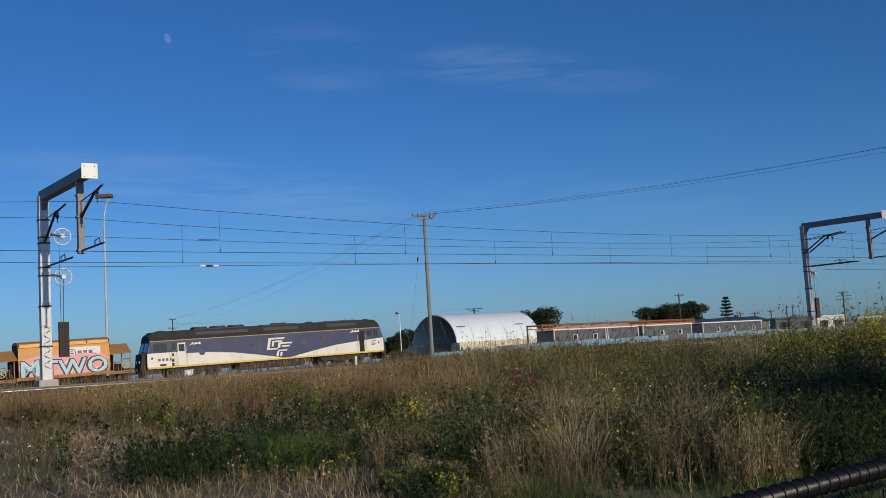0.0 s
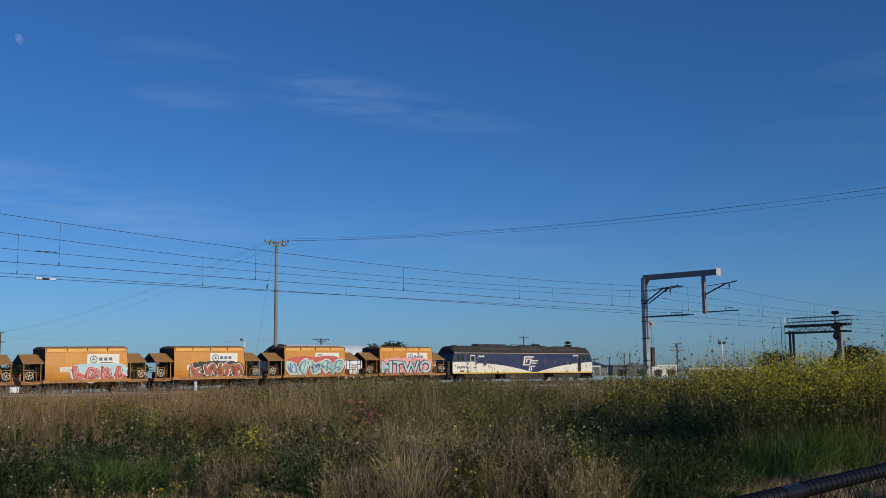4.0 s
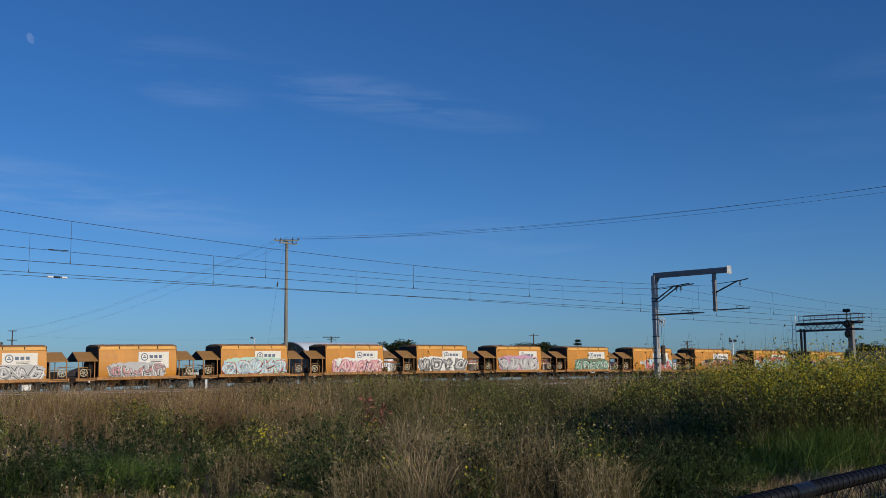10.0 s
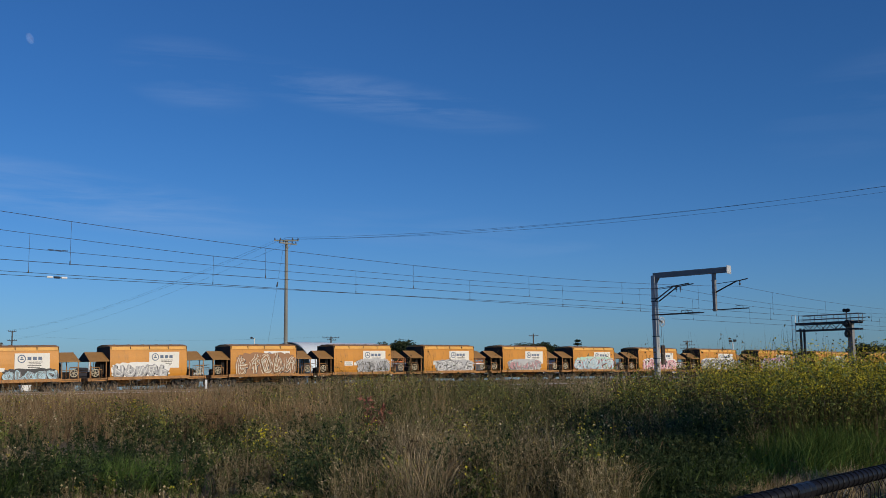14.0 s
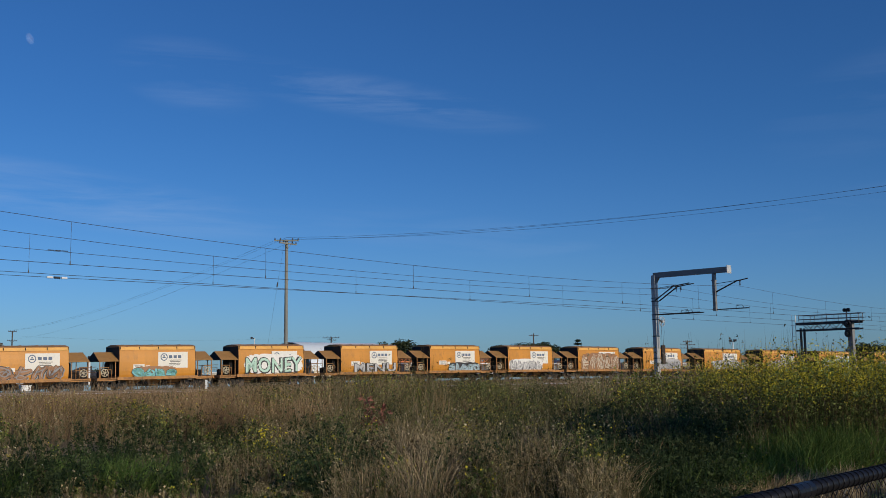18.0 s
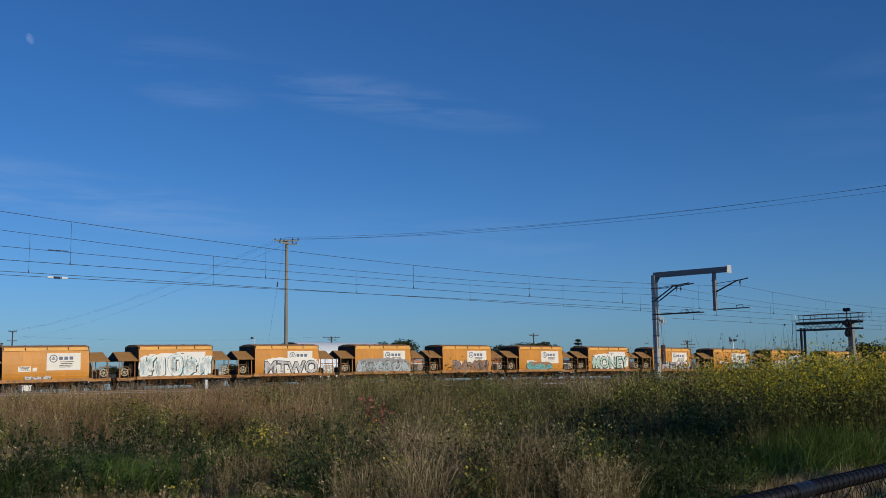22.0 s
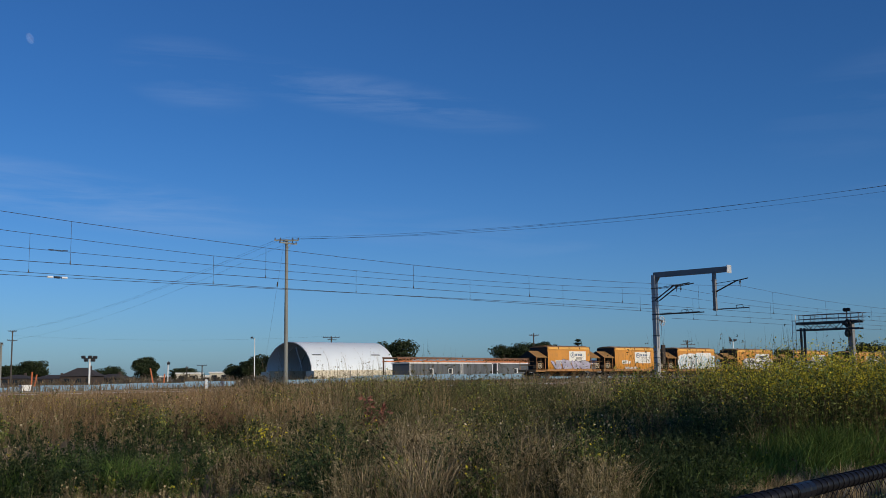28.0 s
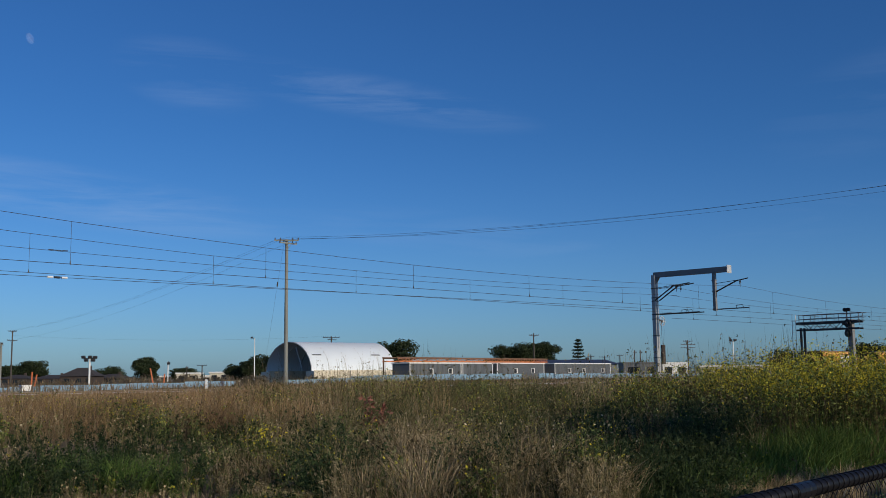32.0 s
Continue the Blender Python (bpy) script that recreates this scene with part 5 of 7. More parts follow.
def leaf_quads(C, size, aspect=0.45, flat=0.0, r=rng):
    """Corner arrays of one pointed leaf at each centre."""
    n = len(C)
    d = r.normal(size=(n, 3))
    d[:, 2] *= 1 - flat
    d /= np.linalg.norm(d, axis=1)[:, None] + 1e-9
    e = np.cross(d, r.normal(size=(n, 3)))
    e /= np.linalg.norm(e, axis=1)[:, None] + 1e-9
    s = (size * r.uniform(0.6, 1.4, n))[:, None]
    return np.stack([C - d * s / 2, C + e * s * aspect / 2, C + d * s / 2, C - e * s * aspect / 2], 1)


def sprig_quads(C, g, size, aspect, r):
    """g pointed leaves fanned out from each centre, leaning one way."""
    n = len(C)
    lean = r.normal(size=(n, 1, 3)) * 0.8 + np.array([0, 0, 0.35])
    d = lean + r.normal(size=(n, g, 3)) * 0.75
    d /= np.linalg.norm(d, axis=2)[..., None] + 1e-9
    e = np.cross(d, r.normal(size=(n, g, 3)))
    e /= np.linalg.norm(e, axis=2)[..., None] + 1e-9
    s = (size * r.uniform(0.6, 1.5, (n, g)))[..., None]
    base = np.repeat(C[:, None], g, 1)
    Q = np.stack([base, base + d * s * 0.55 + e * s * aspect / 2, base + d * s * 1.1, base + d * s * 0.55 - e * s * aspect / 2], 2)
    return Q.reshape(-1, 4, 3)


def quads_object(name, Q, mat, label, category, parent=None, kind="stuff"):
    """Quads as one mesh; neighbours in the list that start from one point hang together there, as the leaves of a sprig do."""
    n = len(Q)
    loops = np.arange(4 * n).reshape(n, 4)
    if n > 1:
        first = np.concatenate([[True], (Q[1:, 0] != Q[:-1, 0]).any(1)])
        loops[:, 0] = 4 * np.maximum.accumulate(np.where(first, np.arange(n), 0))
    ob = new(name, raw_mesh(name, Q.reshape(-1, 3), np.full(n, 4), loops.ravel(), [mat]))
    if parent is not None:
        ob.parent = parent
        if label:
            ob["label"] = label
        return ob
    return tagged(ob, label, category, kind=kind)


def sticks(A, B, wa, wb):
    """Thin stalks from A to B, as an array of narrow quads."""
    d = B - A
    d = d / (np.linalg.norm(d, axis=1)[:, None] + 1e-9)
    e = np.cross(d, np.random.default_rng(len(A)).normal(size=(len(A), 3)))
    e /= np.linalg.norm(e, axis=1)[:, None] + 1e-9
    wa, wb = np.asarray(wa).reshape(-1, 1) * 0.75, np.asarray(wb).reshape(-1, 1) * 0.75
    return np.stack([A - e * wa, A + e * wa, B + e * wb, B - e * wb], 1)


def bushy(P, H, stems, leaves, flowers, leaf_size, spread, flower_size=0.016, low=0.1, seed=1, stalk_w=0.004, aspect=0.4, tip=0.68):
    """Branching weeds: returns stalk quads, leaf quads, flower quads."""
    r = np.random.default_rng(seed)
    tip_low = tip
    n = len(P)
    base = np.repeat(P, stems, 0)
    hh = np.repeat(H, stems)
    az = r.uniform(0, 2 * np.pi, n * stems)
    out = r.uniform(0.05, 1.0, n * stems) * spread * hh
    tip = base + np.stack([np.cos(az) * out, np.sin(az) * out, hh * r.uniform(tip_low, 1.0, n * stems)], -1)
    mid = base + (tip - base) * 0.5 + np.stack([-np.cos(az) * out, -np.sin(az) * out, 0.25 * hh], -1) * 0.22
    S = [sticks(base, mid, np.full(len(base), stalk_w), np.full(len(base), stalk_w * 0.8)), sticks(mid, tip, np.full(len(base), stalk_w * 0.8), np.full(len(base), stalk_w * 0.4))]

    def along(k, lo, hi, jitter):
        i = r.integers(0, n * stems, k)
        f = r.uniform(lo, hi, k)[:, None]
        b, m, t = base[i], mid[i], tip[i]
        c = (1 - f) ** 2 * b + 2 * f * (1 - f) * (2 * m - 0.5 * (b + t)) + f * f * t
        return c + r.normal(size=(k, 3)) * (jitter * hh[i])[:, None]
    Lq = sprig_quads(along(max(1, n * leaves // 7), low, 0.98, 0.045), 7, leaf_size, aspect, r) if leaves else np.zeros((0, 4, 3))
    Fq = leaf_quads(along(n * flowers, 0.86, 1.02, 0.030), flower_size, 0.9, r=r) if flowers else np.zeros((0, 4, 3))
    return np.concatenate(S), Lq, Fq


def clumps():
    """Clumps of mixed weeds and grass: each clump is one species with its own height."""
    r = np.random.default_rng(77)
    kinds = {k: ([], []) for k in ("lime", "olive", "wiry", "dark", "tan", "rust", "green")}
    for i in range(820):
        b, row = r.uniform(-60, 1290), r.uniform(26, 250) if i % 3 else r.uniform(26, 90)
        d = min(2650 / row, 44.0)
        far = d > 21
        if b < 430:
            if d < 20:
                continue
            w = (0.05, 0.09, 0.20, 0.06, 0.18, 0.42, 0.0) if far else (0.2, 0.2, 0.2, 0.2, 0.1, 0.1, 0.0)
        # mostly the dark kind here: its leaf colour paints the shade of the hollow
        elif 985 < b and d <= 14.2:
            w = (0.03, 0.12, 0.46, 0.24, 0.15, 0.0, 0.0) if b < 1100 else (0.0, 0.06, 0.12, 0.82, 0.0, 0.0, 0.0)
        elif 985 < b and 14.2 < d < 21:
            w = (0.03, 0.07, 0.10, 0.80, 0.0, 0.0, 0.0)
        elif far and b < 600:
            w = (0.16, 0.16, 0.18, 0.12, 0.10, 0.28, 0.0)
        elif far and b > 880:
            w = (0.18, 0.32, 0.10, 0.34, 0.03, 0.03, 0.0)
        elif far:
            w = (0.22, 0.28, 0.16, 0.20, 0.07, 0.07, 0.0)
        else:
            w = (0.04, 0.18, 0.43, 0.17, 0.11, 0.0, 0.07)
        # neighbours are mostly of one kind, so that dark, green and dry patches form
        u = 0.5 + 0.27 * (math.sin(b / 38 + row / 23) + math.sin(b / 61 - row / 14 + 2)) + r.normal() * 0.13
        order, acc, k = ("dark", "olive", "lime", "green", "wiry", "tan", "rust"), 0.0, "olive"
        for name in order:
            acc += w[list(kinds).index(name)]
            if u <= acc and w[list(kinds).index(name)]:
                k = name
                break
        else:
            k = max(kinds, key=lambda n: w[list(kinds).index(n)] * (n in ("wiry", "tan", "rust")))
        if 700 < b < 810 and d < 15 and k in ("dark", "lime", "olive"):
            k = "tan"
        rad = r.uniform(0.014, 0.032) * d
        n = int(r.integers(7, 14) * (15 if k in ("tan", "rust", "green") else 1))
        q = r.normal(size=(n, 2)) * rad * [0.75, 0.9]
        x, y = (b - 784) / 1784 * d + q[:, 0], d + q[:, 1]
        on = -0.6997 * x + 0.7145 * y < 35.4
        h = r.uniform(0.55, 1.15) * np.exp(-(q ** 2).sum(1) / (2.5 * rad * rad)) + 0.15
        P = np.column_stack([x, y, ground_z(x, y)])[on]
        if not len(P):
            continue
        kinds[k][0].append(P), kinds[k][1].append(np.minimum(h[on], heights(P, 1.6, 1.7, r, (0.8, 1.12))))
    # a tall leafy stand against the skyline
    P = scatter(46, 600, 745, 25, 33, 1.0, 0.0, 0.5, 91)
    kinds["lime"][0].append(P), kinds["lime"][1].append(heights(P, 1.3, 1.6))
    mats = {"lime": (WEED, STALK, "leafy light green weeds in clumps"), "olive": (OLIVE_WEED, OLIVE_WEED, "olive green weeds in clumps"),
            "wiry": (WIRY, WIRY, "half-dry wiry weeds in clumps"), "dark": (DARK_SHADE_WEED, DARK_SHADE_WEED, "dark green weeds in clumps, shade put into their colour")}
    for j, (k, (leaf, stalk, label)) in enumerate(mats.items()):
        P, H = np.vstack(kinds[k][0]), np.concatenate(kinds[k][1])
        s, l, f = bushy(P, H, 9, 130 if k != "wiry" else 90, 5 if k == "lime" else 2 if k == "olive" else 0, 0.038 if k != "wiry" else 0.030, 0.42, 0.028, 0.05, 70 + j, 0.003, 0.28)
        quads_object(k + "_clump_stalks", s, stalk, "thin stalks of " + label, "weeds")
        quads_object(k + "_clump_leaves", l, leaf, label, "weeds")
        if len(f):
            quads_object(k + "_clump_flowers", f, PETAL, "small yellow flowers dotted over weeds", "flowers")
    for k, mat, label in (("tan", TAN, "pale tan seeding grass in clumps"), ("rust", DRY, "rust-brown dry grass in clumps"), ("green", GREEN, "long green grass in clumps")):
        P, H = np.vstack(kinds[k][0]), np.concatenate(kinds[k][1])
        blades(k + "_grass_clumps", P, H, 0.0055, 0.42, mat, label, "grass", k != "green", 0.4)


def build_field():
    # tall dry grass, thick towards the tracks
    P = scatter(36000, -420, 600, 21, 39, 1.0, 0.5, 0.35, 1)
    P = P[~((bearing(P[:, 0], P[:, 1]) < -30) & (P[:, 1] > 26))]
    blades("dry_grass", P, heights(P, 0.40, 0.98), 0.0065, 0.36, DRY, "tall red-brown dry grass gone to seed", "grass", True)
    P = scatter(2600, 480, 800, 20, 48, 1.0, 0.7, 0.3, 31)
    blades("brown_grass", P, heights(P, 0.6, 1.35), 0.007, 0.42, DRY, "tall brown seeding grass in the middle of the field", "grass", True)
    P = np.vstack([scatter(3600, 640, 850, 12.2, 19, 0.9, 0.7, 0.5, 2), scatter(1700, 880, 1010, 12.0, 16, 0.9, 0.6, 0.5, 52), scatter(260, 1010, 1200, 11.8, 13.4, 0.9, 0.6, 0.5, 54), scatter(1300, 430, 600, 13, 17, 1.0, 0.5, 0.5, 53), scatter(1900, 700, 830, 11.9, 14.5, 0.9, 0.4, 0.6, 153)])
    blades("tan_grass", P, heights(P, 0.45, 0.90), 0.006, 0.42, TAN, "pale tan seeding grass among the weeds", "grass", True, 0.5)
    P = np.vstack([scatter(5200, 470, 780, 15, 30, 1.0, 0.6, 0.5, 231), scatter(2600, 780, 1060, 16, 32, 1.0, 0.6, 0.5, 232)])
    blades("tall_olive_grass", P, heights(P, 0.55, 1.25), 0.007, 0.42, OLIVE, "tall olive green grass in the middle of the field", "grass", curl=0.5)
    P = scatter(2000, 1000, 1300, 24, 60, 1.0, 0.5, 0.3, 3)
    blades("tan_grass", P, heights(P, 0.6, 1.2), 0.014, 0.18, TAN, "pale tan seeding grass behind the flowering weeds", "grass", True)
    P = scatter(15000, -420, 1750, 9.0, 30, 0.9, 0.5, 0.6, 4)
    P = P[~bare(P) & ~hollow(P)]
    blades("olive_grass", P, heights(P, 0.25, 0.60), 0.009, 0.34, OLIVE, "olive green mixed grass", "grass", curl=0.4)
    P = np.vstack([scatter(5000, -420, 1700, 11.8, 19, 1.0, 0.6, 0.6, 5), scatter(9000, 560, 1800, 8.8, 12.6, 1.0, 0.3, 0.8, 7)])
    P = P[~bare(P)]
    blades("short_grass", P, heights(P, 0.18, 0.42), 0.009, 0.40, GREEN, "short green grass at the near edge of the field", "grass", curl=0.5)
    P = scatter(13000, -420, 620, 9.0, 22, 0.9, 0.3, 0.5, 55)
    blades("dry_tufts", P, np.random.default_rng(9).uniform(0.05, 0.2, len(P)), 0.009, 0.6, TAN, "sparse short dead tufts on bare soil", "grass")
    # bright tussocks
    T = []
    r = np.random.default_rng(11)
    for b, d, rad, n in ((185, 14.6, 0.36, 600), (236, 14.2, 0.42, 640), (290, 14.8, 0.36, 380), (120, 14.9, 0.3, 160), (1285, 13.6, 0.5, 520), (1360, 14.2, 0.6, 1200), (1215, 12.9, 0.45, 360), (1440, 14.8, 0.6, 1300),
                         (690, 12.4, 0.3, 220), (1110, 12.4, 0.4, 420), (1480, 15.2, 0.7, 900), (960, 12.4, 0.35, 300), (20, 13.2, 0.3, 260)):
        x, y = (b - 784) / 1784 * d, d
        q = r.normal(size=(n, 2)) * rad * 0.6
        T.append(np.stack([x + q[:, 0], y + q[:, 1]], -1))
    T = np.vstack(T)
    P = np.column_stack([T, ground_z(T[:, 0], T[:, 1])])
    tall = np.where(bearing(P[:, 0], P[:, 1]) > 1180, 1.15, 1.0)
    blades("green_tussock", P, np.random.default_rng(4).uniform(0.18, 0.62, len(P)) * tall, 0.010, 0.46, GREEN, "bright green grass tussocks", "grass", curl=0.6)
    P = scatter(6000, 1220, 1500, 12.0, 13.6, 1.0, 0.5, 1.2, 6)
    blades("dead_grass", P, np.random.default_rng(5).uniform(0.10, 0.34, len(P)), 0.009, 0.7, TAN, "flattened dead yellow grass near the fence", "grass")
    # tall flowering weeds on the rise
    S, Lf, Fl = [], [], []
    P = np.vstack([scatter(460, 1230, 1800, 16.5, 25, 0.9, 0.3, 0.6, 8), scatter(130, 1330, 1800, 15.0, 17, 1.0, 0.3, 0.6, 9)])
    s, l, f = bushy(P, heights(P, 1.3, 2.0, cap=(0.70, 1.12)), 10, 160, 60, 0.040, 0.36, 0.025, 0.1, 3, 0.003, tip=0.66)
    S.append(s), Lf.append(l), Fl.append(f)
    P = scatter(110, 1080, 1250, 17, 25, 1.0, 0.4, 0.6, 108)
    s, l, f = bushy(P, heights(P, 1.2, 1.9, cap=(0.70, 1.10)), 10, 150, 14, 0.040, 0.36, 0.025, 0.1, 113, 0.003, tip=0.66)
    S.append(s), Lf.append(l), Fl.append(f)
    P = scatter(300, -200, 1300, 13, 32, 1.0, 0.6, 0.4, 10)
    P = P[~bare(P) & ~hollow(P)]
    P = np.vstack([P, scatter(26, 1030, 1340, 13.2, 16.5, 1.0, 0.2, 0.5, 110)])
    s, l, f = bushy(P, heights(P, 0.55, 1.1), 7, 90, 8, 0.042, 0.38, 0.026, 0.1, 4, 0.003)
    S.append(s), Lf.append(l), Fl.append(f)
    P = np.vstack([scatter(240, -300, 480, 22, 29, 1.0, 0.4, 0.4, 12), scatter(10, 440, 500, 15.0, 16.5, 1.0, 0.0, 0.5, 33), scatter(120, 840, 1150, 18, 26, 1.0, 0.3, 0.4, 38)])
    P = P[~hollow(P)]
    H = heights(P, 0.4, 0.75)
    H = np.where((P[:, 1] < 17), 0.85, H)
    s, l, f = bushy(P, H, 6, 44, 13, 0.04, 0.4, 0.030, 0.1, 5, 0.003)
    S.append(s), Lf.append(l), Fl.append(f)
    quads_object("weed_stalks", np.concatenate(S), STALK, "thin green stalks of flowering weeds", "weeds")
    quads_object("weed_leaves", np.concatenate(Lf), WEED, "small green leaves of flowering weeds", "weeds")
    quads_object("yellow_flowers", np.concatenate(Fl), PETAL, "small yellow flowers on tall weeds", "flowers")
    # fine wiry weeds everywhere, half dry
    P = np.vstack([scatter(380, -420, 1500, 12.0, 34, 1.0, 0.6, 0.3, 34), scatter(180, -420, 1250, 20, 40, 1.0, 0.5, 0.3, 44), scatter(100, 430, 1190, 11.8, 19, 1.0, 0.5, 0.4, 64)])
    P = P[~bare(P)]
    P = P[~hollow(P)]
    s, l, f = bushy(P, heights(P, 0.50, 1.15), 7, 80, 0, 0.030, 0.42, low=0.2, seed=14, stalk_w=0.003)
    quads_object("wiry_stalks", s, WIRY, "fine wiry olive-brown weed stalks", "weeds")
    quads_object("wiry_leaves", l, WIRY, "tiny olive-brown weed leaves and seeds", "weeds")
    P = np.vstack([scatter(300, -420, 1300, 12.5, 30, 1.0, 0.6, 0.35, 37), scatter(150, 300, 1300, 18, 40, 1.0, 0.6, 0.3, 47), scatter(80, 400, 1200, 11.8, 19, 1.0, 0.6, 0.4, 65)])
    P = P[~bare(P)]
    P = P[~hollow(P)]
    s, l, f = bushy(P, heights(P, 0.40, 0.95), 8, 95, 1, 0.038, 0.42, 0.02, 0.1, 15, 0.003)
    quads_object("green_wiry_weeds", np.concatenate([s, l]), OLIVE_WEED, "fine leafy green weeds through the grass", "weeds")
    clumps()
    # broad-leaved weeds with shade in their dark colour: hollow, clumps on the left, here and there
    r = np.random.default_rng(23)
    C = []
    for b, d, n, rad in ((60, 14.0, 26, 0.8), (20, 15.0, 20, 0.8), (270, 17.0, 22, 0.7), (360, 18.5, 26, 0.9), (330, 16.0, 12, 0.5), (120, 18.5, 14, 0.7), (690, 19.5, 30, 1.0), (470, 20.0, 20, 0.9),
                         (620, 17.0, 16, 0.8), (560, 24, 22, 1.2), (860, 15.0, 14, 0.6), (545, 12.3, 22, 0.35), (600, 12.6, 24, 0.4), (615, 14.6, 20, 0.5), (550, 15.5, 18, 0.6), (30, 13.0, 26, 0.6), (100, 13.6, 20, 0.5), (830, 12.9, 14, 0.35), (165, 16.0, 18, 0.6), (130, 13.9, 14, 0.3), (335, 14.3, 14, 0.35), (650, 13.4, 16, 0.4), (1040, 12.4, 22, 0.45), (1085, 12.6, 22, 0.4), (1140, 12.9, 24, 0.5), (1200, 13.8, 26, 0.5), (890, 12.3, 12, 0.3)):
        q = r.normal(size=(n, 2)) * rad
        C.append(np.stack([(b - 784) / 1784 * d + q[:, 0], d + q[:, 1]], -1))
    C = np.vstack(C)
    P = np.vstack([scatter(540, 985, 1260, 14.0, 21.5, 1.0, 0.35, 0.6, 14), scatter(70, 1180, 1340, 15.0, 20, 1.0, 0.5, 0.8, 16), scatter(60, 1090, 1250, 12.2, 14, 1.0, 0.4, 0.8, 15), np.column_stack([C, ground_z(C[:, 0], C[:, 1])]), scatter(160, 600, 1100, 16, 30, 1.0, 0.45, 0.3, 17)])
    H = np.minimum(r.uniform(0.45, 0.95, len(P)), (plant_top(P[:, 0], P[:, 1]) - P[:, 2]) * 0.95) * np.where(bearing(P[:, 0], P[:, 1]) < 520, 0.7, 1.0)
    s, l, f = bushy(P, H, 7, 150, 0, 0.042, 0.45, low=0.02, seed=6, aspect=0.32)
    quads_object("dark_weed_stalks", s, DARK_SHADE_WEED, "stalks of broad-leaved weeds, dark with painted shade", "weeds")
    quads_object("dark_weed_leaves", l, DARK_SHADE_WEED, "dense dark green weed leaves with shade in their colour", "weeds")
    # low near-black leaves that stand for the shade between the taller clumps
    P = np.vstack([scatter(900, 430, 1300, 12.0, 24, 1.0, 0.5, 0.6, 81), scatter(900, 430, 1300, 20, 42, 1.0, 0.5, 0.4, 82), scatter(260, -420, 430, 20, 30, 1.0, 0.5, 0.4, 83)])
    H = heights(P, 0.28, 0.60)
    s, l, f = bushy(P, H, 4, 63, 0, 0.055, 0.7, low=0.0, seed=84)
    quads_object("undergrowth", np.concatenate([s, l]), DARK_SHADE_WEED, "low leaves coloured as the shade between the weeds", "weeds")
    # dead stalks with pods
    P = np.vstack([scatter(700, -400, 1700, 13, 32, 1.0, 0.3, 0.5, 18), scatter(45, 980, 1300, 13, 20, 1.0, 0.0, 0.5, 19)])
    H = heights(P, 0.7, 1.25) * 1.06
    s, l, f = bushy(P, H, 4, 18, 0, 0.024, 0.30, low=0.4, seed=7, stalk_w=0.0035)
    quads_object("dead_stalks", s, DEAD, "dry brown dead weed stalks", "weeds")
    quads_object("seed_pods", l, DEAD, "small dry seed pods", "weeds")
    P = np.vstack([scatter(170, 600, 1350, 13, 20, 1.0, 0.2, 0.5, 56), scatter(150, 1010, 1340, 12.8, 18, 1.0, 0.2, 0.5, 57)])
    s, l, f = bushy(P, heights(P, 0.5, 1.0), 5, 8, 0, 0.02, 0.55, low=0.4, seed=27, stalk_w=0.003)
    quads_object("pale_stalks", s, TAN, "pale bare stalks leaning through the weeds", "weeds")
    # thin sprigs that stand above the rest, thickest before the shed and on the rise
    P = np.vstack([scatter(46, 560, 1560, 17, 30, 1.0, 0.0, 0.5, 36), scatter(70, 400, 900, 20, 34, 1.0, 0.5, 0.4, 136), scatter(60, 1120, 1700, 16, 26, 1.0, 0.3, 0.5, 137)])
    top = (plant_top(P[:, 0], P[:, 1]) - P[:, 2]) * np.random.default_rng(2).uniform(0.98, 1.45, len(P))
    s, l, f = bushy(P, top, 5, 56, 0, 0.036, 0.20, low=0.3, seed=16, stalk_w=0.003)
    quads_object("tall_sprigs", np.concatenate([s, l]), STALK, "tall ragged weed sprigs above the grass", "weeds")
    P = np.vstack([scatter(150, 380, 800, 22, 38, 1.0, 0.4, 0.4, 138), scatter(60, 1000, 1400, 18, 30, 1.0, 0.3, 0.5, 139)])
    top = (plant_top(P[:, 0], P[:, 1]) - P[:, 2]) * np.random.default_rng(3).uniform(0.95, 1.40, len(P))
    s, l, f = bushy(P, top, 6, 30, 0, 0.030, 0.22, low=0.45, seed=17, stalk_w=0.003)
    quads_object("dry_sprigs", np.concatenate([s, l]), WIRY, "tall thin straw-coloured sprigs against the skyline", "weeds")
    # dark brown half-dead shrubs
    r2 = np.random.default_rng(141)
    C = []
    for b, d, n, rad in ((470, 16.5, 14, 0.5), (530, 18.0, 18, 0.6), (590, 16.0, 14, 0.5), (440, 19.5, 14, 0.6), (760, 19.0, 14, 0.6), (660, 14.2, 10, 0.4), (860, 16.5, 12, 0.5), (340, 21.0, 12, 0.6), (1010, 14.6, 12, 0.45)):
        q = r2.normal(size=(n, 2)) * rad
        C.append(np.stack([(b - 784) / 1784 * d + q[:, 0], d + q[:, 1]], -1))
    C = np.vstack(C)
    P = np.column_stack([C, ground_z(C[:, 0], C[:, 1])])
    s, l, f = bushy(P, heights(P, 0.55, 0.95), 9, 90, 0, 0.04, 0.42, low=0.1, seed=142, stalk_w=0.003, aspect=0.35)
    quads_object("brown_shrubs", np.concatenate([s, l]), BROWN_WEED, "dark brown half-dead shrubs among the grass", "shrubs")
    P = scatter(34, -100, 1400, 14, 26, 1.0, 0.0, 0.5, 20)
    s, l, f = bushy(P, heights(P, 0.6, 1.0), 2, 4, 2, 0.04, 0.2, 0.026, 0.1, 8)
    quads_object("pale_flowers", f, PALE_PETAL, "scattered pale seed heads", "flowers")
    P = np.vstack([scatter(260, -300, 1300, 12.5, 22, 1.0, 0.3, 0.4, 92), scatter(300, -300, 1300, 20, 38, 1.0, 0.4, 0.4, 93)])
    P = P[~bare(P)]
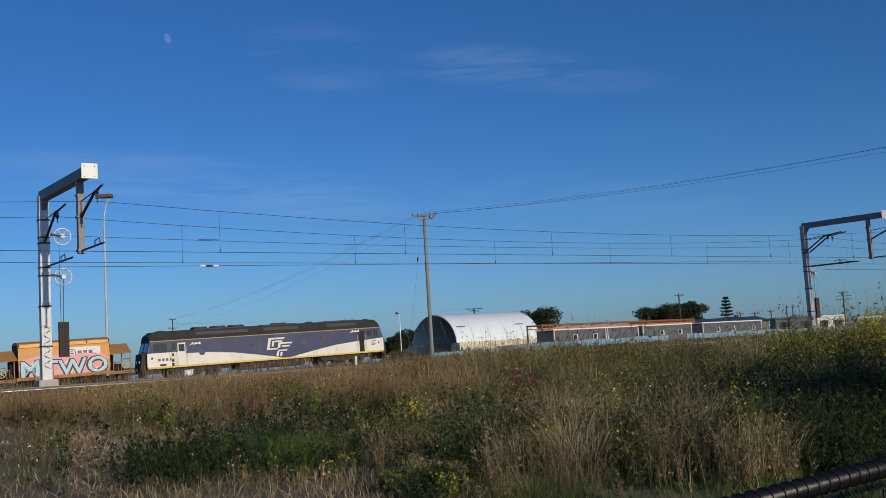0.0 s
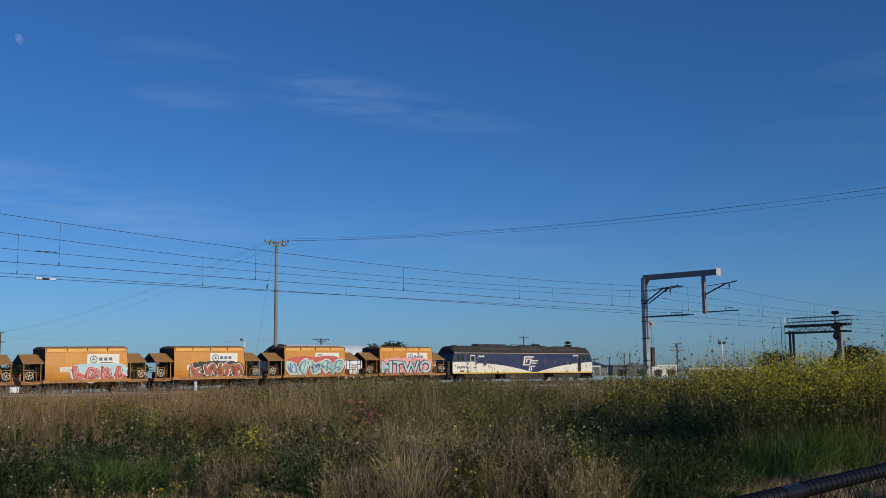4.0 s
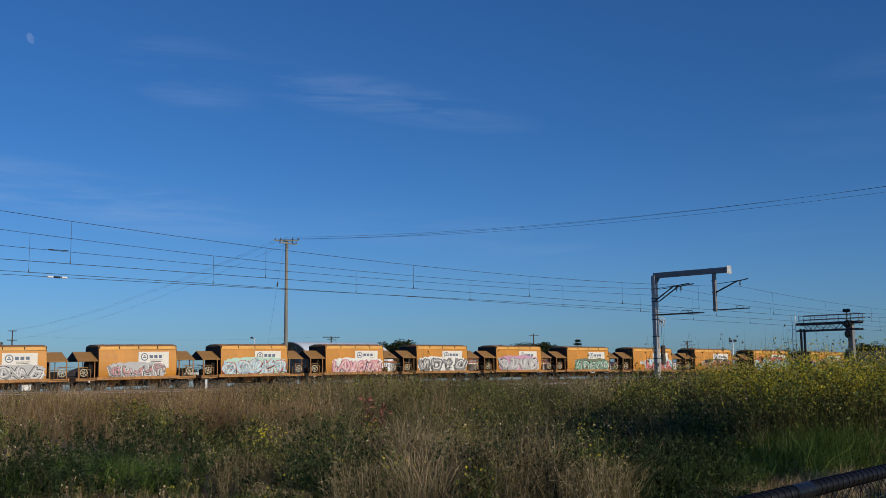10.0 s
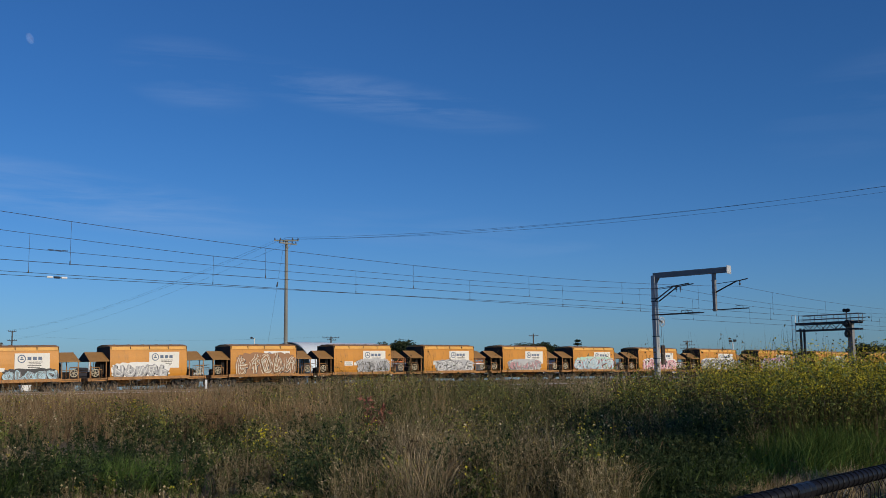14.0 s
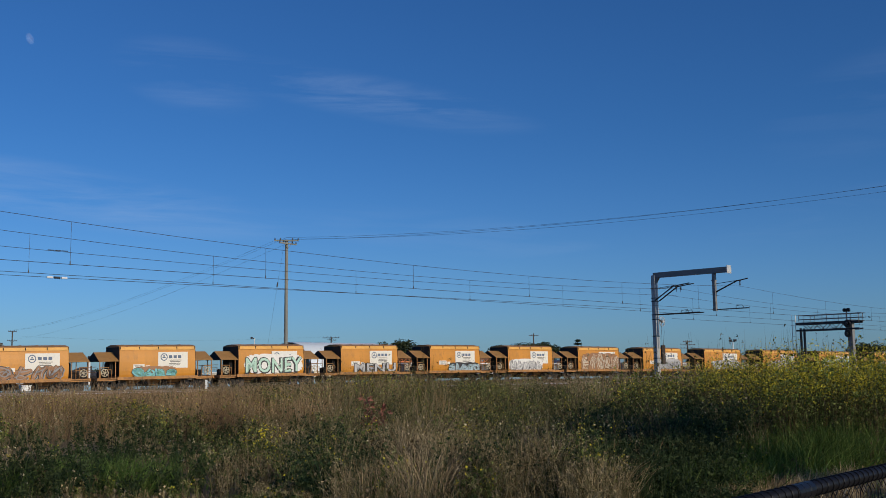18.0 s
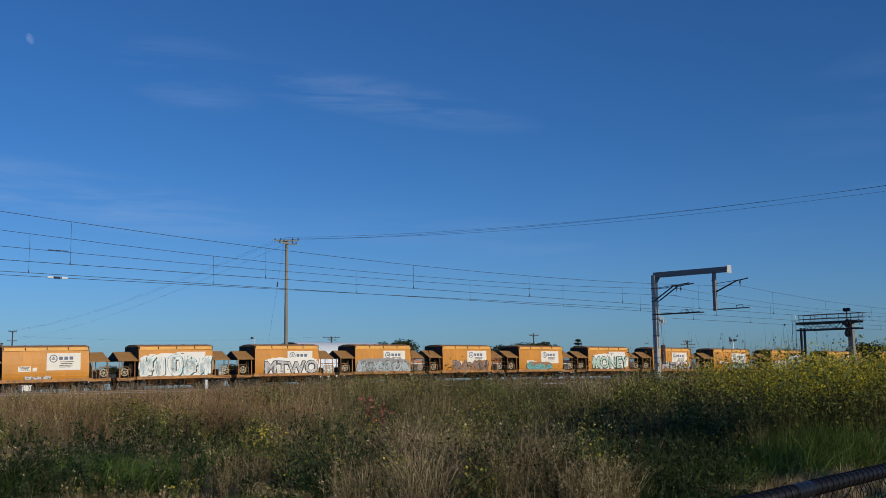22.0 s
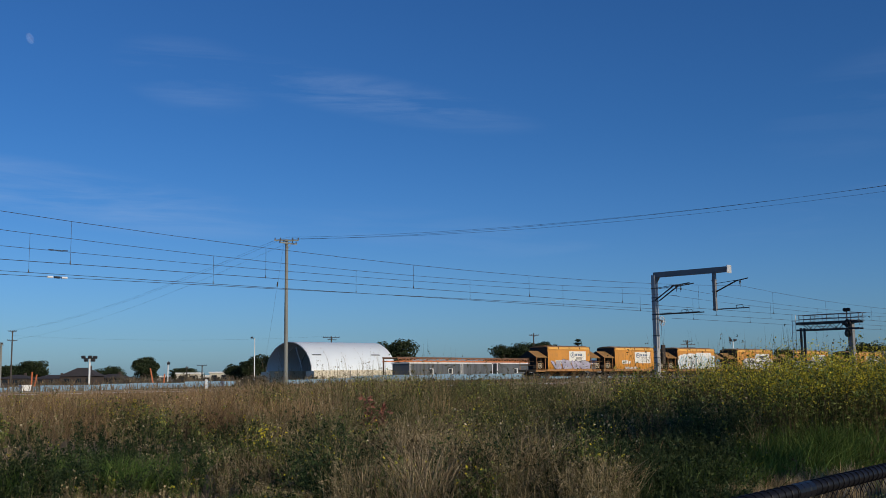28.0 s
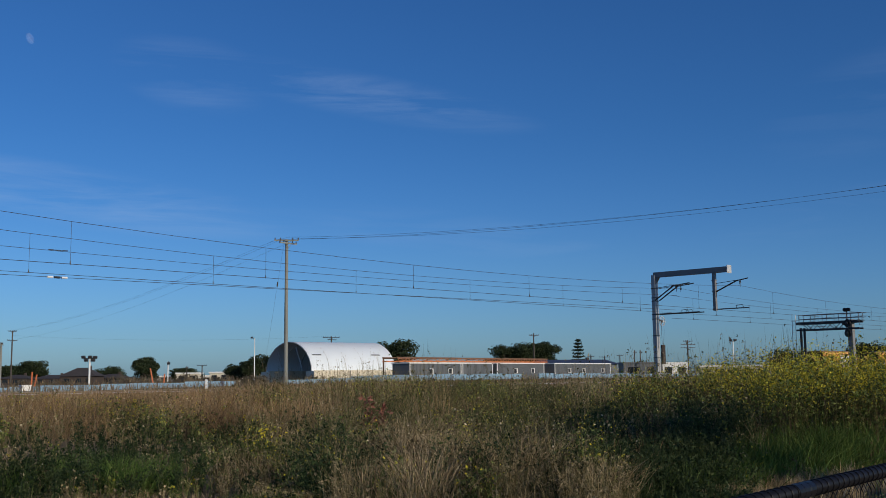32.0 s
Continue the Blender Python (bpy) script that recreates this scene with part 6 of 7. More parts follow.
    s, l, f = bushy(P, heights(P, 0.5, 1.1) * 1.04, 6, 0, 9, 0.04, 0.34, 0.032, 0.1, 94, 0.003)
    quads_object("seed_heads", f[::2], SEED, "pale dry seed heads dotted over the weeds", "weeds")
    quads_object("seed_stalks", s, WIRY, "thin straw stalks of seeding weeds", "weeds")
    # stones on the bare soil
    P = scatter(1500, -420, 480, 12.5, 21, 1.0, 0.0, 0.5, 60)
    P = P[bare(P)]
    P[:, 2] += 0.015
    quads_object("stones", leaf_quads(P, 0.07, 0.9, 0.6), STONE, "small pale stones on bare soil", "stones")
    # one reddish dock plant
    x, y = (664 - 784) / 1784 * 18.0, 18.0
    P = np.array([[x, y, 0.0], [x + 0.35, y - 0.3, 0.0], [x - 0.12, y + 0.15, 0]])
    P[:, 2] = ground_z(P[:, 0], P[:, 1])
    s, l, f = bushy(P, np.array([1.22, 0.62, 1.05]), 7, 240, 0, 0.085, 0.22, low=0.40, seed=9)
    dock = root("red_dock_plant", pose(0, 0, 0), "rust-red dried dock plant standing in grass", "plant")
    quads_object("leaves", l, RED_LEAF, "", "", dock)
    quads_object("stalks", s, DEAD, "", "", dock)


build_field()


# ---------------------------------------------------------------- trees
def tree(x, y, z, h, w, seed, label, leaf=TREE_LEAF, lobes=14, leaves=2600, size=0.5, trunk=0.28, squash=0.62, lift=0.52, tall=0.36, name="tree"):
    """A tapered trunk with limbs, and a crown of many small leaves in uneven clumps."""
    r = np.random.default_rng(seed)
    t = root(name, pose(x, y, z), label, "tree", "trees")
    bm = fresh()
    fork = Vector((0, 0, h * (lift - 0.3)))
    tube(bm, (0, 0, -0.3), fork, h * trunk * 0.09, h * trunk * 0.06, 8)
    cs = []
    for i in range(lobes):
        a, rad = r.uniform(0, 2 * np.pi), math.sqrt(r.random()) * w / 2 * 0.78
        zc = h * (lift + tall * r.uniform(-0.9, 1.0) * (1 - (rad / (w / 2)) ** 2 * 0.5))
        c = Vector((rad * math.cos(a), rad * math.sin(a), zc))
        cs.append((c, r.uniform(0.15, 0.30) * w))
        tube(bm, fork, c, h * trunk * 0.04, h * 0.004, 6)
    part("trunk", bm, BARK, t)
    C = []
    for c, rad in cs:
        k = leaves // lobes
        v = r.normal(size=(k, 3))
        v /= np.linalg.norm(v, axis=1)[:, None]
        v *= (r.random(k) ** 0.45)[:, None] * rad
        v[:, 2] *= squash
        C.append(np.array(c) + v)
    quads_object("crown", leaf_quads(np.concatenate(C), size, 0.6, r=r), leaf, "", "", t)
    return t


def far_trees():
    # bearing, distance, height, width
    for i, (b, d, h, w, label) in enumerate((
            (698, 210, 9.6, 8.2, "dark round-headed gum tree behind the shed"),
            (900, 260, 10.0, 9.0, "dense dark cypress behind the site offices"), (935, 262, 11.2, 10.5, "dense dark cypress behind the site offices"),
            (963, 262, 10.4, 7.5, "dense dark cypress behind the site offices"),
            (261, 260, 7.0, 7.4, "dark conifer beyond the yard"), (64, 300, 7.6, 8.0, "round dark tree beside houses"), (28, 300, 6.0, 8.5, "low dark tree beside houses"),
            (446, 230, 7.0, 6.0, "ragged dark tree behind the shed"), (468, 232, 8.6, 6.5, "ragged dark tree behind the shed"), (425, 240, 5.0, 6.5, "low dark shrub tree"),
            (198, 300, 5.2, 9.0, "low dark tree among houses"), (782, 300, 6.6, 3.6, "small sparse tree beyond the offices"), (762, 300, 5.2, 9.0, "low dark tree line"),
            (858, 300, 6.8, 5.0, "small dark tree beyond the offices"), (838, 300, 5.4, 8.0, "low dark tree line"),
            (1383, 240, 6.4, 8.0, "dark tree beyond the signal gantry"), (1532, 240, 8.6, 10.0, "dark spreading tree beyond the signal gantry"), (1500, 250, 7.0, 6.0, "dark tree beyond the signal gantry"),
            (330, 320, 4.6, 9.0, "low dark tree line"), (1120, 330, 5.0, 9.0, "low dark tree line"), (1010, 330, 4.8, 7.0, "low dark tree line"))):
        p = place(b, d)
        airy = "ragged" in label or "sparse" in label
        tree(p.x, p.y, YARD, h, w, 60 + i, label, lobes=16 if airy else 30, leaves=2200 if airy else 8500, size=0.42 if airy else 0.46)
    # a tall tiered pine
    p = place(1020, 300)
    t = root("norfolk_pine", pose(p.x, p.y, YARD), "tall tiered dark pine beyond the site offices", "tree", "trees")
    bm = fresh()
    tube(bm, (0, 0, 0), (0, 0, 11.6), 0.22, 0.05)
    part("trunk", bm, BARK, t)
    r = np.random.default_rng(5)
    C = []
    for k in range(9):
        z = 3.4 + k * 0.98
        reach = 3.1 * (1 - k / 11) * r.uniform(0.75, 1.15)
        for a in range(6):
            an = a * 1.047 + k * 0.4
            f = r.random((60, 1))
            C.append(np.array([math.cos(an), math.sin(an), 0.12]) * reach * f + [0, 0, z] + r.normal(size=(60, 3)) * 0.14)
    quads_object("crown", leaf_quads(np.concatenate(C), 0.4, 0.5, r=r), PINE_LEAF, "", "", t)


far_trees()
# unseen slender tree, added beside the eye so that its crown shades the hollow
tree(15.3, 2.75, 0.0, 8.4, 2.65, 31, "unseen slender tree added to shade the hollow", lobes=16, leaves=2000, size=0.15, trunk=0.16, squash=0.75, lift=0.82, tall=0.07)


# ---------------------------------------------------------------- yard: hoarding, mounds, masts, buildings
YARD_ANGLE = math.degrees(math.atan2(D_YARD.y, D_YARD.x))


def hoarding():
    t = root("hoarding", pose(0, 0, 0), "low pale blue plastic barrier along the yard", "barrier", kind="structure")
    bm = fresh()
    box(bm, (0, 0, 0), (2.9, 0.06, 0.8), bevel=0.01)
    for x in (-1.4, -0.7, 0, 0.7, 1.4):
        box(bm, (x, -0.04, 0), (0.07, 0.05, 0.78))
    me = mesh_of("panel", bm, HOARDING)
    for i in range(64):
        s = -60 + i * 3.0
        if i in (27, 28, 41):
            continue
        o = new("panel", me)
        o.parent = t
        p = YARD0 + D_YARD * s + N_YARD * 15.0
        c = max(-36.0, min(125.0, s))
        z = 0.49 + 0.01563 * c - 0.0001507 * c * c + 0.3 * (s > 35) + 0.05 * math.sin(i * 2.3)
        o.matrix_basis = pose(p.x, p.y, z, 1.5 * math.sin(i * 1.7), 0, YARD_ANGLE + 1.2 * math.sin(i * 2.9))


hoarding()


def mound(px, depth, w, d, h, seed):
    r = np.random.default_rng(seed)
    n = 22
    g = np.linspace(-1, 1, n)
    X, Y = np.meshgrid(g, g, indexing="ij")
    rr = np.clip(1 - (X ** 2 + Y ** 2), 0, 1)
    ph = r.uniform(0, 6, 4)
    Z = 1.45 * h * rr ** 0.8 * (0.8 + 0.25 * np.sin(5 * X + ph[0]) * np.cos(4 * Y + ph[1]) + 0.12 * np.sin(11 * X + ph[2] + 7 * Y)) - 0.3
    V = np.stack([X * w / 2, Y * d / 2, Z], -1).reshape(-1, 3)
    i, j = np.meshgrid(np.arange(n - 1), np.arange(n - 1), indexing="ij")
    Q = np.stack([i * n + j, (i + 1) * n + j, (i + 1) * n + j + 1, i * n + j + 1], -1).reshape(-1, 4)
    p = place(px, depth)
    t = new("earth_mound", raw_mesh("earth_mound", V, np.full(len(Q), 4), Q.ravel(), [SOIL]))
    t.matrix_basis = pose(p.x, p.y, YARD)
    tagged(t, "grey-brown earth mound with dry scrub in the yard", "earth mound", "earth mounds")
    P = np.column_stack([V[:, 0] + p.x, V[:, 1] + p.y, V[:, 2] + YARD])
    return P[(P[:, 2] > YARD)]


SCRUB = plant_material("dry_scrub", [(0.11, 0.085, 0.06), (0.17, 0.135, 0.095), (0.20, 0.17, 0.12), (0.10, 0.10, 0.06)], 0.2)


def build_mounds():
    tops = [mound(*a) for a in ((228, 138, 10, 8, 1.35, 1), (338, 150, 9, 7, 1.45, 2), (400, 160, 8, 6, 1.25, 3), (120, 132, 8, 6, 0.9, 4), (272, 160, 12, 8, 1.25, 5),
                                (455, 150, 6, 6, 1.3, 6), (60, 150, 8, 6, 1.0, 7), (560, 150, 10, 5, 1.0, 8))]
    P = np.concatenate(tops)
    r = np.random.default_rng(3)
    P = P[r.integers(0, len(P), 2600)] + r.normal(size=(2600, 3)) * [0.6, 0.6, 0.02]
    s, l, f = bushy(P, r.uniform(0.25, 0.85, 2600), 5, 28, 0, 0.11, 0.5, seed=21, stalk_w=0.008)
    quads_object("scrub", np.concatenate([s, l]), SCRUB, "dry grey-brown scrub on the spoil heaps", "scrub")
    # wisps along the freight track and yard
    n = 9500
    s0 = r.uniform(-60, 120, n)
    off = np.where(r.random(n) < 0.5, r.uniform(4, 14, n), r.uniform(-16, -3, n))
    P = np.array([tuple(FAR0 + D_FAR * a + N_FAR * b) for a, b in zip(s0, off)])
    P[:, 2] = YARD
    P[:, 2] += 0.15
    blades("yard_grass", P, r.uniform(0.35, 1.15, n), 0.04, 0.22, SCRUB, "dry wispy grass along the freight track", "grass", True)
    # dry grass on the far side of the electrified tracks and on the ballast
    n = 22000
    u, q = r.uniform(-30, 110, n), np.where(r.random(n) < 0.92, r.uniform(-12, -0.6, n), r.uniform(4.3, 5.2, n))
    P = np.array([tuple(near(a, b, 0.55)) for a, b in zip(u, q)])
    P[:, 2] = np.where(q < 0, 0.95 + 0.10 * q, 1.0)
    blades("track_grass", P, r.uniform(0.2, 0.95, n) * np.where(q < 0, 1, 0.4), 0.016, 0.2, DRY, "thin dry grass beside the electrified tracks", "grass", True)
    n = 14000
    u, q = r.uniform(-30, 75, n), r.uniform(-10, -1.0, n)
    P = np.array([tuple(near(a, b, 0.55)) for a, b in zip(u, q)])
    P[:, 2] = 0.95 + 0.10 * q
    blades("track_scrub", P, r.uniform(0.3, 0.9, n), 0.03, 0.3, SCRUB, "grey-brown dead scrub beside the electrified tracks", "scrub")
    n = 12000
    u, q = r.uniform(-30, 75, n), 7.9 + 2.9 * r.random(n) ** 0.7
    P = np.array([tuple(near(a, b, 0.0)) for a, b in zip(u, q)])
    P[:, 2] = np.interp(q, [7.9, 8.6, 10.3, 11], [0.86, 0.86, 0.62, 0.48])
    keep = (u > 3) | (r.random(n) < 0.2)
    P, q = P[keep], q[keep]
    n = len(P)
    blades("shoulder_grass", P, r.uniform(0.12, 0.42, n) * (1 - 0.5 * (q < 8.5)), 0.011, 0.35, DRY, "dry grass creeping up the ballast shoulder", "grass", True)


build_mounds()


def flood_tower(px, depth, top, heads, label="white floodlight mast with dark lamp heads", thick=0.16, size=0.8):
    p = place(px, depth)
    t = root("floodlight_mast", pose(p.x, p.y, YARD), label, "light mast", "floodlight masts")
    h = top - YARD
    bm = fresh()
    tube(bm, (0, 0, -0.2), (0, 0, h), thick, thick * 0.75, 10)
    part("mast", bm, WHITE, t)
    bm = fresh()
    beam(bm, (min(0, min(a for a, b in heads)), 0, h), (max(0, max(a for a, b in heads)), 0, h), 0.1, 0.1)
    part("crossbar", bm, IRON, t)
    for x, z in heads:
        bm = fresh()
        box(bm, (0, 0, 0), (0.75 * size, 0.3, 0.5 * size), Matrix.Translation((x, -0.15, h + z)) @ pose(0, 0, 0, 25, 0, 12 * x), 0.04)
        part("lamp_head", bm, IRON, t)
    return t


flood_tower(160, 150, 4.5, ((-0.9, 0.2), (-0.5, -0.25), (0.1, 0.2), (0.55, -0.25), (0.85, 0.15)))
flood_tower(1293, 200, 7.5, ((-0.5, 0.2), (0.4, 0.25)), thick=0.12)
flood_tower(450, 165, 7.8, ((-0.45, 0.1),), "slim pale security camera mast", 0.08, 0.5)


flood_tower(298, 150, 3.9, ((0.12, -0.25),), "slim grey monitoring mast with a small box", 0.10, 0.6)


def yard_lamp():
    p = place(-107.5, 106)
    t = root("yard_lamp", pose(p.x, p.y, YARD), "tall slim steel yard lamp with a box lantern", "lamp post")
    bm = fresh()
    tube(bm, (0, 0, 0), (0, 0, 17.6), 0.17, 0.11, 10)
    pts = [Vector((0, 0, 17.6)), Vector((0.05, 0, 18.8)), Vector((0.3, 0, 20.0)), Vector((0.7, 0, 20.8))]
    for a, b in zip(pts, pts[1:]):
        tube(bm, a, b, 0.10, 0.08, 8)
    part("pole", bm, GALV, t)
    bm = fresh()
    box(bm, (0.3, 0, 21.05), (1.5, 0.8, 0.42), bevel=0.08)
    part("lantern", bm, RUST, t, "brown box lantern")


yard_lamp()

# far poles: bearing, distance, top, cross-arms
for b, d, top, arms in ((22, 243, 13.2, ((0.2, 0.9, 20), (2.4, 1.1, 20))), (585, 230, 10.5, ((0.3, 1.9, 0), (0.8, 1.6, 60))),
                        (942, 230, 10.7, ((0.5, 1.1, 10),)), (1213, 250, 9.4, ((0.3, 1.2, 10), (1.1, 1.9, 10), (1.9, 1.9, 10))),
                        (1119, 300, 8.2, ((0.8, 0.7, 40),)), (1129, 300, 8.2, ((0.8, 0.7, 40),)), (358, 300, 5.2, ((0.2, 1.5, 0),)), (331, 300, 4.8, ((0.4, 0.6, 40),)),
                        (1066, 300, 6.6, ((0.4, 1.5, 0),)), (1093, 300, 6.9, ((0.3, 1.0, 0),)), (1042, 300, 7.0, ((0.6, 1.0, 0),)), (1293, 320, 7.0, ((0.4, 1.2, 0),)), (3, 150, 7.0, ((0.3, 0.3, 0),))):
    power_pole(b, d, top, arms, 0, r=0.2)


def hung_wire(bm, a, b, sag, r, n=14):
    a, b = Vector(a), Vector(b)
    cord(bm, [a.lerp(b, i / n) - Vector((0, 0, sag * 4 * (i / n) * (1 - i / n))) for i in range(n + 1)], r)


def power_lines():
    t = root("power_line", pose(0, 0, 0), "dark power lines slung between timber poles", "power line")
    top = place(505, 104)
    nxt, lft = Vector((50.0, 63.0, 0)), place(22, 243)
    for k, z in ((-1.1, 15.75), (0.0, 15.95), (1.1, 15.75)):
        bm = fresh()
        hung_wire(bm, (top.x + k, top.y - 0.2 * k, z), (nxt.x + k * 0.9, nxt.y + 0.9 * k, z + 0.45), 1.5, 0.010)
        part("line", bm, WIRE, t)
        bm = fresh()
        hung_wire(bm, (top.x + k, top.y - 0.2 * k, z), (lft.x + k * 1.2, lft.y, 13.2 if k < 1 else 11.2), 1.6, 0.009)
        part("line", bm, WIRE, t)
    a, b = place(22, 243), place(358, 300)
    for z0, z1 in ((13.0, 10.5),):
        bm = fresh()
        c = place(585, 230)
        hung_wire(bm, (a.x, a.y, z0 - 1), (c.x, c.y, z1), 1.0, 0.008)
        part("line", bm, WIRE, t)
    bm = fresh()
    hung_wire(bm, (top.x - 0.3, top.y, 15.2), (top.x - 1.6, top.y - 3, 3.0), 0.1, 0.007)
    q = Vector((top.x - 0.3, top.y, 15.2)).lerp(Vector((top.x - 1.6, top.y - 3, 3.0)), 0.33)
    tube(bm, q, q + Vector((-0.05, -0.1, -0.45)), 0.07)
    part("stay_wire", bm, WIRE, t)


power_lines()


def signal_gantry():
    o = Vector((33.9, 95.8, 0))
    t = root("signal_gantry", pose(o.x, o.y, 0.7, 0, 0, MAST_ANGLE), "dark steel lattice signal gantry over the tracks", "signal gantry")
    zb, zt, ln = 4.68, 5.28, 5.7
    for y in (-0.35, 0.35):
        bm = fresh()
        box(bm, (0.1, y, 2.35), (0.17, 0.17, 5.1))
        part("leg", bm, IRON, t)
    for y in (-0.4, 0.4):
        for z in (zb, zt):
            bm = fresh()
            beam(bm, (-0.3, y, z), (ln, y, z), 0.14, 0.16)
            part("chord", bm, IRON, t)
        for i in range(7):
            bm = fresh()
            x0, x1 = 0.3 + i * 0.62, 0.92 + i * 0.62
            beam(bm, (x0, y, zb if i % 2 else zt), (x1, y, zt if i % 2 else zb), 0.06, 0.06)
            part("lattice_bar", bm, IRON, t)
    bm = fresh()
    box(bm, (ln / 2 - 0.1, 0, zt + 0.12), (ln + 0.6, 0.9, 0.05))
    part("walkway", bm, IRON, t)
    for y in (-0.45, 0.45):
        bm = fresh()
        for z in (0.42, 0.8):
            tube(bm, (0.0, y, zt + z), (ln + 0.3, y, zt + z), 0.03, seg=6)
        for i in range(6):
            tube(bm, (i * ln / 5, y, zt), (i * ln / 5, y, zt + 0.8), 0.03, seg=6)
        part("handrail", bm, BOOM, t)
    bm = fresh()
    for x in (-0.9, -0.55):
        tube(bm, (x, -0.2, 0), (x + 0.1, -0.2, zt + 0.9), 0.03, seg=6)
    for i in range(16):
        tube(bm, (-0.88, -0.2, 0.3 + i * 0.35), (-0.52, -0.2, 0.3 + i * 0.35), 0.018, seg=5)
    part("ladder", bm, GALV, t)
    bm = fresh()
    box(bm, (4.75, 0, 2.75), (0.48, 0.5, 5.5), bevel=0.03)
    part("signal_column", bm, BOOM, t)
    for z in (5.15, 4.25):
        bm = fresh()
        tube(bm, (4.66, -0.62, z), (4.70, -0.52, z), 0.36, seg=20)
        sig = part("signal_board", bm, BLACK, t, "round black signal backing board")
        bm = fresh()
        tube(bm, (4.66, -0.82, z), (4.68, -0.6, z), 0.12, seg=12)
        part("signal_hood", bm, IRON, sig)
    for x in (4.35, 4.68):
        bm = fresh()
        tube(bm, (x, -0.3, zt + 1.12), (x, -0.1, zt + 1.12), 0.17, seg=16)
        part("top_signal", bm, BLACK, t)
    bm = fresh()
    tube(bm, (4.5, -0.2, zt), (4.5, -0.2, zt + 1.0), 0.06)
    part("signal_post", bm, IRON, t)


signal_gantry()


def house(px, depth, w, d, eave, ridge, wall, roof, label, ang=0.0, hip=0.35):
    p = place(px, depth)
    t = root("house", pose(p.x, p.y, YARD, 0, 0, ang), label, "house", "houses beyond the yard")
    bm = fresh()
    box(bm, (0, 0, eave / 2), (w, d, eave))
    part("wall", bm, wall, t)
    bm = fresh()
    o = 0.5
    lo = [bm.verts.new(v) for v in ((-w / 2 - o, -d / 2 - o, eave), (w / 2 + o, -d / 2 - o, eave), (w / 2 + o, d / 2 + o, eave), (-w / 2 - o, d / 2 + o, eave))]
    hi = [bm.verts.new((-w / 2 + hip * w, 0, ridge)), bm.verts.new((w / 2 - hip * w, 0, ridge))]
    bm.faces.new((lo[0], lo[1], hi[1], hi[0])), bm.faces.new((lo[1], lo[2], hi[1])), bm.faces.new((lo[2], lo[3], hi[0], hi[1])), bm.faces.new((lo[3], lo[0], hi[0]))
    bm.faces.new(lo[::-1])
    part("roof", bm, roof, t)
    for k in (-0.3, 0.05, 0.32):
        bm = fresh()
        box(bm, (k * w, -d / 2 - 0.02, eave * 0.55), (1.5, 0.06, 1.1))
        wnd = part("window", bm, CONCRETE if wall is not BRICK else ROOF_TILE, t)
        bm = fresh()
        box(bm, (k * w, -d / 2 - 0.06, eave * 0.55), (1.3, 0.03, 0.9))
        part("pane", bm, GLASS, wnd)
    bm = fresh()
    box(bm, (0.22 * w, 0.3, ridge - 0.2), (0.6, 0.6, 1.4))
    part("chimney", bm, BRICK, t)
    return t


house(148, 262, 8.6, 8, 2.2, 4.4, BRICK, ROOF_TILE, "brick house with a dark tiled hip roof")
house(98, 275, 9, 8, 1.7, 2.7, BRICK, ROOF_TILE, "low brick house with a dark tiled roof", 8)
house(202, 280, 8, 8, 1.7, 2.8, BRICK, ROOF_TILE, "low brick house beyond the yard", -5)
house(36, 290, 8, 8, 1.8, 2.9, BRICK, ROOF_TILE, "dark-roofed house behind trees", 4)


def flat_building(px, depth, w, d, h, mat, label, doors=3, band=None):
    p = place(px, depth)
    t = root("flat_roof_building", pose(p.x, p.y, YARD), label, "building", "low buildings beyond the yard")
    bm = fresh()
    box(bm, (0, 0, h / 2), (w, d, h))
    part("wall", bm, mat, t)
    bm = fresh()
    box(bm, (0, 0, h + 0.12), (w + 0.5, d + 0.5, 0.45), bevel=0.05)
    part("fascia", bm, band or WHITE, t)
    for i in range(doors):
        bm = fresh()
        box(bm, ((i + 0.5) / doors * w - w / 2, -d / 2 - 0.03, h * 0.42), (w / doors * 0.55, 0.08, h * 0.7))
        part("opening", bm, GLASS, t)
    return t


flat_building(336, 310, 6.5, 6, 2.75, CREAM, "low building with a white fascia", 2)
flat_building(401, 300, 8.6, 6, 2.85, CREAM, "low building with a white fascia", 3)
flat_building(322, 330, 22, 6, 1.9, CONCRETE, "long low grey shed wall", 5)
flat_building(1128, 265, 10, 8, 4.0, HUT_GREY, "dark flat-roofed shed beyond the yard", 2, HUT_GREY)
flat_building(1185, 270, 7, 6, 3.9, WHITE, "white walled shed beyond the tracks", 2)
flat_building(1085, 300, 12, 6, 2.6, HUT_GREY, "low grey shed beyond the offices", 3)
flat_building(1568, 235, 7, 8, 5.6, HUT_GREY, "grey flat-roofed building beyond the signal gantry", 2, HUT_GREY)
flat_building(1300, 300, 24, 6, 3.2, CONCRETE, "long pale shed beyond the tracks", 6)
house(1010, 222, 17, 9, 3.5, 4.6, HUT_GREY, material("roof_blue", (0.05, 0.06, 0.09), 0.5, 0.2, 0.1, 1.0), "long shed with a dark blue metal roof", 20, 0.02)


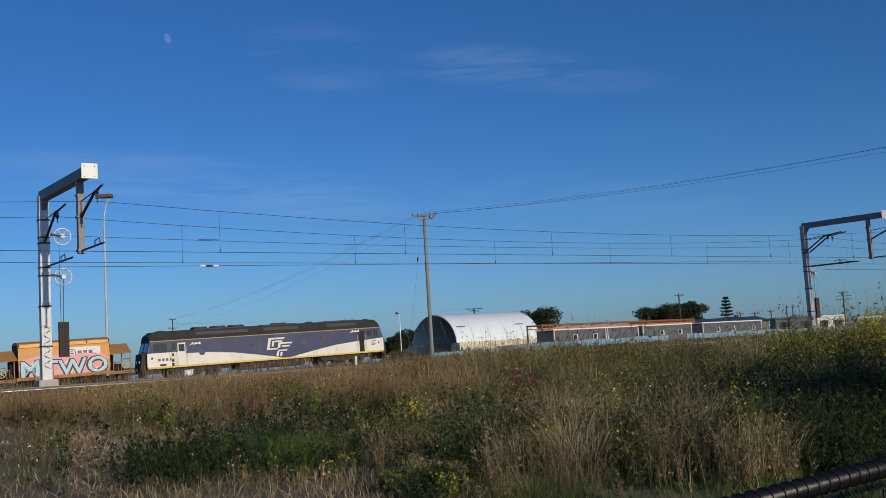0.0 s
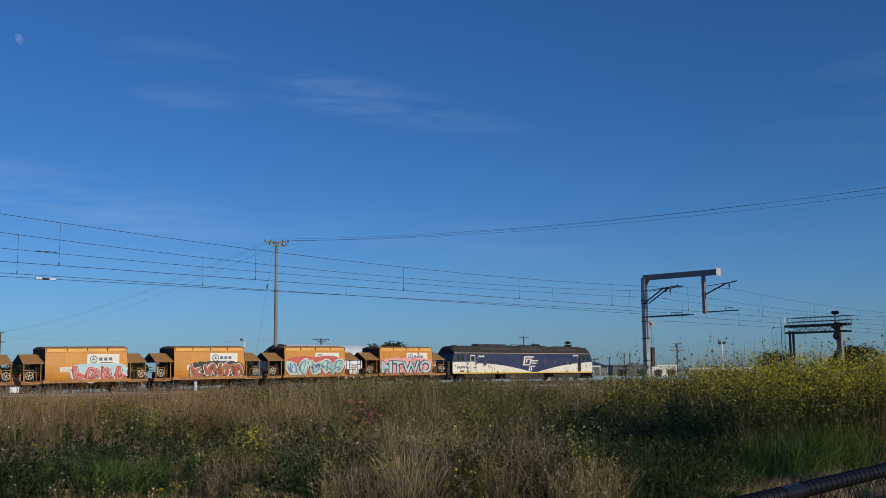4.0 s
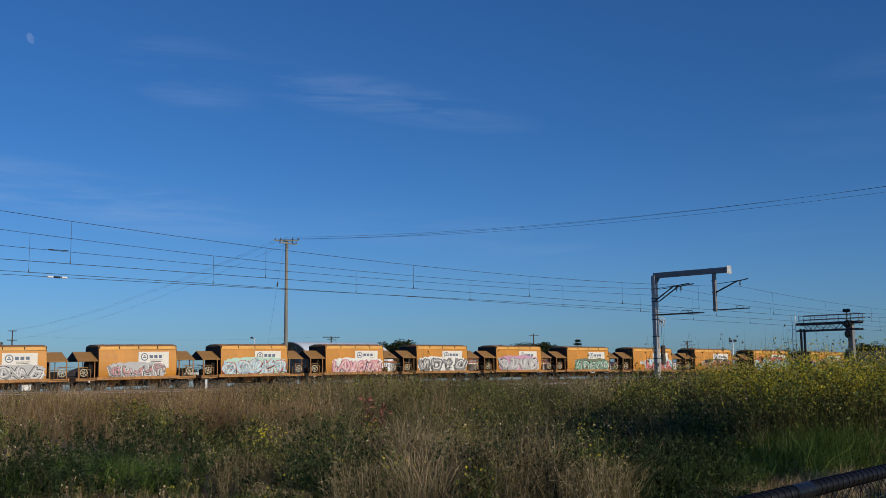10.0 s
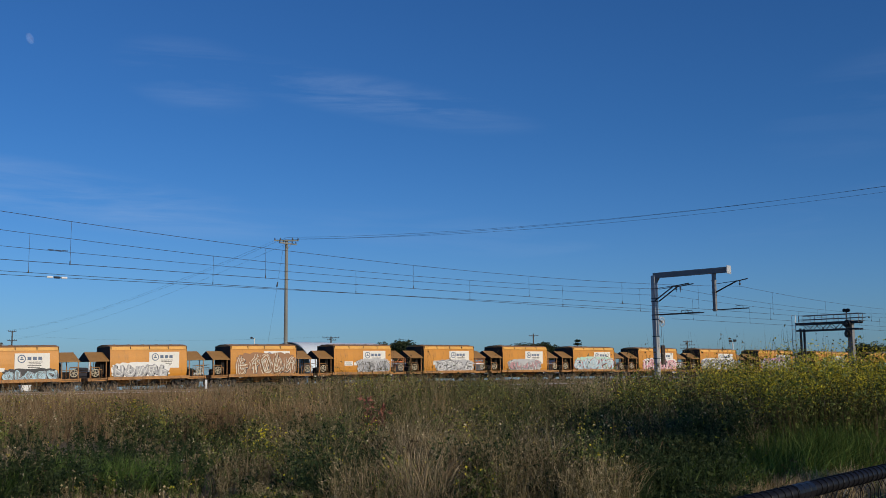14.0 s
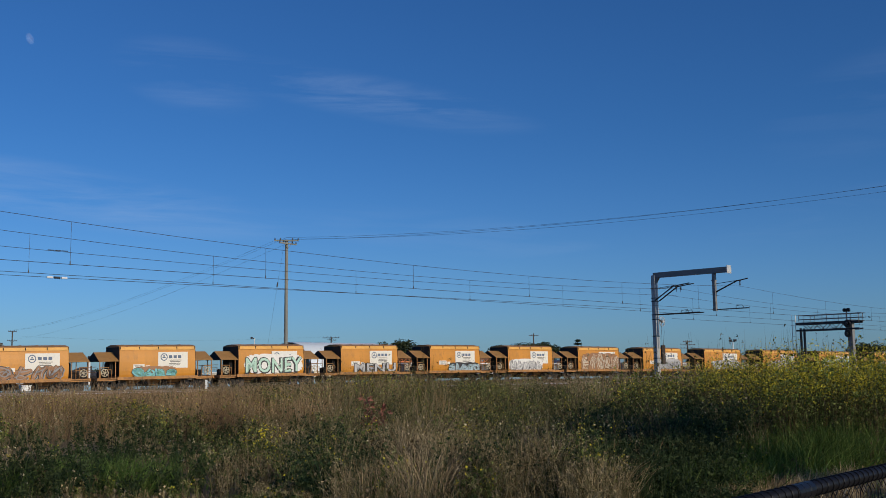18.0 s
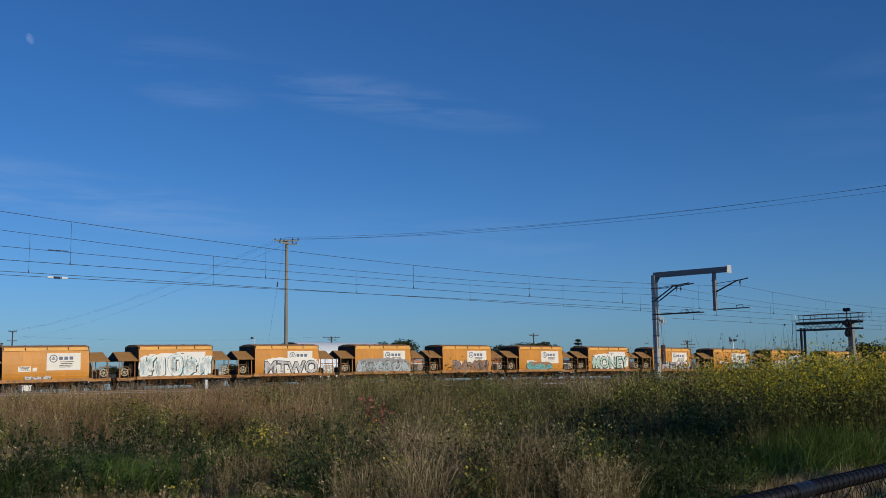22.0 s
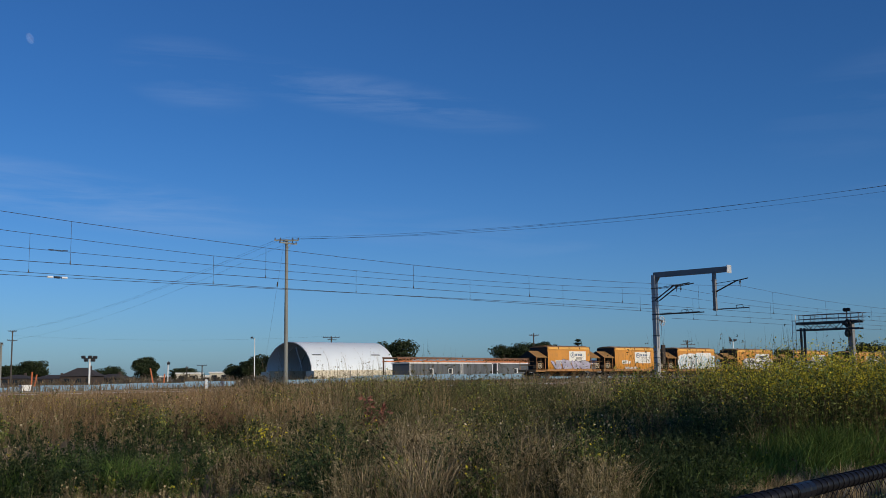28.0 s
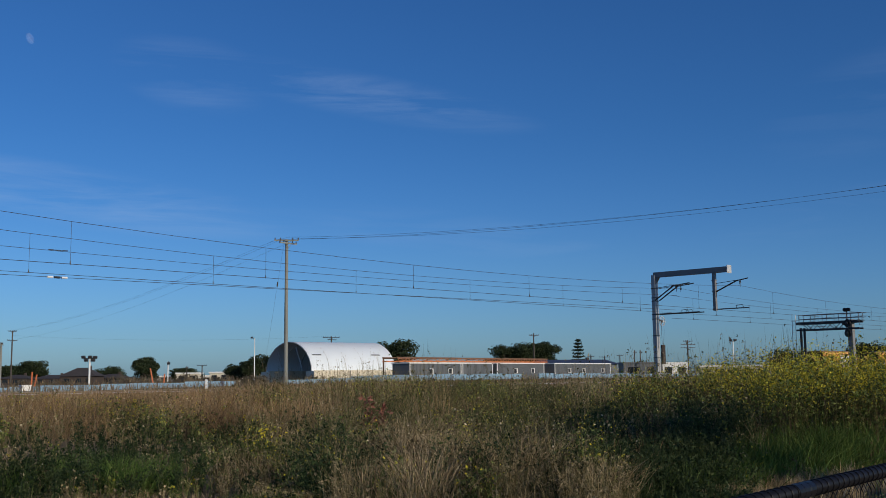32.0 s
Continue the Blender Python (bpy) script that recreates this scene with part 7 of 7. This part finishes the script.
def steel_frame():
    """A long rusty lattice frame lying over the site offices."""
    a, b = place(700, 141), place(966, 174)
    way = (b - a).normalized()
    ang = math.degrees(math.atan2(way.y, way.x))
    ln = (b - a).length
    t = root("steel_frame", pose(a.x, a.y + 1.0, YARD, 0, 0, ang), "long rust-orange steel frame standing over the site offices", "steel frame")
    for y in (0.0, 2.6):
        for z, m in ((3.62, SAFETY), (4.12, RUST)):
            bm = fresh()
            beam(bm, (0, y, z), (ln, y, z), 0.14, 0.16 if z < 4 else 0.2)
            part("chord", bm, RUSTY_ORANGE if z < 4 else RUST, t)
    for i in range(26):
        bm = fresh()
        x = i * ln / 26
        beam(bm, (x, 0, 3.62), (x + ln / 52, 0, 4.1), 0.08, 0.08)
        beam(bm, (x + ln / 52, 0, 4.1), (x + ln / 26, 0, 3.62), 0.08, 0.08)
        part("lattice_bar", bm, RUSTY_ORANGE, t)
    for i in range(9):
        bm = fresh()
        box(bm, (0.2 + i * (ln - 0.4) / 8, 2.6, 2.0), (0.16, 0.16, 4.1))
        part("post", bm, RUST, t)
        bm = fresh()
        beam(bm, (0.2 + i * (ln - 0.4) / 8, 0, 4.0), (0.2 + i * (ln - 0.4) / 8, 2.6, 4.0), 0.1, 0.1)
        part("cross_beam", bm, RUST, t)


RUSTY_ORANGE = material("orange_primer", (0.50, 0.16, 0.05), 0.7, 0, 0.25, 1.5, 0.1, (0.2, 0.08, 0.04), 0.4)
steel_frame()

for b, d, z, lean in ((58, 104, 2.25, 2), (62, 105, 2.0, 9), (276, 112, 2.6, -12), (290, 112, 1.95, 4)):
    p = place(b, d)
    t = root("marker_post", pose(p.x, p.y, YARD, 0, lean, 0), "orange plastic marker post in the yard", "marker post", "marker posts")
    bm = fresh()
    tube(bm, (0, 0, 0), (0, 0, z - YARD), 0.08, 0.08, 10)
    part("pipe", bm, SAFETY, t)
    bm = fresh()
    tube(bm, (0, 0, z - YARD), (0, 0, z - YARD + 0.05), 0.085, 0.06, 10)
    part("cap", bm, SAFETY, t)


def trackside():
    p = place(48, 47.5)
    t = root("trackside_cabinet", pose(p.x, p.y, 0.9, 0, 0, 44), "small white trackside equipment box", "cabinet")
    bm = fresh()
    box(bm, (0, 0, 0.26), (0.44, 0.3, 0.24), bevel=0.02)
    part("box", bm, WHITE, t)
    bm = fresh()
    box(bm, (0, 0, 0.40), (0.50, 0.36, 0.04), bevel=0.01)
    part("lid", bm, WHITE, t)
    bm = fresh()
    for x in (-0.15, 0.15):
        box(bm, (x, 0, 0.05), (0.05, 0.05, 0.3))
    part("stand", bm, GALV, t)
    for b, d in ((366, 52), (726, 66)):
        p = place(b, d)
        t = root("track_marker", pose(p.x, p.y, 0.75), "short white post beside the track", "marker post", "white track posts")
        bm = fresh()
        box(bm, (0, 0, 0.35), (0.10, 0.08, 0.75), bevel=0.01)
        part("post", bm, WHITE, t)


trackside()


# ---------------------------------------------------------------- near fence
def chain_fence():
    a, way = Vector((1.325, 3.82, 0)), Vector((0.723, 0.84, 0)).normalized()
    z = 1.160
    t = root("chain_link_fence", pose(a.x, a.y, 0, 0, 0, math.degrees(math.atan2(way.y, way.x))), "black chain-link fence with a tied top rail", "fence")
    bm = fresh()
    tube(bm, (-3.0, 0, z), (6.0, 0, z), 0.0265, seg=16)
    part("top_rail", bm, BLACK, t, flat=False)
    bm = fresh()
    tube(bm, (-0.10, 0, z), (0.06, 0, z), 0.0305, seg=16)
    part("rail_sleeve", bm, BLACK, t)
    for i in range(110):
        bm = None
        x = -2.2 + i * 0.058
        if i == 0:
            b0 = fresh()
            ring(b0, (0, 0, 0), 0.0285, 0.0035, "X", 12)
            first = part("tie_wire", b0, BLACK, t, at=pose(x, 0, z, 0, 0, 8))
        else:
            again(first, pose(x, 0, z, 0, 0, 8 + 3 * math.sin(i * 2.1)), t)
    A, B = [], []
    s = 0.05
    for i in range(-70, 150):
        for sg in (1, -1):
            x0 = -2.5 + i * s * 1.0
            for k in range(16):
                za, zb = z - 0.02 - k * 0.045, z - 0.02 - (k + 1) * 0.045
                A.append((x0 + sg * (k % 2) * s / 2, 0.006 * sg, za))
                B.append((x0 + sg * ((k + 1) % 2) * s / 2, -0.006 * sg, zb))
    Q = sticks(np.array(A), np.array(B), np.full(len(A), 0.0028), np.full(len(A), 0.0028))
    wire = quads_object("mesh_wire", Q, BLACK, "", "", t)
    for x in (-2.95, 5.5):
        bm = fresh()
        tube(bm, (x, 0, -0.2), (x, 0, z + 0.06), 0.036, seg=12)
        part("post", bm, BLACK, t)


chain_fence()


# ---------------------------------------------------------------- moon
def moon():
    m = bpy.data.materials.new("moon_rock")
    m.use_nodes = True
    nt = m.node_tree
    nt.nodes.clear()
    out, add = nt.nodes.new("ShaderNodeOutputMaterial"), nt.nodes.new("ShaderNodeAddShader")
    dif, tr = nt.nodes.new("ShaderNodeBsdfDiffuse"), nt.nodes.new("ShaderNodeBsdfTransparent")
    co, n = nt.nodes.new("ShaderNodeTexCoord"), nt.nodes.new("ShaderNodeTexNoise")
    n.inputs["Scale"].default_value = 0.06
    ramp = nt.nodes.new("ShaderNodeValToRGB")
    ramp.color_ramp.elements[0].color, ramp.color_ramp.elements[1].color = (0.015, 0.015, 0.015, 1), (0.085, 0.082, 0.078, 1)
    link = nt.links.new
    link(co.outputs["Object"], n.inputs["Vector"]), link(n.outputs["Fac"], ramp.inputs["Fac"]), link(ramp.outputs["Color"], dif.inputs["Color"])
    link(dif.outputs["BSDF"], add.inputs[0]), link(tr.outputs["BSDF"], add.inputs[1]), link(add.outputs["Shader"], out.inputs["Surface"])
    bm = fresh()
    bmesh.ops.create_uvsphere(bm, u_segments=32, v_segments=20, radius=19.5)
    ob = new("moon", mesh_of("moon", bm, m, False))
    d = 4000.0
    ob.location = (MOON_WAY[0] * d, MOON_WAY[1] * d, MOON_WAY[2] * d)
    # squashed and tilted: the shape stands for the unlit part of the moon
    ob.rotation_euler, ob.scale = (0, radians(-28), radians(23)), (0.62, 1.0, 1.05)
    tagged(ob, "pale daytime moon in a clear sky", "moon", kind="structure")


MOON_WAY = Vector((-0.40744, 0.96586, 0.33558)).normalized()
moon()


# ---------------------------------------------------------------- bird
BIRD_BROWN = material("feather_brown", (0.07, 0.055, 0.045), 0.8, 0, 0.3, 14.0, 0.1)
BIRD_PALE = material("feather_pale", (0.34, 0.29, 0.24), 0.8, 0, 0.2, 14.0)
BILL = material("bill_yellow", (0.45, 0.32, 0.08), 0.5, 0, 0.1, 8.0)


def bird():
    """A small bird in level flight: x ahead, y to its own left, z up."""
    t = root("bird", Matrix(), "brown bird flying over the field, wings beating", "bird")
    rings = ((-0.17, 0.012, -0.005), (-0.12, 0.03, -0.004), (-0.04, 0.052, -0.008), (0.04, 0.056, -0.008), (0.10, 0.04, 0.004), (0.125, 0.03, 0.01))
    bm = fresh()
    cols = [[bm.verts.new((x, r * math.cos(a * 0.6283), z + 0.85 * r * math.sin(a * 0.6283))) for a in range(10)] for x, r, z in rings]
    for a, b in zip(cols, cols[1:]):
        for i in range(10):
            bm.faces.new((a[i], a[(i + 1) % 10], b[(i + 1) % 10], b[i]))
    bm.faces.new(cols[0][::-1]), bm.faces.new(cols[-1])
    bmesh.ops.recalc_face_normals(bm, faces=bm.faces)
    part("body", bm, BIRD_PALE, t, "paler brown breast and belly", flat=False)
    bm = fresh()
    bmesh.ops.create_icosphere(bm, subdivisions=2, radius=0.036, matrix=Matrix.Translation((0.145, 0, 0.016)))
    part("head", bm, BIRD_BROWN, t, flat=False)
    bm = fresh()
    tube(bm, (0.175, 0, 0.012), (0.215, 0, 0.006), 0.009, 0.002, 6)
    part("bill", bm, BILL, t, "short yellow bill")
    bm = fresh()
    prism(bm, [(-0.14, -0.018), (-0.14, 0.018), (-0.29, 0.042), (-0.30, 0.0), (-0.29, -0.042)], -0.004, 0.004, pose(0, 0, -0.005, -90, 0, 0))
    part("tail", bm, BIRD_BROWN, t)
    plan = [(0.085, 0.0), (0.095, 0.14), (0.06, 0.27), (0.005, 0.345), (-0.035, 0.33), (-0.06, 0.25), (-0.085, 0.14), (-0.09, 0.0)]
    for sgn in (-1, 1):
        bm = fresh()
        n = len(plan)
        lo = [bm.verts.new((x, sgn * y, 0.018 * math.sin(3.0 * y))) for x, y in plan]
        hi = [bm.verts.new((x, sgn * y, 0.018 * math.sin(3.0 * y) + 0.007)) for x, y in plan]
        bm.faces.new(lo), bm.faces.new(hi[::-1])
        for i in range(n):
            bm.faces.new((lo[i], hi[i], hi[(i + 1) % n], lo[(i + 1) % n]))
        bmesh.ops.recalc_face_normals(bm, faces=bm.faces)
        WINGS.append((part("wing", bm, BIRD_BROWN, t, "rounded dark brown wing", at=pose(0.01, sgn * 0.035, 0.02)), sgn))
    return t


WINGS = []
BIRD = bird()


def bird_pose(t):
    """A straight flight past the camera, climbing as it goes."""
    d = t - 16.7
    x, y = 8.75 + 13.3 * d, 28.0 - 0.5 * d
    z = 5.95 + 3.1 * d + 0.9 * d * d if d > -1.6 else 5.95 - 4.96 + 2.304
    return pose(x, y, z, 0, -11, -3)


def motions():
    rows = [0.0, 6.0, 12.0, 14.5] + [15.0 + 0.1 * k for k in range(24)] + [18.0, 22.0, 27.0, 32.0]
    walk(BIRD, [(t, bird_pose(t)) for t in rows])
    for wing, sgn in WINGS:
        beats = [0.0] + [15.0 + k / 30 for k in range(66)] + [32.0]
        walk(wing, [(t, pose(0.01, sgn * 0.035, 0.02, sgn * (8 + 56 * math.cos(2 * math.pi * (t - 16.61) / 0.3)), 0, 0)) for t in beats])
    for thing, s0 in MOVERS:
        walk(thing, [(float(t), train_pose(s0 + train_s(float(t)))) for t in range(0, 33)])
        # wheels turn while they can be seen, a step for each thirtieth of a second
        for bogie in thing.children:
            for wheel in bogie.children:
                if not wheel.name.startswith("wheelset"):
                    continue
                x, _, r = wheel.matrix_basis.translation
                seen = [k / 30 for k in range(0, 961) if -44 < s0 + train_s(k / 30) < 16]
                rows = [(t, pose(x, 0, r, 0, math.degrees((s0 + train_s(t)) / r), 0)) for t in seen]
                if not rows:
                    continue
                if rows[0][0] > 0:
                    rows.insert(0, (0.0, rows[0][1]))
                if rows[-1][0] < 32:
                    rows.append((32.0, rows[-1][1]))
                walk(wheel, rows)


motions()
